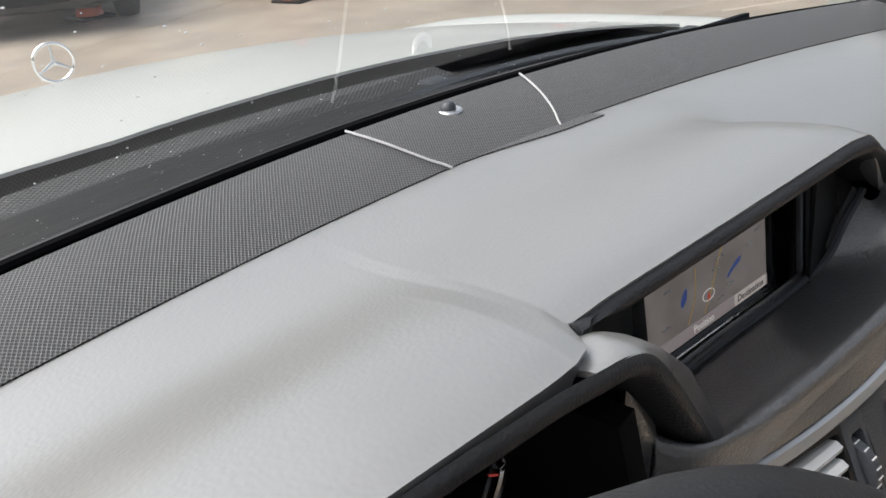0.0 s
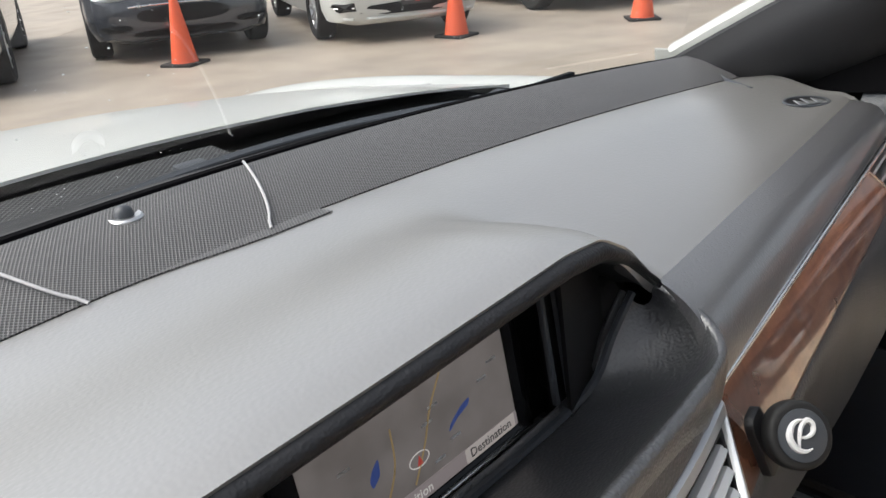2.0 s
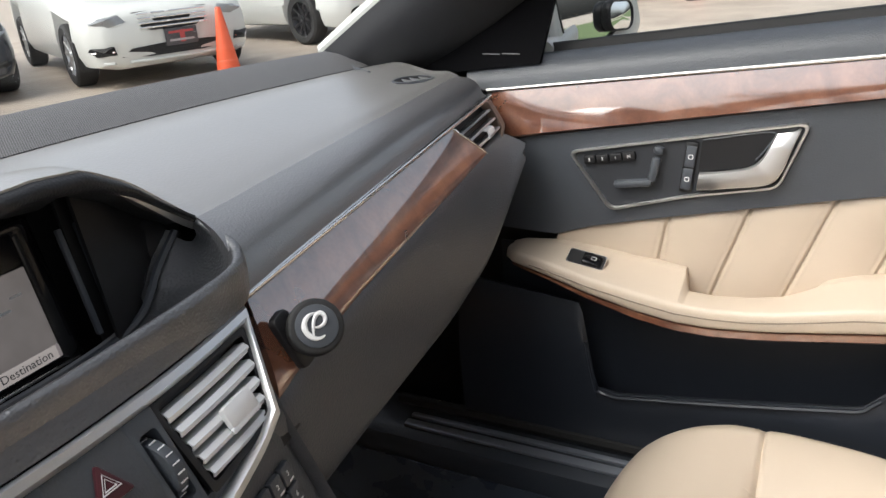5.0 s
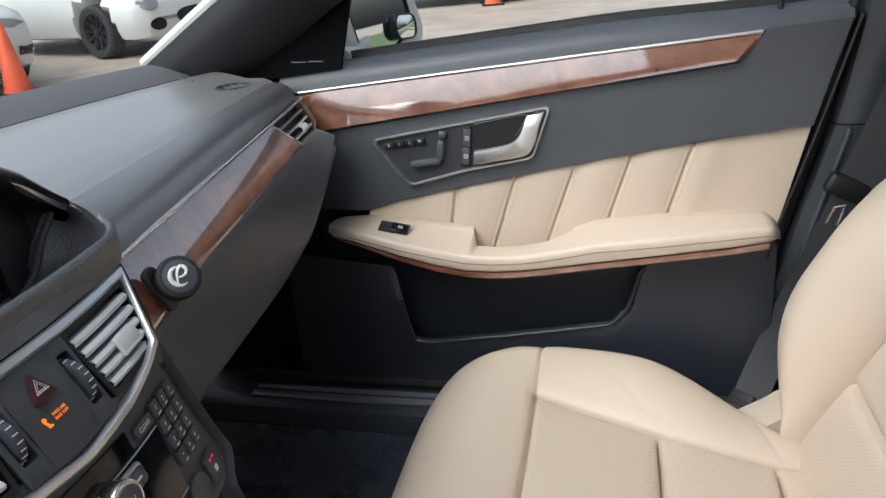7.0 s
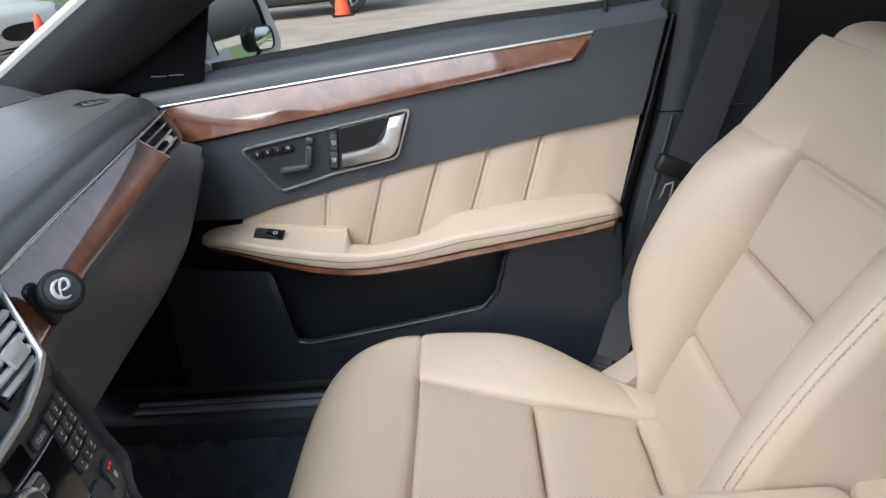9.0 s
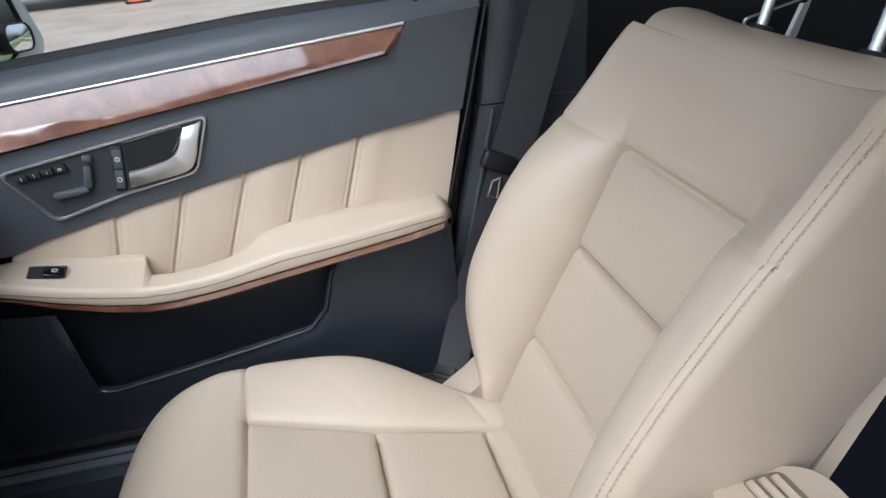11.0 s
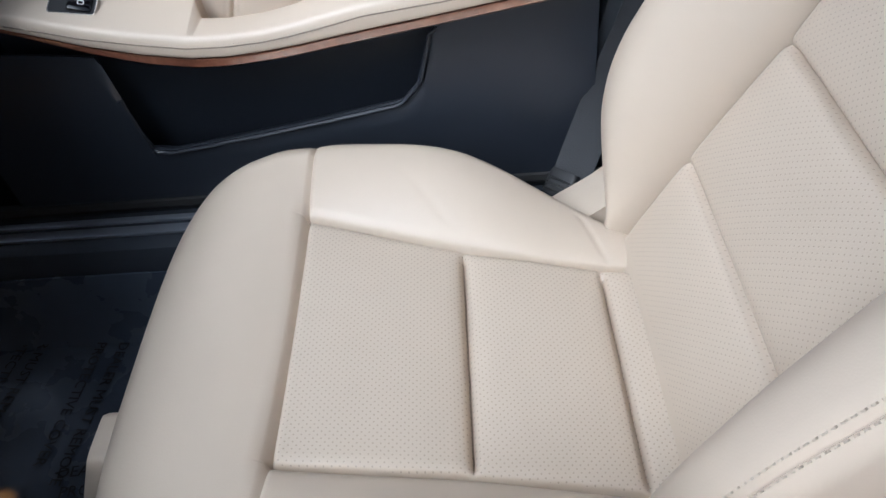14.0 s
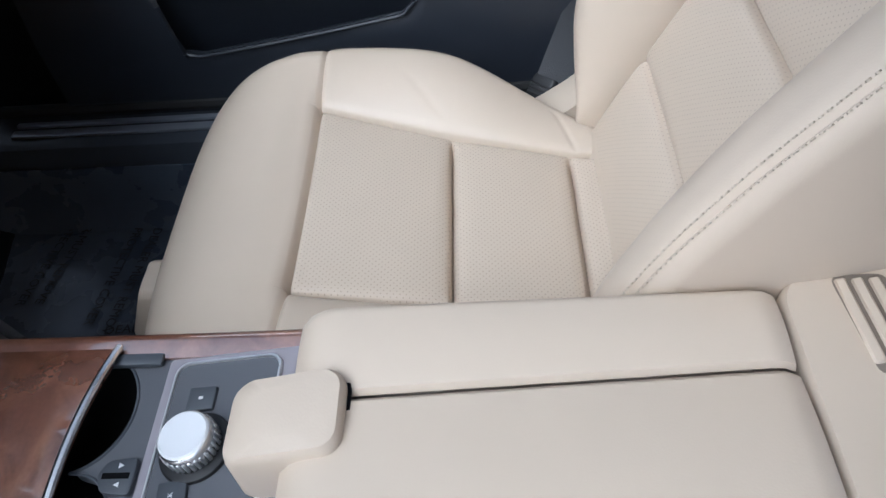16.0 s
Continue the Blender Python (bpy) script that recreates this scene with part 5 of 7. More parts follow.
rows = []
for y in np.linspace(YF + 0.03, YR, 220):
    lo = zbeige(y) if y < 0.15 else 0.795
    hi = max(zwood(y) - 0.001, lo + 0.02) if y > -0.402 else lerp(y, (-0.430, -0.402), (zchrome(-0.43) + 0.002, zwood(-0.402)))
    if y < -0.430:
        hi = zchrome(y) + 0.004
    rows.append([(xdoor(y, lo + (hi - lo) * v), y + 0.24 * (1.069 - lo - (hi - lo) * v) * ease(-y, 0.44, 0.535), lo + (hi - lo) * v) for v in np.linspace(0, 1, 14)])
part("upper_panel", sheet(rows, 0.006), DARK, door, "charcoal soft upper panel")
PLEATS = ((0.015, 0.772, -0.003), (-0.057, 0.744, -0.090), (-0.142, 0.755, -0.178), (-0.232, 0.787, -0.266), (-0.318, 0.795, -0.348))


def beige_x(y, z, u):
    x = 0.739
    for yb, zb, yt in PLEATS:
        yy = yb + (yt - yb) * (z - zb) / 0.105
        d = abs(y - yy)
        x += 0.0040 * math.exp(-(d / 0.0022) ** 2) + 0.0006 * math.exp(-((d - 0.0075) / 0.002) ** 2) - 0.0030 * math.exp(-((d - 0.028) / 0.020) ** 2)
    return x


rows = []
for k in range(420):
    u = k / 419
    row = []
    for j in range(22):
        v = j / 21
        yt = 0.150 - 0.650 * u
        yb = 0.160 - 0.625 * u
        lo = lerp(yb, (-0.47, -0.30, -0.18, -0.135, -0.03, 0.145, 0.17), (0.77, 0.78, 0.765, 0.74, 0.735, 0.785, 0.785)) - 0.02
        y = yb + (yt - yb) * v
        z = lo + (zbeige(yt) - lo) * v
        x = beige_x(y, z, u)
        x += 0.004 * ease(v, 0.93, 1.0)
        row.append((x, y, z))
    rows.append(row)
ins = part("leather_insert", sheet(rows, 0.006), BEIGE, door, "pleated beige leather insert")
for yb, zb, yt in PLEATS:
    part("stitching", stitches([(beige_x(yb + (yt - yb) * v, zb + 0.105 * v, 0) - 0.0002, yb + (yt - yb) * v, zb + (zbeige(yt) - zb) * v) for v in np.linspace(0, 0.97, 16)], lambda a: (0.80, a.y, a.z), 0.0045, 0.004, 0.006, 0.0005), THREAD, ins, "double row of beige stitches")

# armrest
AY = (0.214, 0.198, 0.145, 0.088, 0.030, -0.022, -0.0225, -0.030, -0.060, -0.100, -0.135, -0.180, -0.212, -0.300, -0.40, -0.450, -0.466)
ATOP = (0.776, 0.781, 0.785, 0.780, 0.773, 0.767, 0.766, 0.712, 0.712, 0.714, 0.720, 0.770, 0.780, 0.790, 0.796, 0.795, 0.782)
AMID = (0.777, 0.783, 0.785, 0.779, 0.771, 0.763, 0.763, 0.748, 0.746, 0.749, 0.756, 0.770, 0.779, 0.789, 0.796, 0.796, 0.780)
AIN = (0.776, 0.784, 0.782, 0.770, 0.759, 0.750, 0.750, 0.750, 0.749, 0.751, 0.756, 0.765, 0.772, 0.781, 0.793, 0.796, 0.779)
ABOT = (0.768, 0.768, 0.763, 0.748, 0.734, 0.725, 0.725, 0.725, 0.724, 0.727, 0.731, 0.738, 0.743, 0.755, 0.768, 0.774, 0.772)
AX = (0.704, 0.682, 0.664, 0.657, 0.655, 0.655, 0.655, 0.655, 0.655, 0.655, 0.655, 0.655, 0.655, 0.656, 0.660, 0.668, 0.694)


def arm_ring(y):
    t, m, i, b, x = (lerp(-y, [-a for a in AY], v) for v in (ATOP, AMID, AIN, ABOT, AX))
    slot = ease(-y, 0.0215, 0.030) * (1 - ease(-y, 0.135, 0.185))
    xm = 0.722 - 0.016 * slot
    ring = round_poly([(0.745, t), (xm + 0.004, t * (1 - slot) + (m - 0.03) * slot), (xm, m + 0.001), (x + 0.003, i + 0.001), (x, i - 0.010), (x + 0.002, b), (0.745, b - 0.002)], 0.0055, 5)
    return [(px, y, pz) for px, pz in ring]


ys_arm = sorted(set(list(np.linspace(0.214, -0.466, 90)) + list(np.linspace(-0.0205, -0.034, 12))), reverse=True)
ar = part("armrest", loft([arm_ring(y) for y in ys_arm]), BEIGE, door, "padded beige leather armrest with a pull recess", 50)


def arm_seam(y):
    return Vector((lerp(-y, [-a for a in AY], AX) + 0.0004, y, lerp(-y, [-a for a in AY], AIN) - 0.011))


part("seam", tube([arm_seam(y) for y in np.linspace(0.170, -0.455, 70)], 0.0008, 5), SEAMDARK, ar, "fine dark seam along the armrest")
part("stitching", stitches([arm_seam(y) + Vector((-0.0003, 0, 0)) for y in np.linspace(0.165, -0.452, 70)], lambda a: (0.75, a.y, a.z), 0.0026, 0.0036, 0.0056, 0.0004), THREAD, ar, "double row of beige stitches")
lo_strip = []
for y in np.linspace(0.200, -0.458, 70):
    x, b = lerp(-y, [-a for a in AY], AX), lerp(-y, [-a for a in AY], ABOT)
    h = 0.007 + 0.007 * ease(y, 0.17, 0.0)
    lo_strip.append([(x + 0.020, y, b - 0.0015), (x + 0.007, y, b - 0.0018), (x + 0.0055, y, b - 0.004), (x + 0.008, y, b - h), (x + 0.03, y, b - h - 0.002)])
part("burl_lower_strip", sheet([spline(r, 10) for r in lo_strip], 0.003), WOOD, door, "dark burl strip under the armrest")

# lower panel and map pocket
PZX = (-0.47, -0.30, -0.276, -0.262, -0.235, -0.071, 0.063, 0.088, 0.100, 0.115, 0.30)
PZZ = (0.745, 0.73, 0.700, 0.645, 0.617, 0.590, 0.570, 0.575, 0.63, 0.700, 0.72)
rows = []
for y in np.linspace(0.30, -0.47, 120):
    hi = lerp(y, PZX, PZZ)
    rows.append([(lerp(z, (0.40, 0.50, 0.60, 0.75), (0.715, 0.708, 0.705, 0.722)) - 0.0 + (0.006 if z > hi - 0.004 else 0), y, z) for z in [hi - (hi - 0.43) * v for v in np.linspace(0, 1, 12)]])
part("lower_panel", sheet(rows, 0.012), UNDER, door, "black lower door panel")
part("pocket_back", sheet([[(0.772, y, z) for z in (0.50, 0.62, 0.76)] for y in np.linspace(0.25, -0.40, 6)], 0.004), UNDER, door, "dark back of the map pocket")
part("pocket_rim", tube([(lerp(z, (0.50, 0.60, 0.75), (0.706, 0.703, 0.720)), y, z) for y, z in [(y, lerp(y, PZX, PZZ) - 0.001) for y in np.linspace(0.104, -0.285, 50)]], 0.003, 6), UNDER, door)
part("door_shell", sheet([[(0.795, y, z) for z in (0.30, 0.6, 0.9, zbelt(y) - 0.01)] for y in np.linspace(0.55, -0.60, 6)], 0.01), BLACK, door)
part("outer_skin", sheet([[(0.812 + 0.10 * math.sin((z - 0.25) / 0.8 * 2.6), y, z) for z in np.linspace(0.25, 1.02, 10)] for y in np.linspace(0.60, -1.6, 10)], 0.004), WHITE_PAINT, door, "white painted outer skin")
part("rear_edge", sheet([[(x, lerp(z, (0.45, 0.60, 0.78, 0.92, 1.07), (-0.400, -0.432, -0.466, -0.503, -0.538)) - 0.004 * k, z) for z in np.linspace(0.43, 1.068, 12)] for k, x in enumerate((0.722, 0.733, 0.77, 0.80))], 0.003), BLACK, door)

# door handle bezel with seat and lock switches
HARD = mat("black_grey_plastic", (0.034, 0.037, 0.042), 0.4, grain=0.2, grain_scale=1400)
hb = thing("door_handle_unit", "chrome-rimmed door handle unit with seat memory switches", "door handle", (0.73, 0.0, 0.9))
hb.parent = None
HM = basis((0.7305, 0.0, 0.9), (0, -1, 0), (0, 0, 1))  # x runs to the rear, y up, face to the cabin
b_out = round_poly([(-0.132, 0.0140), (0.147, 0.0605), (0.119, -0.0190), (0.020, -0.0370), (-0.077, -0.0630)], 0.012, 6)
b_in = round_poly([(-0.1260, 0.0119), (0.1422, 0.0566), (0.1163, -0.0153), (0.020, -0.0332), (-0.0750, -0.0583)], 0.010, 6)
part("bezel", ring_plate(b_out, b_in, 0.0055, HM), SATIN, hb, "satin chrome rim")
part("back_plate", plate(b_in, 0.002, HM @ pose(0, 0, -0.001)), HARD, hb)
HT = HM @ pose(0, 0, 0, 0, 0, 8)
part("grip_recess", plate(round_poly([(0.032, 0.0350), (0.116, 0.0485), (0.126, 0.012), (0.116, -0.010), (0.028, -0.027)], 0.004), 0.0014, HM @ pose(0, 0, 0.0008)), BLACK, hb, "dark finger recess")
part("recess_rim", tube([tuple(HM @ Vector((x, y, 0.003))) for x, y in spline([(0.033, 0.0355), (0.107, 0.0475), (0.103, 0.030), (0.092, 0.014)], 20)], 0.0012, 6), PLASTIC, hb)
inner = spline([(0.031, -0.0045), (0.060, 0.001), (0.086, 0.0075), (0.0985, 0.0185), (0.105, 0.032), (0.1115, 0.0465)], 34)
outer = spline([(0.0285, -0.0265), (0.062, -0.0205), (0.106, -0.0125), (0.121, 0.003), (0.128, 0.026), (0.1365, 0.0515)], 34)
rows = []
for k in range(34):
    u = k / 33
    lift = lerp(u, (0, 0.12, 0.5, 0.85, 1), (0.008, 0.013, 0.016, 0.012, 0.006))
    rows.append([tuple(HM @ Vector((inner[k][0] + (outer[k][0] - inner[k][0]) * v, inner[k][1] + (outer[k][1] - inner[k][1]) * v, lift + dz))) for v, dz in ((0, -0.006), (0.01, -0.002), (0.06, 0.0005), (0.3, 0.0015), (0.65, 0.0015), (0.93, 0.0), (0.99, -0.002), (1, -0.006))])
part("handle", sheet(rows, 0.003), SATIN, hb, "broad satin chrome pull handle", 30)
lk = part("lock_switch", box((0.0150, 0.0640, 0.005), HM @ pose(0.0185, 0.0015, 0.0025, 0, 0, -6), 0.002), BLACK, hb)
for xx, yy in ((0.0205, 0.015), (0.0172, -0.013)):
    part("lock_key", box((0.0118, 0.0265, 0.003), HM @ pose(xx - 0.0002, yy, 0.005, 0, 0, -6), 0.0012), PLASTIC, lk)
    part("lock_symbol", ring_plate(rounded(0.006, 0.006, 0.002, 4), rounded(0.0042, 0.0042, 0.0014, 4), 0.0004, HM @ pose(xx, yy, 0.0066)), PRINT, lk)
for k in range(4):
    K = HT @ pose(-0.101 + 0.0168 * k, 0.019, 0.004)
    kk = part("memory_key", box((0.0155, 0.011, 0.006), K, 0.002), BLACK, hb)
    words("321M"[k], 0.006, K @ pose(0, 0, 0.0033), PRINT, kk)
part("seat_switch", join(box((0.048, 0.010, 0.010), HM @ pose(-0.047, -0.0225, 0.006, 0, 0, 7), 0.004), box((0.011, 0.032, 0.010), HM @ pose(-0.0215, -0.003, 0.006, 0, 0, -10), 0.004)), DARK, hb, "seat-shaped adjusting switch")
part("headrest_switch", box((0.013, 0.0105, 0.010), HM @ pose(-0.0165, 0.0215, 0.006, 0, 0, -10), 0.004), DARK, hb)

ws1 = thing("window_switch", "chrome-rimmed black window switch in the armrest", "switch", (0.69, 0.115, 0.785))
WM = basis((0.693, 0.098, 0.7800), (0, -1, -0.17), (0.80, 0, 0.36))
part("rim", ring_plate(rounded(0.050, 0.025, 0.004), rounded(0.047, 0.022, 0.003), 0.002, WM), CHROME, ws1)
part("well", plate(rounded(0.047, 0.023, 0.003), 0.001, WM), BLACK, ws1)
part("rocker", box((0.026, 0.018, 0.006), WM @ pose(0.008, 0, 0.002, 0, 8, 0), 0.003), GLOSSY, ws1)
part("symbol", ring_plate(rounded(0.007, 0.005, 0.001, 3), rounded(0.0055, 0.0035, 0.0008, 3), 0.0003, WM @ pose(0.010, 0, 0.0058)), PRINT, ws1)

pin = thing("lock_pin", "black door lock pin in a small collar", "lock pin", (0.758, -0.449, 1.06))
part("pin", tube([(0.758, -0.449, 1.060), (0.758, -0.448, 1.100), (0.758, -0.448, 1.104)], [0.0038, 0.0042, 0.002], 12), BLACK, pin)
part("collar", disc(0.008, 0.006, pose(0.758, -0.449, 1.062 + 0.002), 0.002, 24), SILVER, pin)

# sail panel with the tweeter
PLATE_GREY = mat("dull_grey_print", (0.30, 0.30, 0.31), 0.5)
sail = thing("tweeter_panel", "black corner panel with a fine speaker grille", "speaker panel", (0.745, 0.22, 1.03))
part("panel", sheet([[(0.742 + 0.02 * v, 0.345 - 0.173 * u - 0.050 * v * u, zbelt(0.345 - 0.173 * u) - 0.006 + v * 0.20) for u in np.linspace(0, 1, 8)] for v in np.linspace(0, 1, 8)], 0.008), MATTE, sail)
for a, b in ((0.250, 0.226), (0.222, 0.198)):
    part("maker_bar", box((0.0006, abs(a - b), 0.0011), pose(0.7418, (a + b) / 2, 1.0345, 2, 0, 0)), PLATE_GREY, sail, "tiny grey bar of lettering")
gl = solo("window_1", sheet([[(0.785 - 0.10 * v, y, zbelt(y) + 0.002 + 0.38 * v) for y in np.linspace(0.16, -0.56, 8)] for v in np.linspace(0, 1, 6)]), GLASS, "clear side window glass", kind="structure")
face_cabin(gl)

# outside mirror
mir = thing("wing_mirror", "white door mirror with a small black-rimmed blind-spot mirror", "wing mirror", (0.9, 0.2, 1.05))
MIRROR = mat("mirror_glass", (0.85, 0.87, 0.87), 0.015, metal=1.0, var=0.0, rough_var=0.01)
MB = basis((0.932, 0.160, 1.090), (0.965, -0.26, 0.02), (0.0, 0.10, 1.0))
mo = round_poly([(-0.128, 0.062), (0.078, 0.050), (0.100, 0.022), (0.126, -0.060), (0.096, -0.088), (-0.078, -0.092), (-0.124, -0.075)], 0.016, 6)
mi = round_poly([(-0.118, 0.054), (0.064, 0.038), (0.076, 0.018), (0.088, -0.042), (0.030, -0.068), (-0.074, -0.072), (-0.090, -0.060)], 0.012, 6)
rings = [[tuple(MB @ Vector((x * s, y * s, z))) for x, y in mo] for s, z in ((1.0, 0.0), (1.02, -0.03), (0.92, -0.07), (0.70, -0.095), (0.3, -0.105))]
part("housing", loft(rings), WHITE_PAINT, mir, "glossy white housing")
part("housing_rim", ring_plate(mo, mi, 0.012, MB), WHITE_PAINT, mir, "white rim round the glass")
part("gasket", ring_plate([(x * 1.01, y * 1.01) for x, y in mi], [(x * 0.97, y * 0.97) for x, y in mi], 0.010, MB), BLACK, mir, "dark gap round the glass")
part("glass", plate([(x * 0.985, y * 0.985) for x, y in mi], 0.002, MB @ pose(0, 0, 0.004)), MIRROR, mir, "mirror glass")
bs = rounded(0.072, 0.044, 0.018, 8)
part("blind_spot_mirror", loft([[tuple(MB @ pose(0.047, -0.040, z, 0, 0, -6) @ Vector((x * s, y * s, 0))) for x, y in bs] for s, z in ((0.96, 0.006), (1, 0.008), (1, 0.018), (0.93, 0.021), (0.88, 0.020), (0.88, 0.016))]), BLACK, mir, "small add-on mirror in a black rim")
part("blind_spot_glass", loft([[tuple(MB @ pose(0.047, -0.040, z, 0, 0, -6) @ Vector((x * s, y * s, 0))) for x, y in bs] for s, z in ((0.87, 0.019), (0.6, 0.0206), (0.3, 0.0216), (0.02, 0.022))]), MIRROR, mir)
part("foot", loft([[tuple(Vector(c) + Vector((0, a, b))) for a, b in rounded(0.07 - 0.01 * k, 0.03, 0.012)] for k, c in enumerate(((0.775, 0.20, 1.03), (0.83, 0.195, 1.03), (0.87, 0.185, 1.04)))]), WHITE_PAINT, mir)


# ---- passenger seat ----
seat = thing("car_seat", "beige leather front passenger seat with perforated centre panels", "car seat", (0.37, -0.3, 0.32))
CUSH = spline([(0.010, 0.34), (0.030, 0.40), (0.042, 0.45), (0.043, 0.49), (0.034, 0.53), (0.013, 0.570), (-0.028, 0.594), (-0.080, 0.599), (-0.133, 0.588), (-0.215, 0.574), (-0.300, 0.562), (-0.370, 0.556), (-0.444, 0.550), (-0.500, 0.548), (-0.570, 0.556)], 340)


def groove(d, wide=0.004):
    return math.exp(-(d / wide) ** 2)


def bead(d, r=0.014, high=0.0035):
    """The rounded shoulder of the padding beside a seam."""
    return -high * max(0.0, 1 - abs(d) / r) ** 2


def cush_mid(y):
    return soft(y, (-0.50, -0.444, -0.30, -0.133, 0.03), (0.345, 0.350, 0.373, 0.395, 0.388), 0.02)


def cush_half(y):
    return soft(y, (-0.50, -0.444, -0.30, -0.133), (0.126, 0.127, 0.132, 0.148), 0.02)


def cush_point(k, f, side):
    """k along the spine, f from the middle (0) to the outside (1), side -1 or 1."""
    y, z = CUSH[k]
    ins, mid = cush_half(y), cush_mid(y)
    edge = soft(y, (-0.56, -0.50, -0.468, -0.417, -0.36, -0.30, -0.22, -0.14, -0.05, 0.05), (0.500, 0.515, 0.540, 0.578, 0.610, 0.636, 0.650, 0.658, 0.660, 0.655), 0.025)
    w = (edge if side > 0 else min(edge, 0.640)) - mid
    h = soft(y, (-0.56, -0.46, -0.40, -0.34, -0.28, -0.20, -0.133, -0.06, 0.0, 0.05), (0.004, 0.006, 0.014, 0.036, 0.046, 0.036, 0.024, 0.010, 0.0, -0.004), 0.03)
    nose = ease(y, -0.150, -0.115)
    r = lerp(y, (-0.44, -0.30, -0.16, -0.06, 0.04), (0.020, 0.020, 0.026, 0.046, 0.052))
    fa, fb = 0.74, 0.87
    top = w - r
    if f <= fa:
        x = ins * f / 0.5 if f <= 0.5 else ins + (top - ins) * (f - 0.5) / (fa - 0.5)
        t = max(0.0, (x - ins) / (top - ins))
        dz = (1 - nose) * h * (1 - (1 - t) ** 2.1) + nose * h * (x / top) ** 2
    elif f <= fb:
        a = (f - fa) / (fb - fa) * math.pi / 2
        x, dz = top + r * math.sin(a), h - r * (1 - math.cos(a))
    else:
        g = (f - fb) / (1 - fb)
        x, dz = w - 0.014 * g * g, h - r - 0.17 * g
    q = min(1.0, x / w)
    yy = y + 0.006 * ease(y, -0.10, 0.0) - 0.098 * ease(y, -0.15, 0.03) * (1 - (1 - q ** 3.4) ** (1 / 3.4))
    n = 0.0
    # the seam across the nose, and the seams and puffs of the centre panels
    if f <= 0.80:
        n -= (0.0045 + 0.004 * (x < ins)) * groove(y + 0.133, 0.0022)
    n += bead(y + 0.133, 0.016, 0.004 if x < ins else 0.002)
    if y < -0.133:
        n -= 0.007 * groove(x - ins, 0.0024)
        n += bead(x - ins, 0.014, 0.0045)
        if f < 0.5:
            soft_end = 1 - ease(x, ins - 0.020, ins + 0.002)
            for c in (-0.300, -0.444):
                n -= 0.0125 * groove(y - c, 0.0027) * soft_end
                n += bead(y - c, 0.020, 0.006) * soft_end
            puff = 1.0
            for c in (-0.133, -0.300, -0.444):
                puff *= 1 - math.exp(-((y - c) / 0.030) ** 2)
            n += 0.004 * puff * (1 - (x / ins) ** 4)
        elif side > 0 and x < top:  # the slack folds of the bolster's leather
            n -= 0.0008 * groove((y + 0.305) - 0.9 * (x - ins), 0.007) * ease(x, ins + 0.01, ins + 0.03) * (1 - ease(x, ins + 0.05, ins + 0.08))
            n -= 0.0016 * groove((y + 0.455) - 0.35 * (x - ins), 0.004) * ease(x, ins - 0.002, ins + 0.01)
    return (mid + side * x, yy, z + dz + n)


def even(a, b, step):
    m = max(1, round((b - a) / step))
    return [a + (b - a) * k / m for k in range(m)]


FS = sorted(set(round(v, 5) for v in even(0, 0.44, 0.011) + even(0.44, 0.56, 0.0028) + even(0.56, 0.74, 0.009) + even(0.74, 0.90, 0.006) + even(0.90, 1.0, 0.014) + [1.0]))
grid = [[cush_point(k, f, -1) for f in reversed(FS)] + [cush_point(k, f, 1) for f in FS[1:]] for k in range(len(CUSH))]
cushion = part("cushion", sheet(grid), BEIGE, seat, "padded cushion with raised side bolsters", 80)
cushion.data.materials.append(PERF)
for p in cushion.data.polygons:
    c = p.center
    if c.y < -0.136 and abs(c.x - cush_mid(c.y)) < cush_half(c.y) - 0.003:
        p.material_index = 1
part("cushion_base", box((0.44, 0.50, 0.14), pose(0.385, -0.25, 0.40), 0.03), BEIGE_HARD, seat, "beige plastic seat base")
part("release_lever", loft([[(0.305 + a * s, 0.036 + dy - 0.35 * b, 0.515 + b * s) for a, b in round_poly([(-0.040, -0.032), (0.022, -0.040), (0.036, -0.010), (0.030, 0.036), (-0.024, 0.040)], 0.012)] for dy, s in ((-0.010, 1.0), (0.018, 1.0), (0.024, 0.95), (0.026, 0.84))]), BEIGE_HARD, seat, "beige release lever")
part("front_flap", loft([[(0.430 + a * s, 0.026 + dy - 0.45 * b, 0.530 + b * s) for a, b in round_poly([(-0.050, -0.030), (0.060, -0.050), (0.075, 0.020), (0.040, 0.040), (-0.040, 0.030)], 0.012)] for dy, s in ((-0.012, 1.0), (0.006, 1.0), (0.010, 0.96))]), BEIGE_HARD, seat, "beige plastic skirt")


# the backrest leans back in one plane, with padding raised from it
def back_y(z):
    return -0.585 - 0.473 * (z - 0.787)


BACK = spline([(-0.452, 0.505)] + [(back_y(z), z) for z in (0.555, 0.60, 0.657, 0.72, 0.787, 0.85, 0.912, 0.97, 1.005)] + [(-0.702, 1.032), (-0.724, 1.050), (-0.762, 1.050), (-0.805, 1.030), (-0.835, 0.97)], 340)
BX = 0.370


def back_half(z):
    return soft(z, (0.55, 0.657, 0.787, 0.912), (0.150, 0.149, 0.139, 0.138), 0.02)


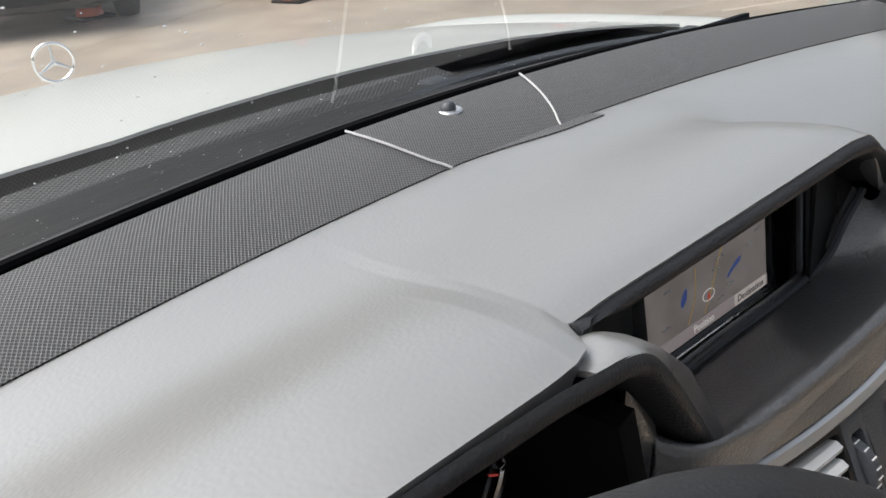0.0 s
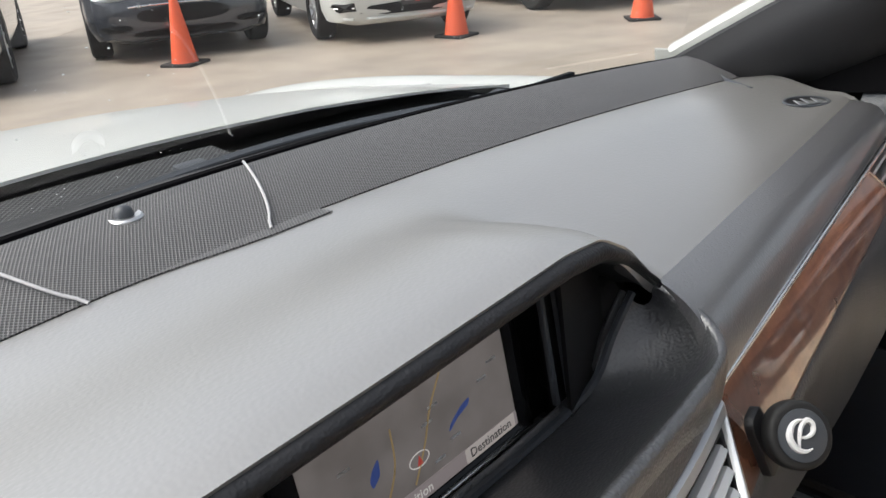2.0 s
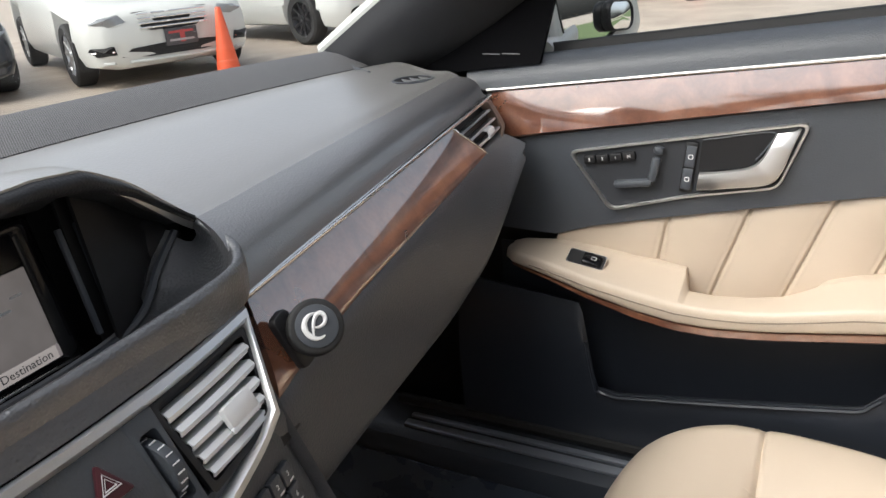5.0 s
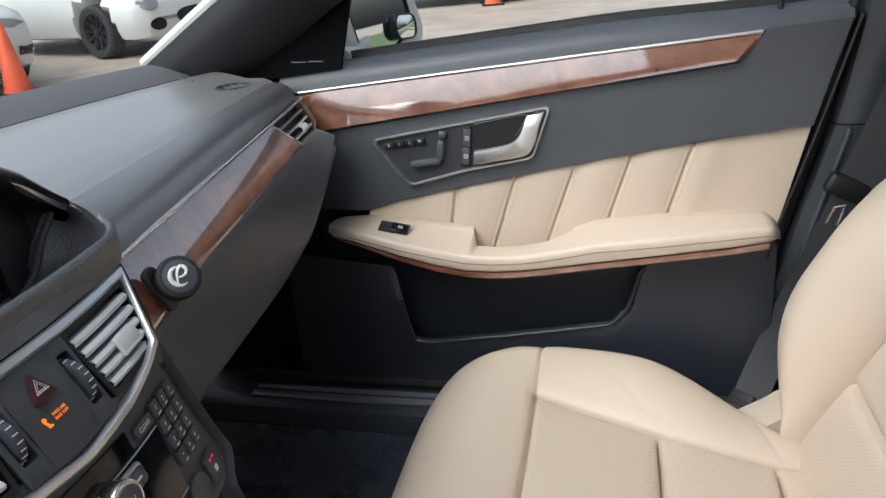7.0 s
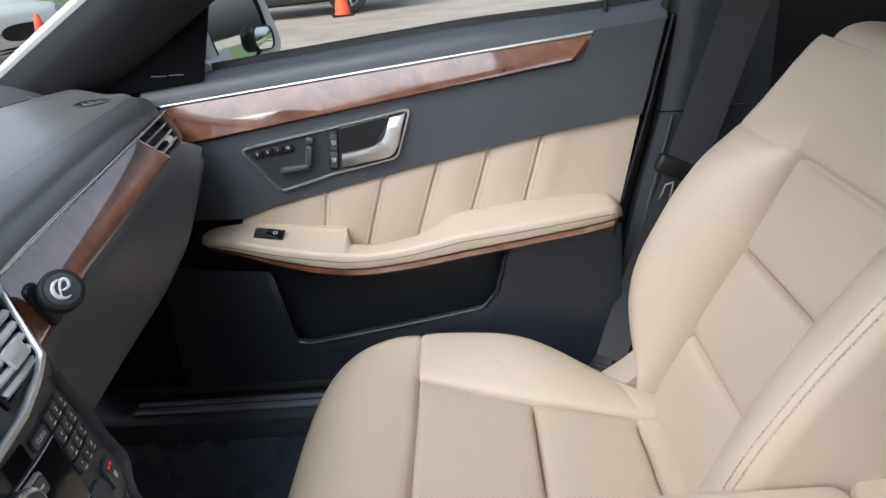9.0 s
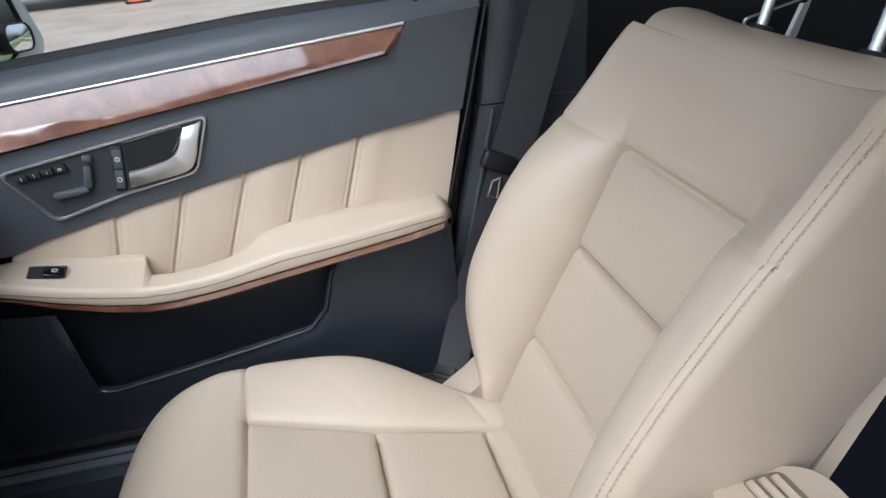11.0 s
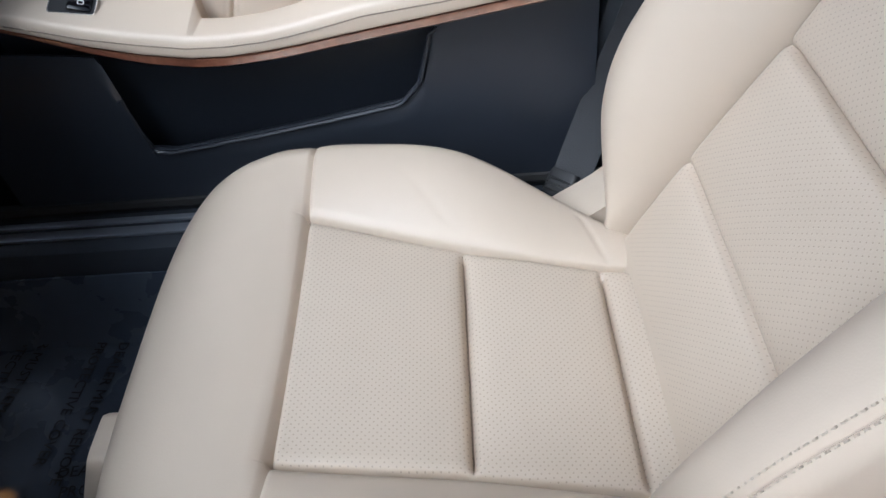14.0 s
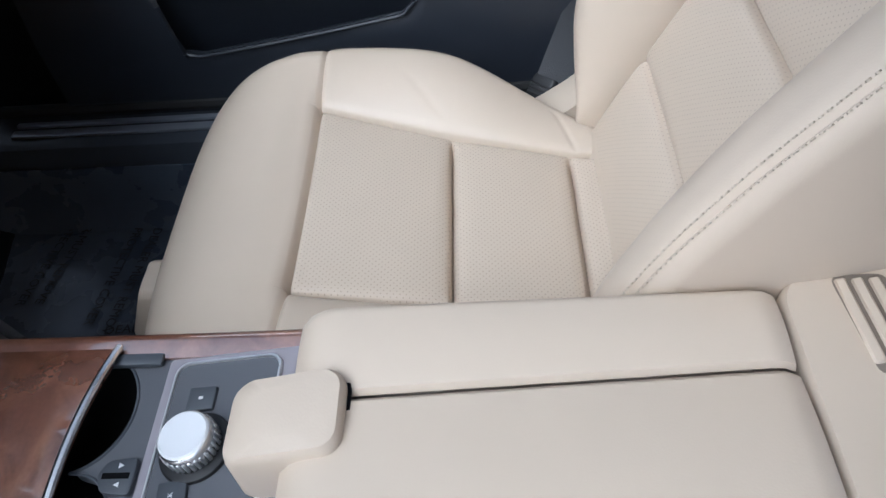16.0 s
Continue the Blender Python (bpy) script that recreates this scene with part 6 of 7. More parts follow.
def back_point(k, f, side):
    """k up along the middle, f from there (0) to the outside (1), side -1 or 1."""
    y, z = BACK[k]
    ya, za = BACK[max(0, k - 2)]
    yb, zb = BACK[min(len(BACK) - 1, k + 2)]
    L = math.hypot(yb - ya, zb - za)
    ny, nz = (zb - za) / L, -(yb - ya) / L
    over = y < -0.706  # past the crest
    zz = 1.07 + (1.07 - z) * 0.4 if over else z
    ins = back_half(zz)
    w = soft(zz, (0.50, 0.555, 0.58, 0.62, 0.66, 0.72, 0.87, 0.95, 1.02, 1.06, 1.10), (0.140, 0.172, 0.205, 0.242, 0.260, 0.267, 0.267, 0.262, 0.246, 0.224, 0.205), 0.022)
    h = soft(zz, (0.50, 0.555, 0.60, 0.65, 0.70, 0.80, 0.86, 0.905, 0.95, 1.02, 1.06), (0.000, 0.018, 0.046, 0.074, 0.085, 0.082, 0.070, 0.046, 0.028, 0.016, 0.006), 0.02)
    if side < 0:
        w = soft(zz, (0.50, 0.56, 0.64, 0.72, 0.87, 0.95, 1.02, 1.06, 1.10), (0.226, 0.236, 0.242, 0.246, 0.252, 0.252, 0.246, 0.228, 0.212), 0.018)
        h = soft(zz, (0.50, 0.56, 0.64, 0.72, 0.80, 0.88, 0.93, 1.00, 1.04, 1.06), (0.060, 0.078, 0.096, 0.100, 0.094, 0.080, 0.067, 0.046, 0.026, 0.010), 0.02)
    r = 0.026 if side < 0 else lerp(zz, (0.56, 0.66, 0.88, 1.0, 1.06), (0.020, 0.040, 0.040, 0.030, 0.024))
    r = min(r, max(0.010, 0.6 * h + 0.008))
    fa, fb = 0.74, 0.87
    top = max(w - r, ins + 0.012)
    w = top + r
    if f <= fa:
        x = ins * f / 0.5 if f <= 0.5 else ins + (top - ins) * (f - 0.5) / (fa - 0.5)
        t = max(0.0, (x - ins) / (top - ins))
        flat = ease(zz, 0.895, 0.960)
        d = (1 - flat) * h * (1 - (1 - t) ** 2.8) + flat * h * (x / top) ** 3
    elif f <= fb:
        a = (f - fa) / (fb - fa) * math.pi / 2
        x, d = top + r * math.sin(a), h - r * (1 - math.cos(a))
    else:
        g = (f - fb) / (1 - fb)
        x, d = w - 0.030 * g * g, h - r - 0.19 * g
    if not over and z < 0.93:
        inside = 1 - ease(z, 0.906, 0.916)
        d += inside * (bead(x - ins, 0.013, 0.007) - 0.013 * groove(x - ins - 0.001, 0.0030))
        if f < 0.5:
            soft_end = 1 - ease(x, ins - 0.018, ins + 0.004)
            for zc in (0.657, 0.787):
                d += soft_end * (bead((z - zc) * 1.106, 0.018, 0.006) - 0.010 * groove((z - zc) * 1.106, 0.0027))
            puff = 1.0
            for zc in (0.545, 0.657, 0.787, 0.912):
                puff *= 1 - math.exp(-((z - zc) / 0.026) ** 2)
            d += 0.005 * puff * (1 - (x / ins) ** 4)
    if not over and f < 0.84:
        deep = x < ins - 0.004
        d += (0.009 if deep else 0.0022) * -groove((z - 0.912) * 1.106, 0.0028 if deep else 0.0016) + bead((z - 0.912) * 1.106, 0.016, 0.005 if deep else 0.0014)
    if side < 0 and zz < 1.045:
        d -= 0.0045 * groove((f - 0.79) * 0.30, 0.0016)
    return (BX + side * x, y + ny * d, z + nz * d)


grid = [[back_point(k, f, -1) for f in reversed(FS)] + [back_point(k, f, 1) for f in FS[1:]] for k in range(len(BACK))]
bk = part("backrest", sheet(grid), BEIGE, seat, "reclined backrest with tall side bolsters", 80)
bk.data.materials.append(PERF_BACK)
for p in bk.data.polygons:
    c = p.center
    if 0.56 < c.z < 0.908 and c.y > -0.70 and abs(c.x - BX) < back_half(c.z) - 0.004:
        p.material_index = 1
part("back_shell", sheet([[(0.37 + 0.215 * u, -0.60 - 0.26 * v + 0.02 * u * u, 0.48 + 0.54 * v) for u in np.linspace(-1, 1, 9)] for v in np.linspace(0, 1, 8)], 0.02), BEIGE_HARD, seat)


def seam_stitches(f, side, lo, hi, owner):
    """A row of stitches that follows the padding at f across the backrest."""
    line = []
    for k in range(lo, hi, 2):
        p = Vector(back_point(k, f, side))
        nrm = (Vector(back_point(k + 3, f, side)) - p).cross(Vector(back_point(k, f + 0.008, side)) - Vector(back_point(k, f - 0.008, side))).normalized()
        if nrm.dot(Vector((-0.4, 1.0, 0.6))) < 0:
            nrm = -nrm
        line.append((p + nrm * 0.0005, nrm))
    part("stitching", stitches([p for p, q in line], lambda a: a - min(line, key=lambda e: (e[0] - a).length)[1] * 0.1, 0.0, 0.0040, 0.0062, 0.0006), THREAD, owner, "row of beige stitches")


for f in (0.777, 0.803):
    seam_stitches(f, -1, 24, 232, bk)
part("seam", tube([back_point(k, 0.790, -1) for k in range(20, 236, 2)], 0.0011, 6), SEAMDARK, bk, "dark seam line")
# dark tubes laid in the grooves stand for the shade there
for side in (-1, 1):
    part("seam", tube([back_point(k, 0.503, side) for k in range(34, 207, 3) if back_point(k, 0.503, side)[2] < 0.906], 0.0013, 6), SEAMDARK, bk, "dark tube for the shade in the seam beside the panel")
edge_line = [Vector(cush_point(k, 0.80, 1)) + Vector((0.0004, 0, 0.0005)) for k in range(118, 262, 2)]
part("stitching", stitches(edge_line, lambda a: (a.x - 0.05, a.y, a.z - 0.05), 0.0026, 0.0040, 0.0062, 0.0006), THREAD, cushion, "double row of beige stitches")
for x in (0.285, 0.455):
    part("headrest_post", tube([(x, -0.780, 1.040), (x, -0.805, 1.13), (x, -0.83, 1.22)], 0.0065, 12), CHROME, seat, "chrome headrest post")
    part("post_collar", disc(0.013, 0.008, pose(x, -0.782, 1.046, 17, 0, 0), 0.003, 20), BLACK, seat, "black plastic collar")
part("headrest", loft([[(0.37 + a, -0.83 + b * 0.5 - 0.03 * k, 1.20 + 0.05 * k) for a, b in rounded(0.25 - 0.02 * abs(k - 2), 0.16, 0.05)] for k in range(5)]), BEIGE, seat)
trim_out = round_poly([(-0.395, 0.515), (-0.455, 0.556), (-0.475, 0.575), (-0.53, 0.56), (-0.55, 0.48), (-0.44, 0.42), (-0.38, 0.42)], 0.012)
part("recliner_trim", loft([[(0.588 + dx, -0.46 + (y + 0.46) * s, 0.51 + (z - 0.51) * s) for y, z in trim_out] for dx, s in ((-0.03, 0.98), (0.0, 1.0), (0.028, 1.0), (0.034, 0.95))]), BEIGE_HARD, seat, "beige plastic side trim")

# seat belt
belt = thing("seat_belt", "black woven seat belt hanging before the door pillar", "seat belt", (0.70, -0.6, 0.55))
WEB = mat("belt_webbing", (0.020, 0.021, 0.024), 0.6, grain=0.5, grain_scale=600, spec=0.4)


def strap(line, half, thick=0.0016):
    """A flat woven strap along a line, its width along half."""
    return sheet([[Vector(p) + Vector(half) * a for a in (-1, -0.9, -0.33, 0.33, 0.9, 1)] for p in spline(line, 24)], thick)


part("webbing", strap([(0.688, -0.672, 1.22), (0.700, -0.636, 1.085), (0.704, -0.606, 0.985), (0.706, -0.572, 0.872), (0.706, -0.558, 0.835)], (0.010, 0.0285, 0.003)), WEB, belt, "dark woven webbing")
part("tongue_sleeve", box((0.018, 0.070, 0.030), pose(0.708, -0.552, 0.838, 24, 0, 0), 0.007, 3), BLACK, belt, "black plastic tongue holder")
part("tongue", tube([(0.697, -0.545, 0.820), (0.697, -0.531, 0.817), (0.697, -0.524, 0.794), (0.697, -0.537, 0.790), (0.697, -0.545, 0.820)], 0.0022, 8), CHROME, belt, "chrome belt tongue")
part("lower_webbing", strap([(0.712, -0.555, 0.825), (0.712, -0.520, 0.720), (0.700, -0.480, 0.610), (0.668, -0.448, 0.540), (0.640, -0.432, 0.512)], (0.008, 0.022, 0.004)), WEB, belt, "dark woven webbing")
part("anchor_sleeve", loft([[Vector((0.633, -0.420, 0.520)) + Vector((0.55, -0.45, 0.70)).normalized() * d + Vector((0.72, 0.70, -0.1)) * a + Vector((-0.45, 0.5, 0.70)).normalized() * b for a, b in rounded(0.042 * k, 0.016 * k, 0.007 * k)] for d, k in ((-0.030, 0.75), (-0.026, 0.95), (-0.004, 1.0), (0.022, 1.0), (0.027, 0.90))]), BLACK, belt, "ribbed black anchor sleeve")
for d in (-0.014, -0.007, 0.0, 0.007, 0.014):
    part("sleeve_rib", tube([Vector((0.633, -0.420, 0.520)) + Vector((0.55, -0.45, 0.70)).normalized() * d + Vector((0.72, 0.70, -0.1)) * a + Vector((-0.45, 0.5, 0.70)).normalized() * 0.0085 for a in np.linspace(-0.018, 0.018, 6)], 0.0016, 6), RUBBER, belt)

# door pillar: an upper and a lower trim with a joint between them, and the door's seal
PIL_Y = ((0.42, 0.52, 0.64, 0.75, 0.92, 1.09, 1.40), (-0.395, -0.432, -0.468, -0.492, -0.530, -0.553, -0.66))
bp = thing("pillar_trim", "charcoal plastic trim on the pillar behind the door", "pillar trim", (0.74, -0.55, 0.42), kind="structure")


def pillar_rows(z0, z1, n, proud):
    rows = []
    for z in np.linspace(z0, z1, n):
        y0 = lerp(z, *PIL_Y)
        lean = 0.10 * max(0, z - 1.05)
        rows.append([(0.742 + dx - proud - lean, y0 + dy, z) for dx, dy in spline([(0.045, 0.004), (0.006, 0.000), (0.001, -0.006), (0.000, -0.030), (0.008, -0.060), (0.012, -0.12), (0.012, -0.17), (0.045, -0.24)], 26)])
    return rows


part("upper_trim", sheet(pillar_rows(0.922, 1.42, 20, 0.003), 0.008), PLASTIC, bp, "charcoal upper pillar trim")
part("lower_trim", sheet(pillar_rows(0.42, 0.919, 20, 0.0), 0.008), PLASTIC, bp, "charcoal lower pillar trim")
part("pillar_ridge", tube([(0.740, lerp(z, *PIL_Y) - 0.020, z) for z in np.linspace(0.50, 0.915, 20)], 0.004, 8), PLASTIC, bp)
part("door_seal", tube([(0.752, lerp(z, *PIL_Y) + 0.016, z) for z in np.linspace(0.47, 1.30, 26)], 0.008, 8), RUBBER, bp, "black rubber door seal")
rd = thing("rear_door", "dark rear door panel with a chrome handle behind the seat", "rear door", (0.745, -1.2, 0.35), kind="structure")
part("panel", sheet([[(0.748 - 0.10 * max(0, z - 1.05), y, z) for y in np.linspace(-0.70, -1.95, 8)] for z in (0.35, 0.6, 0.85, 1.05, 1.42)], 0.03), BLACK, rd)
RH = basis((0.730, -1.00, 0.985), (0, -1, 0), (0, 0, 1))
part("handle_rim", ring_plate(round_poly([(-0.050, -0.035), (0.035, -0.022), (0.058, 0.045), (-0.060, 0.020)], 0.010), round_poly([(-0.046, -0.031), (0.032, -0.018), (0.053, 0.041), (-0.055, 0.017)], 0.009), 0.004, RH), SATIN, rd, "satin chrome rim")
part("handle", sheet([[tuple(RH @ Vector((x + dx, y, z))) for dx, z in ((0, 0.004), (0.003, 0.010), (0.012, 0.010), (0.016, 0.004))] for x, y in spline([(0.012, -0.020), (0.022, 0.004), (0.034, 0.034)], 10)], 0.003), SATIN, rd, "chrome pull handle")


# ---- floor, sill, tunnel ----
solo("floor", sheet([[(x, y, 0.30 + 0.28 * ease(y, 0.42, 0.85)) for x in np.linspace(-0.78, 0.78, 12)] for y in np.linspace(-2.0, 0.9, 24)], -0.01), CARPET, "black carpeted car floor", kind="structure")
solo("firewall", sheet([[(x, 0.62 + 0.05 * v, 0.45 + 0.55 * v) for x in np.linspace(-0.76, 0.76, 8)] for v in np.linspace(0, 1, 5)], 0.01), CARPET, "dark carpeted bulkhead under the dash", kind="structure")
SILLB = mat("charcoal_sill_plastic", (0.045, 0.052, 0.064), 0.35, grain=0.2, grain_scale=1200)
SILLMETAL = mat("dull_sill_metal", (0.36, 0.39, 0.44), 0.3, metal=0.6)
sill = thing("door_sill", "black plastic door sill with a dull metal strip", "door sill", (0.70, 0, 0.40), kind="structure")
part("sill_body", sheet([spline([(0.625, y, 0.32), (0.640, y, 0.44), (0.658, y, 0.462), (0.70, y, 0.466), (0.74, y, 0.467)], 12) for y in np.linspace(0.50, -0.62, 20)], 0.01), SILLB, sill)
part("sill_strip", join(box((0.016, 0.72, 0.006), pose(0.672, 0.03, 0.4675), 0.002), box((0.010, 0.72, 0.006), pose(0.694, 0.03, 0.4675), 0.002)), SILLMETAL, sill, "dull ribbed metal strip")
part("door_seal", tube([(0.712, y, 0.482) for y in np.linspace(0.42, -0.42, 12)], 0.010, 8), RUBBER, sill, "black rubber door seal")

COVER = mat("blue_black_film", (0.080, 0.098, 0.128), 0.27, spec=0.5, grain=0.5, grain_scale=18, voronoi=False, var=0.2)
fm = thing("floor_cover", "dark protective film printed with lettering on the footwell floor", "floor cover", (0.4, 0.25, 0.315))
rows = []
for k in range(31):
    y = -0.02 + 0.60 * k / 30
    rows.append([(x, y, 0.316 + 0.28 * ease(y, 0.42, 0.85) + 0.004 * noise.noise((x * 9, y * 9, 0))) for x in np.linspace(0.205, 0.60, 24)] + [(x, y, z + 0.28 * ease(y, 0.42, 0.85) * 0.5 + 0.004 * noise.noise((y * 14, z * 9, 3))) for x, z in ((0.612, 0.330), (0.622, 0.360), (0.628, 0.395), (0.633, 0.428))])
part("film", sheet(rows, -0.003), COVER, fm)
INK = mat("black_ink", (0.018, 0.020, 0.025), 0.5)
for txt, x, y, rot in (("DEALER MUST REMOVE", 0.490, 0.205, 173), ("PROTECTIVE COVER", 0.505, 0.237, 173), ("DEALER MUST REMOVE", 0.560, 0.320, 170), ("PROTECTIVE COVER", 0.545, 0.352, 170), ("DEALER MUST REMOVE", 0.405, 0.110, -86), ("PROTECTIVE COVER", 0.378, 0.112, -86)):
    words(txt, 0.021, pose(x, y, 0.3225, 0, 0, rot), INK, fm, "black printed lettering")
spot = bpy.data.lights.new("footwell_spot", "SPOT")
spot.energy, spot.color, spot.spot_size, spot.spot_blend, spot.shadow_soft_size = 7.0, (1.0, 0.38, 0.08), radians(8), 0.9, 0.004
new("footwell_spot", spot).matrix_world = look((0.35, 0.40, 0.620), (0.362, 0.280, 0.32))
fl = thing("footwell_lamp", "small amber footwell lamp under the dash", "lamp", (0.36, 0.40, 0.62))
part("lens", box((0.03, 0.018, 0.008), pose(0.35, 0.40, 0.630), 0.002), glow("warm_lens", (1.0, 0.45, 0.10), 6.0), fl, "lit amber lens")
part("housing", box((0.045, 0.03, 0.012), pose(0.35, 0.40, 0.640), 0.003), BLACK, fl)

con = thing("centre_console", "centre console with burl top, cup holders and control panel", "centre console", (0.04, -0.1, 0.5))
KX = 0.040


def deck(y):
    """The height of the console's top."""
    return lerp(y, (-0.60, -0.20, -0.10, 0.0, 0.08, 0.13), (0.738, 0.732, 0.730, 0.729, 0.729, 0.730))


def con_w(y):
    return lerp(y, (-0.6, -0.2, 0.13), (0.078, 0.074, 0.078))


for s in (-1, 1):
    rows = []
    for y in np.linspace(0.16, -0.215, 40):
        w = con_w(y)
        rows.append(spline([(KX + s * (w - 0.018), y, deck(y) + 0.001), (KX + s * w, y, deck(y) + 0.003), (KX + s * (w + 0.008), y, deck(y) - 0.008), (KX + s * (w + 0.012), y, deck(y) - 0.022)], 10))
    part("burl_rail", sheet(rows, 0.004), WOOD, con, "burl walnut side rail")
    part("side_wall", sheet([[(KX + s * (con_w(y) + 0.010 + 0.01 * v), y, deck(y) - 0.020 - (deck(y) - 0.32) * v) for v in np.linspace(0, 1, 8)] for y in np.linspace(0.30, -0.215, 30)], 0.006), LOWER, con)
cup = []
for y in np.linspace(0.16, -0.012, 24):
    cup.append([(KX + con_w(y) * 0.86 * a, y, deck(y) + 0.004 + 0.010 * (1 - a * a)) for a in np.linspace(-1, 1, 18)])
lid1 = part("burl_cover", sheet(cup, 0.008), WOOD, con, "domed burl walnut cover")
part("cover_edge", tube([(KX + con_w(-0.02) * 0.86 * a, -0.052 - 0.006 * a, deck(-0.03) + 0.006 + 0.010 * (1 - a * a)) for a in np.linspace(-1, 1, 18)], 0.003, 8), CHROME, lid1, "bright chrome edge")
cov2 = []
for u in np.linspace(0, 1, 12):
    cov2.append([(KX + con_w(-0.02) * 0.86 * a, -0.010 + (-0.041 - 0.006 * a) * u, deck(-0.01) + 0.004 + 0.010 * (1 - a * a)) for a in np.linspace(-1, 1, 18)])
part("burl_cover_edge", sheet(cov2, 0.006), WOOD, con)
part("cup_tray", sheet([[(KX + 0.070 * a, y, deck(y) - 0.030 - 0.03 * (1 - a * a)) for a in np.linspace(-1, 1, 10)] for y in np.linspace(0.02, -0.105, 10)], 0.004), BLACK, con, "black cup holder well")


DPANEL = mat("dark_grey_panel", (0.095, 0.099, 0.110), 0.45, var=0.06, grain=0.12)


def cup_edge(x):
    """The scalloped edge that two round wells cut into the plate beside the control panel."""
    if x > 0.012:
        return -0.040 - 0.041 * math.sqrt(max(0.0, 1 - ((x - 0.058) / 0.047) ** 2))
    return -0.050 - 0.034 * math.sqrt(max(0.0, 1 - ((x + 0.022) / 0.0345) ** 2))


part("cup_plate", sheet([[(x, cup_edge(x) + (-0.104 - cup_edge(x)) * v, deck(-0.09) - 0.002 - 0.001 * v) for v in np.linspace(0, 1, 5)] for x in np.linspace(-0.028, 0.102, 90)], 0.012), DPANEL, con, "dark grey plate cut by the round cup wells")
part("cup_edge", tube([(x, cup_edge(x) + 0.0005, deck(-0.09) - 0.002) for x in np.linspace(-0.026, 0.100, 90)], 0.0012, 6), PLASTIC, con, "rounded edge of the wells")
clip = part("cup_clip", plate(round_poly([(-0.013, -0.012), (0.013, -0.012), (0.011, 0.008), (0.0, 0.013), (-0.011, 0.008)], 0.004), 0.003, pose(0.008, -0.083, deck(-0.08) - 0.001), 0.001), PLASTIC, con, "dark cup holder clip")
part("clip_slot", box((0.004, 0.018, 0.0006), pose(0.008, -0.083, deck(-0.08) + 0.0022)), MATTE, clip, "dark slot")
for dx in (-0.006, 0.007):
    part("clip_mark", plate([(-0.0018, -0.0016), (0.0018, -0.0016), (0, 0.0018)], 0.0004, pose(0.008 + dx, -0.085, deck(-0.08) + 0.0020, 0, 0, 0 if dx < 0 else 180)), PRINT, clip, "small pale triangle")
part("slide_rail", box((0.010, 0.060, 0.006), pose(0.096, -0.062, deck(-0.06) + 0.001), 0.002), PLASTIC, con, "dark slide rail")
GREYP = mat("grey_panel", (0.32, 0.30, 0.325), 0.4, var=0.05, grain=0.1)
CM = basis((KX - 0.004, -0.146, deck(-0.15) + 0.002), (0, -1, 0.13), (1, 0, 0))
part("control_surround", box((0.107, 0.126, 0.012), CM @ pose(0.002, 0, -0.004), 0.004), GREYP, con, "lilac-grey surround")
part("panel_trim", ring_plate(rounded(0.080, 0.112, 0.010, cx=-0.002), rounded(0.0755, 0.1075, 0.009, cx=-0.002), 0.004, CM @ pose(0, 0, 0.001)), SATIN, con, "thin chrome outline")
part("panel_face", plate(rounded(0.076, 0.108, 0.009, cx=-0.002), 0.003, CM @ pose(0, 0, 0.0005)), DPANEL, con)
kn = part("rotary_knob", disc(0.0185, 0.017, CM @ pose(-0.012, -0.012, 0.0145), 0.003, 48, 3), CHROME, con, "ribbed chrome rotary knob")
part("knob_top", loft([[tuple(CM @ pose(-0.012, -0.012, 0) @ Vector((r * math.cos(a * math.pi / 20), r * math.sin(a * math.pi / 20), z))) for a in range(40)] for r, z in ((0.0172, 0.0228), (0.0158, 0.0242), (0.010, 0.0239), (0.001, 0.0236))]), SLAT, kn, "brushed silver top")
for a in range(0, 360, 12):
    part("knurl", box((0.0018, 0.0024, 0.010), CM @ pose(-0.012, -0.012, 0.013) @ pose(0, 0, 0, 0, 0, a) @ pose(0.0185, 0, 0), 0.0006, 1), SILVER, kn)
part("knob_base", disc(0.025, 0.006, CM @ pose(-0.012, -0.012, 0.004), 0.002, 40), BLACK, con)
k1 = part("panel_key", box((0.020, 0.018, 0.005), CM @ pose(-0.016, 0.024, 0.004), 0.0015), PLASTIC, con)
part("key_mark", box((0.0030, 0.0020, 0.0004), CM @ pose(-0.016, 0.024, 0.0068)), PRINT, k1)
k2 = part("panel_key", box((0.020, 0.028, 0.005), CM @ pose(-0.020, -0.048, 0.004, 0, 0, 6), 0.0015), PLASTIC, con)
words("BACK", 0.0046, CM @ pose(-0.020, -0.048, 0.0066, 0, 0, 96), PRINT, k2)

# armrest box with its two lids
ab = thing("console_armrest", "beige leather console armrest with two lids and a latch", "armrest", (0.03, -0.38, 0.60))


def lid(x0, x1, y0, y1, crown, sx):
    rows = []
    for v in np.linspace(0, 1, 40):
        y = y0 + (y1 - y0) * v
        row = []
        for u in np.linspace(0, 1, 30):
            x = x0 + (x1 - x0) * u - 0.0125 * (1 - v) * (1 - u if sx > 0 else u)
            outer = 1 - u if sx < 0 else u
            rise = 0.794 + 0.004 * math.sin(u * math.pi) - 0.030 * max(0, (outer - 0.78) / 0.22) ** 2.4
            endv = min(v, 1 - v) / 0.045
            edge = min(1, endv)
            inner = min(1, (u if sx > 0 else 1 - u) / 0.03)
            z = rise - 0.006 * (1 - edge) ** 2 - 0.004 * (1 - inner) ** 2 - 0.012 * max(0, (0.10 - v) / 0.10) ** 2
            row.append((x, y, z))
        rows.append(row)
    return sheet(rows, 0.03)


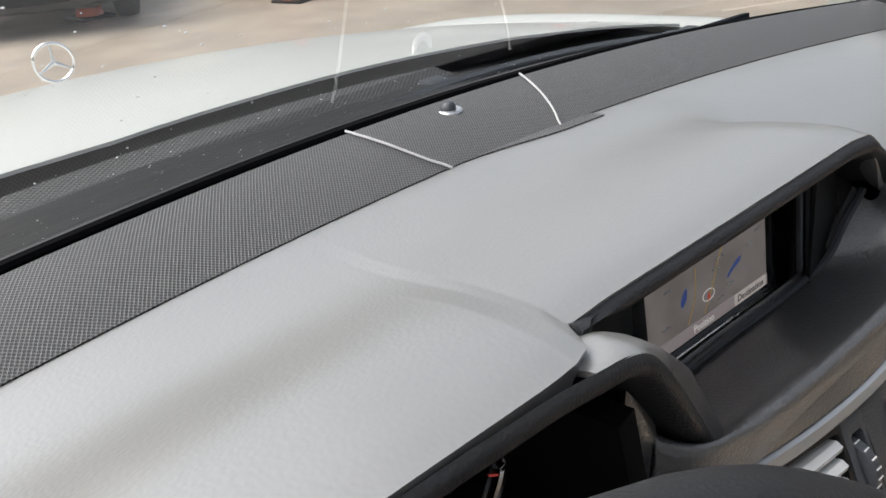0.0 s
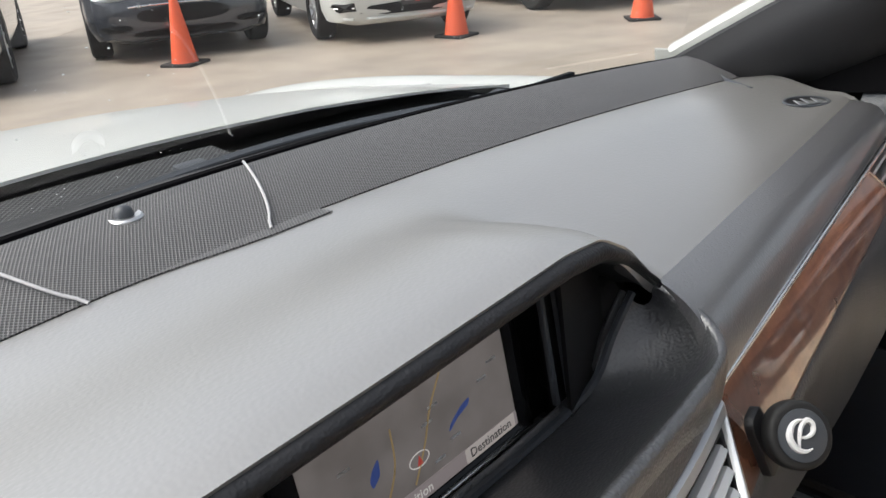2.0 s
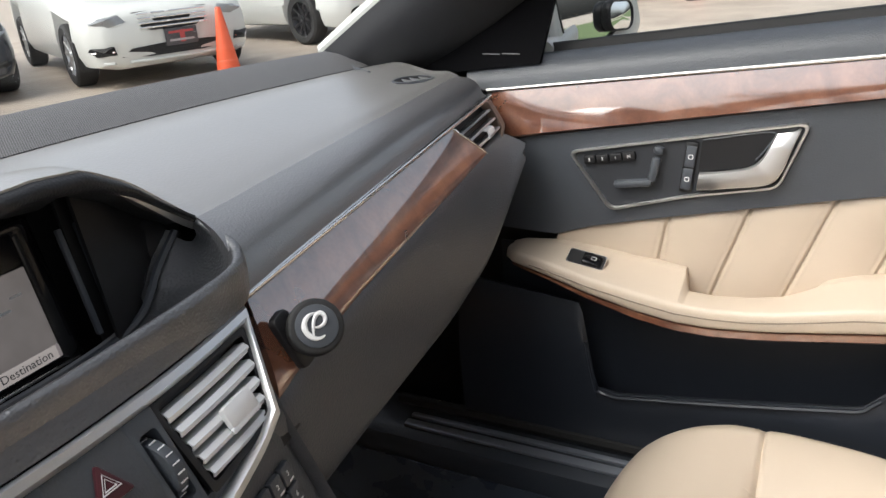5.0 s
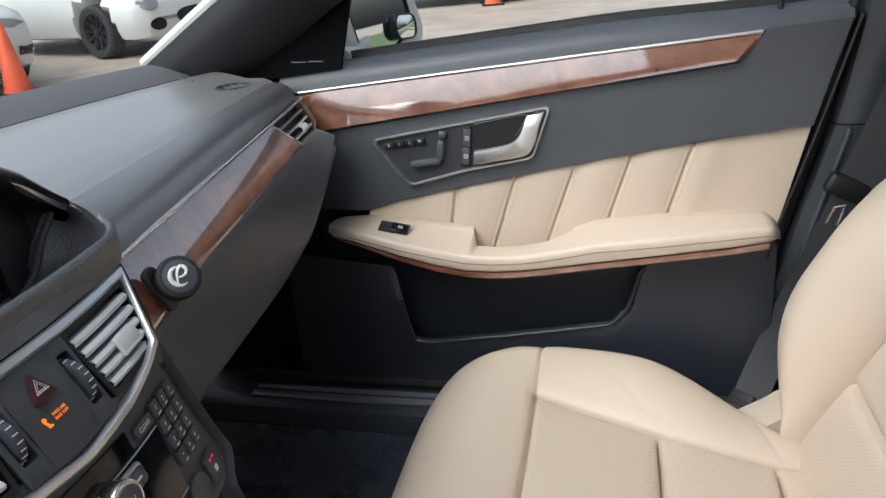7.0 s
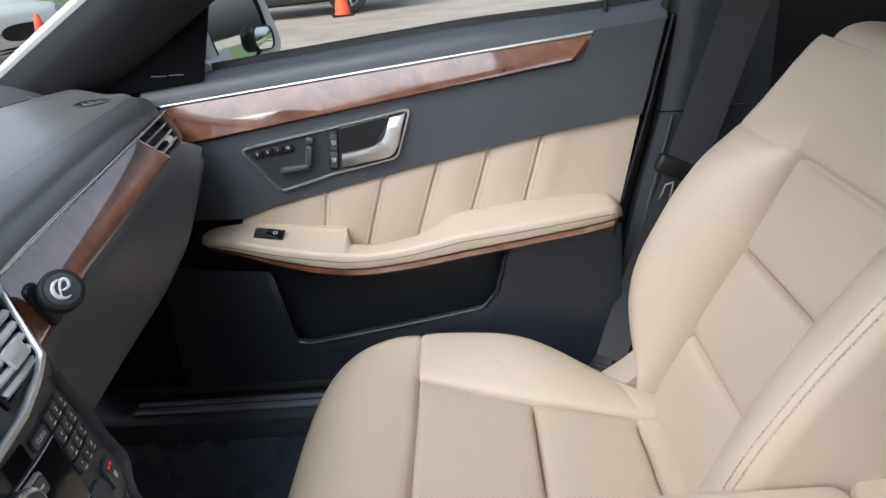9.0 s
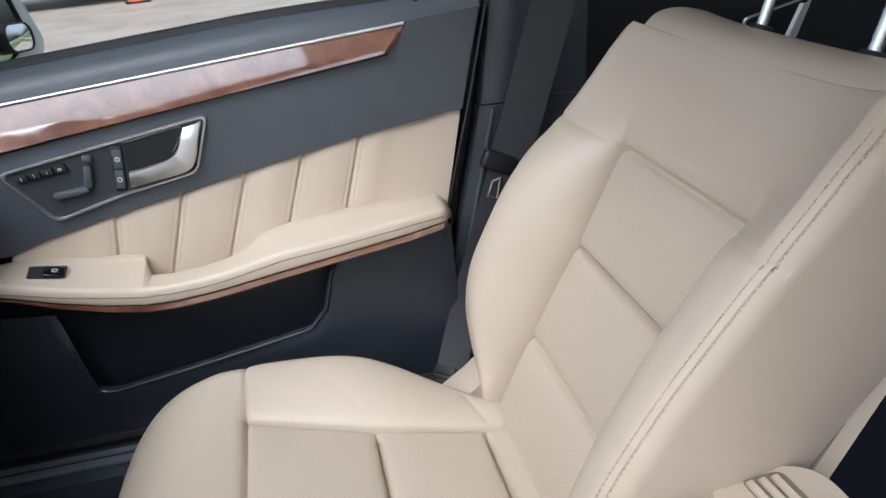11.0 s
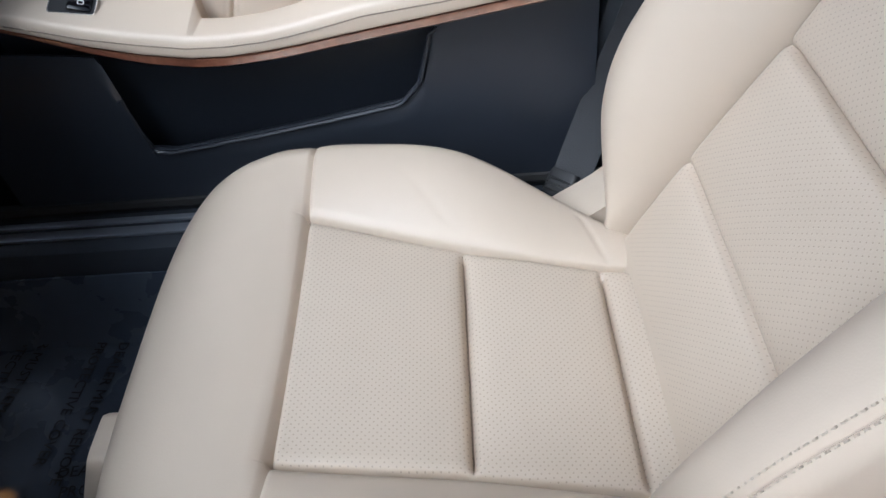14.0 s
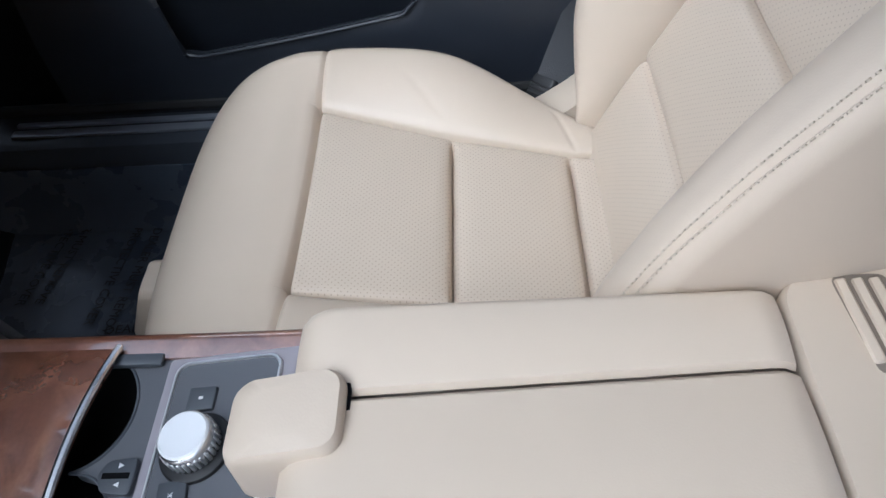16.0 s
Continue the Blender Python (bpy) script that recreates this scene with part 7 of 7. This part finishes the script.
part("lid_right", lid(0.0285, 0.0915, -0.212, -0.512, 0, 1), BEIGE, ab, "right padded lid")
part("lid_left", lid(-0.095, 0.0265, -0.212, -0.512, 0, -1), BEIGE, ab, "left padded lid")
part("latch", loft([[(0.003 + a, -0.214 + b, 0.7800 + dz - 0.40 * max(0, b + 0.004)) for a, b in rounded(0.054 * s, 0.072 * s, 0.012, 6)] for s, dz in ((0.92, -0.030), (1.0, -0.020), (1.0, 0.017), (0.975, 0.0225), (0.92, 0.0252), (0.6, 0.0262))]), BEIGE, ab, "beige leather latch tab")
# flat black plate on the lids draws the shadow line round the latch
part("latch_gap_shade", plate([(0.003 + a, -0.214 + min(b, -0.018)) for a, b in rounded(0.0585, 0.0765, 0.014, 6)], 0.0006, pose(0, 0, 0.7945)), MATTE, ab, "black plate for the shaded gap round the latch")
part("box_body", box((0.205, 0.40, 0.30), pose(0.003, -0.42, 0.605), 0.025, 3), BEIGE, ab, "beige padded box side")
part("rear_cover", loft([[(0.003 + a, -0.566 + b, z) for a, b in rounded(0.20 * s, 0.10 * s, 0.03 * s, 8)] for s, z in ((1.0, 0.60), (1.0, 0.770), (0.99, 0.784), (0.95, 0.790))]), BEIGE_HARD, ab, "beige plastic rear cover")
# the vent recess is a flat plate with its shade put into the beige
SHADE = mat("shaded_beige_plastic", (0.20, 0.165, 0.13), 0.6)
part("vent_recess", plate(round_poly([(0.094, -0.550), (0.094, -0.585), (0.030, -0.588), (0.020, -0.556)], 0.008), 0.0008, pose(0, 0, 0.7898)), SHADE, ab, "flat plate coloured as the shaded rear vent recess")
for k in range(3):
    y = -0.5565 - 0.0105 * k
    part("vent_slat", box((0.062, 0.0068, 0.004), pose(0.059, y, 0.7912, -14, 0, 3), 0.0012, 1), BEIGE_HARD, ab, "beige slat")

# the console's pieces are drawn at a smaller size and set into the tunnel
for top, shift in ((con, Vector((-0.018, -0.010, 0))), (ab, Vector((-0.007, -0.002, 0)))):
    set_in = Matrix.Translation(Vector((-0.192, -0.336, 1.179)) + shift) @ Matrix.Scale(1.165, 4) @ Matrix.Translation((0.192, 0.336, -1.179))
    for ob in top.children_recursive:
        ob.data.transform(set_in)

# ---- instrument cluster and wheel ----
cl = thing("instrument_cluster", "dark instrument cluster with chrome-ringed dials under the hood", "instrument cluster", (-0.36, 0.30, 0.98))
part("housing", sheet([[(x, 0.335, z) for x in np.linspace(-0.58, -0.16, 8)] for z in (0.86, 0.96, 1.005)], 0.01), BLACK, cl)
part("tunnel_side", sheet([[(-0.185 + 0.045 * (1 - v) , 0.200 + 0.12 * u, 1.035 - 0.03 * u - 0.15 * (1 - v)) for u in np.linspace(0, 1, 5)] for v in np.linspace(0, 1, 6)], 0.012), MATTE, cl)
part("tunnel_floor", sheet([[(x, 0.20 + 0.14 * v, 0.90) for x in np.linspace(-0.58, -0.15, 6)] for v in (0, 0.5, 1)], 0.01), BLACK, cl)
arch = [Vector((x, y, z)) for x, y, z in spline([(-0.72, 0.206, 0.988), (-0.62, 0.2035, 1.034), (-0.52, 0.2005, 1.0685), (-0.40, 0.200, 1.0725), (-0.30, 0.200, 1.0745), (-0.262, 0.200, 1.0738), (-0.236, 0.200, 1.0730), (-0.212, 0.200, 1.0702), (-0.195, 0.200, 1.0682), (-0.180, 0.200, 1.0622), (-0.166, 0.200, 1.048), (-0.148, 0.200, 1.024), (-0.128, 0.200, 0.995), (-0.100, 0.198, 0.952), (-0.086, 0.196, 0.928)], 120)]
lip, flank, pillar_face = [], [], []
for i, p in enumerate(arch):
    d = (arch[min(i + 1, len(arch) - 1)] - arch[max(i - 1, 0)]).normalized()
    up = Vector((-d.z, 0, d.x)).normalized()
    wide = lerp(p.x, (-0.182, -0.140), (0.0, 1.0))
    lip.append([p + Vector((0, oy, 0)) + up * ou for oy, ou in ((0.045, -0.022), (0.018, -0.0165), (0.004, -0.0135), (-0.004, -0.009), (-0.005, -0.004), (-0.0015, -0.0002))])
    skin = [p + Vector((0, oy, 0)) + up * ou for oy, ou in ((-0.002, -0.0004), (0.003, 0.0010 + 0.008 * wide), (0.010, 0.0006 + 0.014 * wide), (0.026, -0.0035 + 0.014 * wide), (0.060, -0.022 + 0.014 * wide))]
    sink = 0.005 * (1 - ease(p.x, -0.215, -0.188))
    skin = [q - up * sink * (k + 0.3) / 2 for k, q in enumerate(skin)]
    if -0.215 < p.x < -0.158:
        flank.append(skin)
    if p.x > -0.163:
        pillar_face.append(skin)
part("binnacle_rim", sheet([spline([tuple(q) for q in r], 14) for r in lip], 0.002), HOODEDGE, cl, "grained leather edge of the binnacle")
# flank takes the pad's colour, with the sky light put into it
part("binnacle_flank", sheet([spline([tuple(q) for q in r], 12) for r in flank], 0.003), PAD, cl, "leather side of the binnacle hood, in the pad's lightened grey")
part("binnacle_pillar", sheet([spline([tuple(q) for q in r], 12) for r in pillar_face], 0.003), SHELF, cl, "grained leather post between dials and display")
for x, r in ((-0.335, 0.052), (-0.450, 0.042), (-0.215, 0.042)):
    D = basis((x, 0.297, 0.945), (1, 0, 0), (0, 0.25, 1))
    d = part("dial", disc(r, 0.004, D, 0.001, 48), GLOSSY, cl, "black dial face")
    part("dial_ring", tube([tuple(D @ Vector((r * math.cos(a), r * math.sin(a), 0.004))) for a in np.linspace(0, 6.2832, 49)], 0.0022, 6), CHROME, d, "chrome dial ring")
    for k in range(0, 270, 18):
        a = radians(225 - k)
        part("tick", box((0.007, 0.0011, 0.0006), D @ pose(r * 0.86 * math.cos(a), r * 0.86 * math.sin(a), 0.0026, 0, 0, 225 - k)), PRINT if k < 230 else RED, d)
    part("needle", box((r * 0.7, 0.0018, 0.001), D @ pose(0, 0, 0.004, 0, 0, 225) @ pose(r * 0.35, 0, 0)), RED, d, "red needle")
    part("needle_hub", disc(0.008, 0.003, D @ pose(0, 0, 0.004), 0.001, 20), BLACK, d)

WHEELM = mat("smooth_black_leather", (0.016, 0.016, 0.018), 0.42, grain=0.3, grain_scale=700)
wl_ = thing("steering_wheel", "black leather steering wheel in front of the dials", "steering wheel", (-0.37, 0.02, 0.88))
WC, WA, WB = Vector((-0.35, 0.020, 0.960)), Vector((1, 0, 0)), Vector((0, 0.574, 0.819)).normalized()
WN = WA.cross(WB)
part("rim", loft([[tuple(WC + (0.185 + 0.0165 * math.cos(b)) * (math.cos(a) * WA + math.sin(a) * WB) + 0.0165 * math.sin(b) * WN) for b in np.linspace(0, 6.2832, 14, endpoint=False)] for a in np.linspace(0, 6.2832, 73)], caps=False), WHEELM, wl_)
part("hub", disc(0.085, 0.05, basis(WC - 0.02 * WN, WA, WB), 0.015, 36), BLACK, wl_)
for a in (0, 180, 270):
    d = math.cos(radians(a)) * WA + math.sin(radians(a)) * WB
    part("spoke", tube([tuple(WC + d * 0.06 - WN * 0.01), tuple(WC + d * 0.18)], [0.022, 0.014], 10), BLACK, wl_)
part("column", tube([tuple(WC - WN * 0.03), (-0.35, 0.28, 0.78)], 0.045, 16), BLACK, wl_)
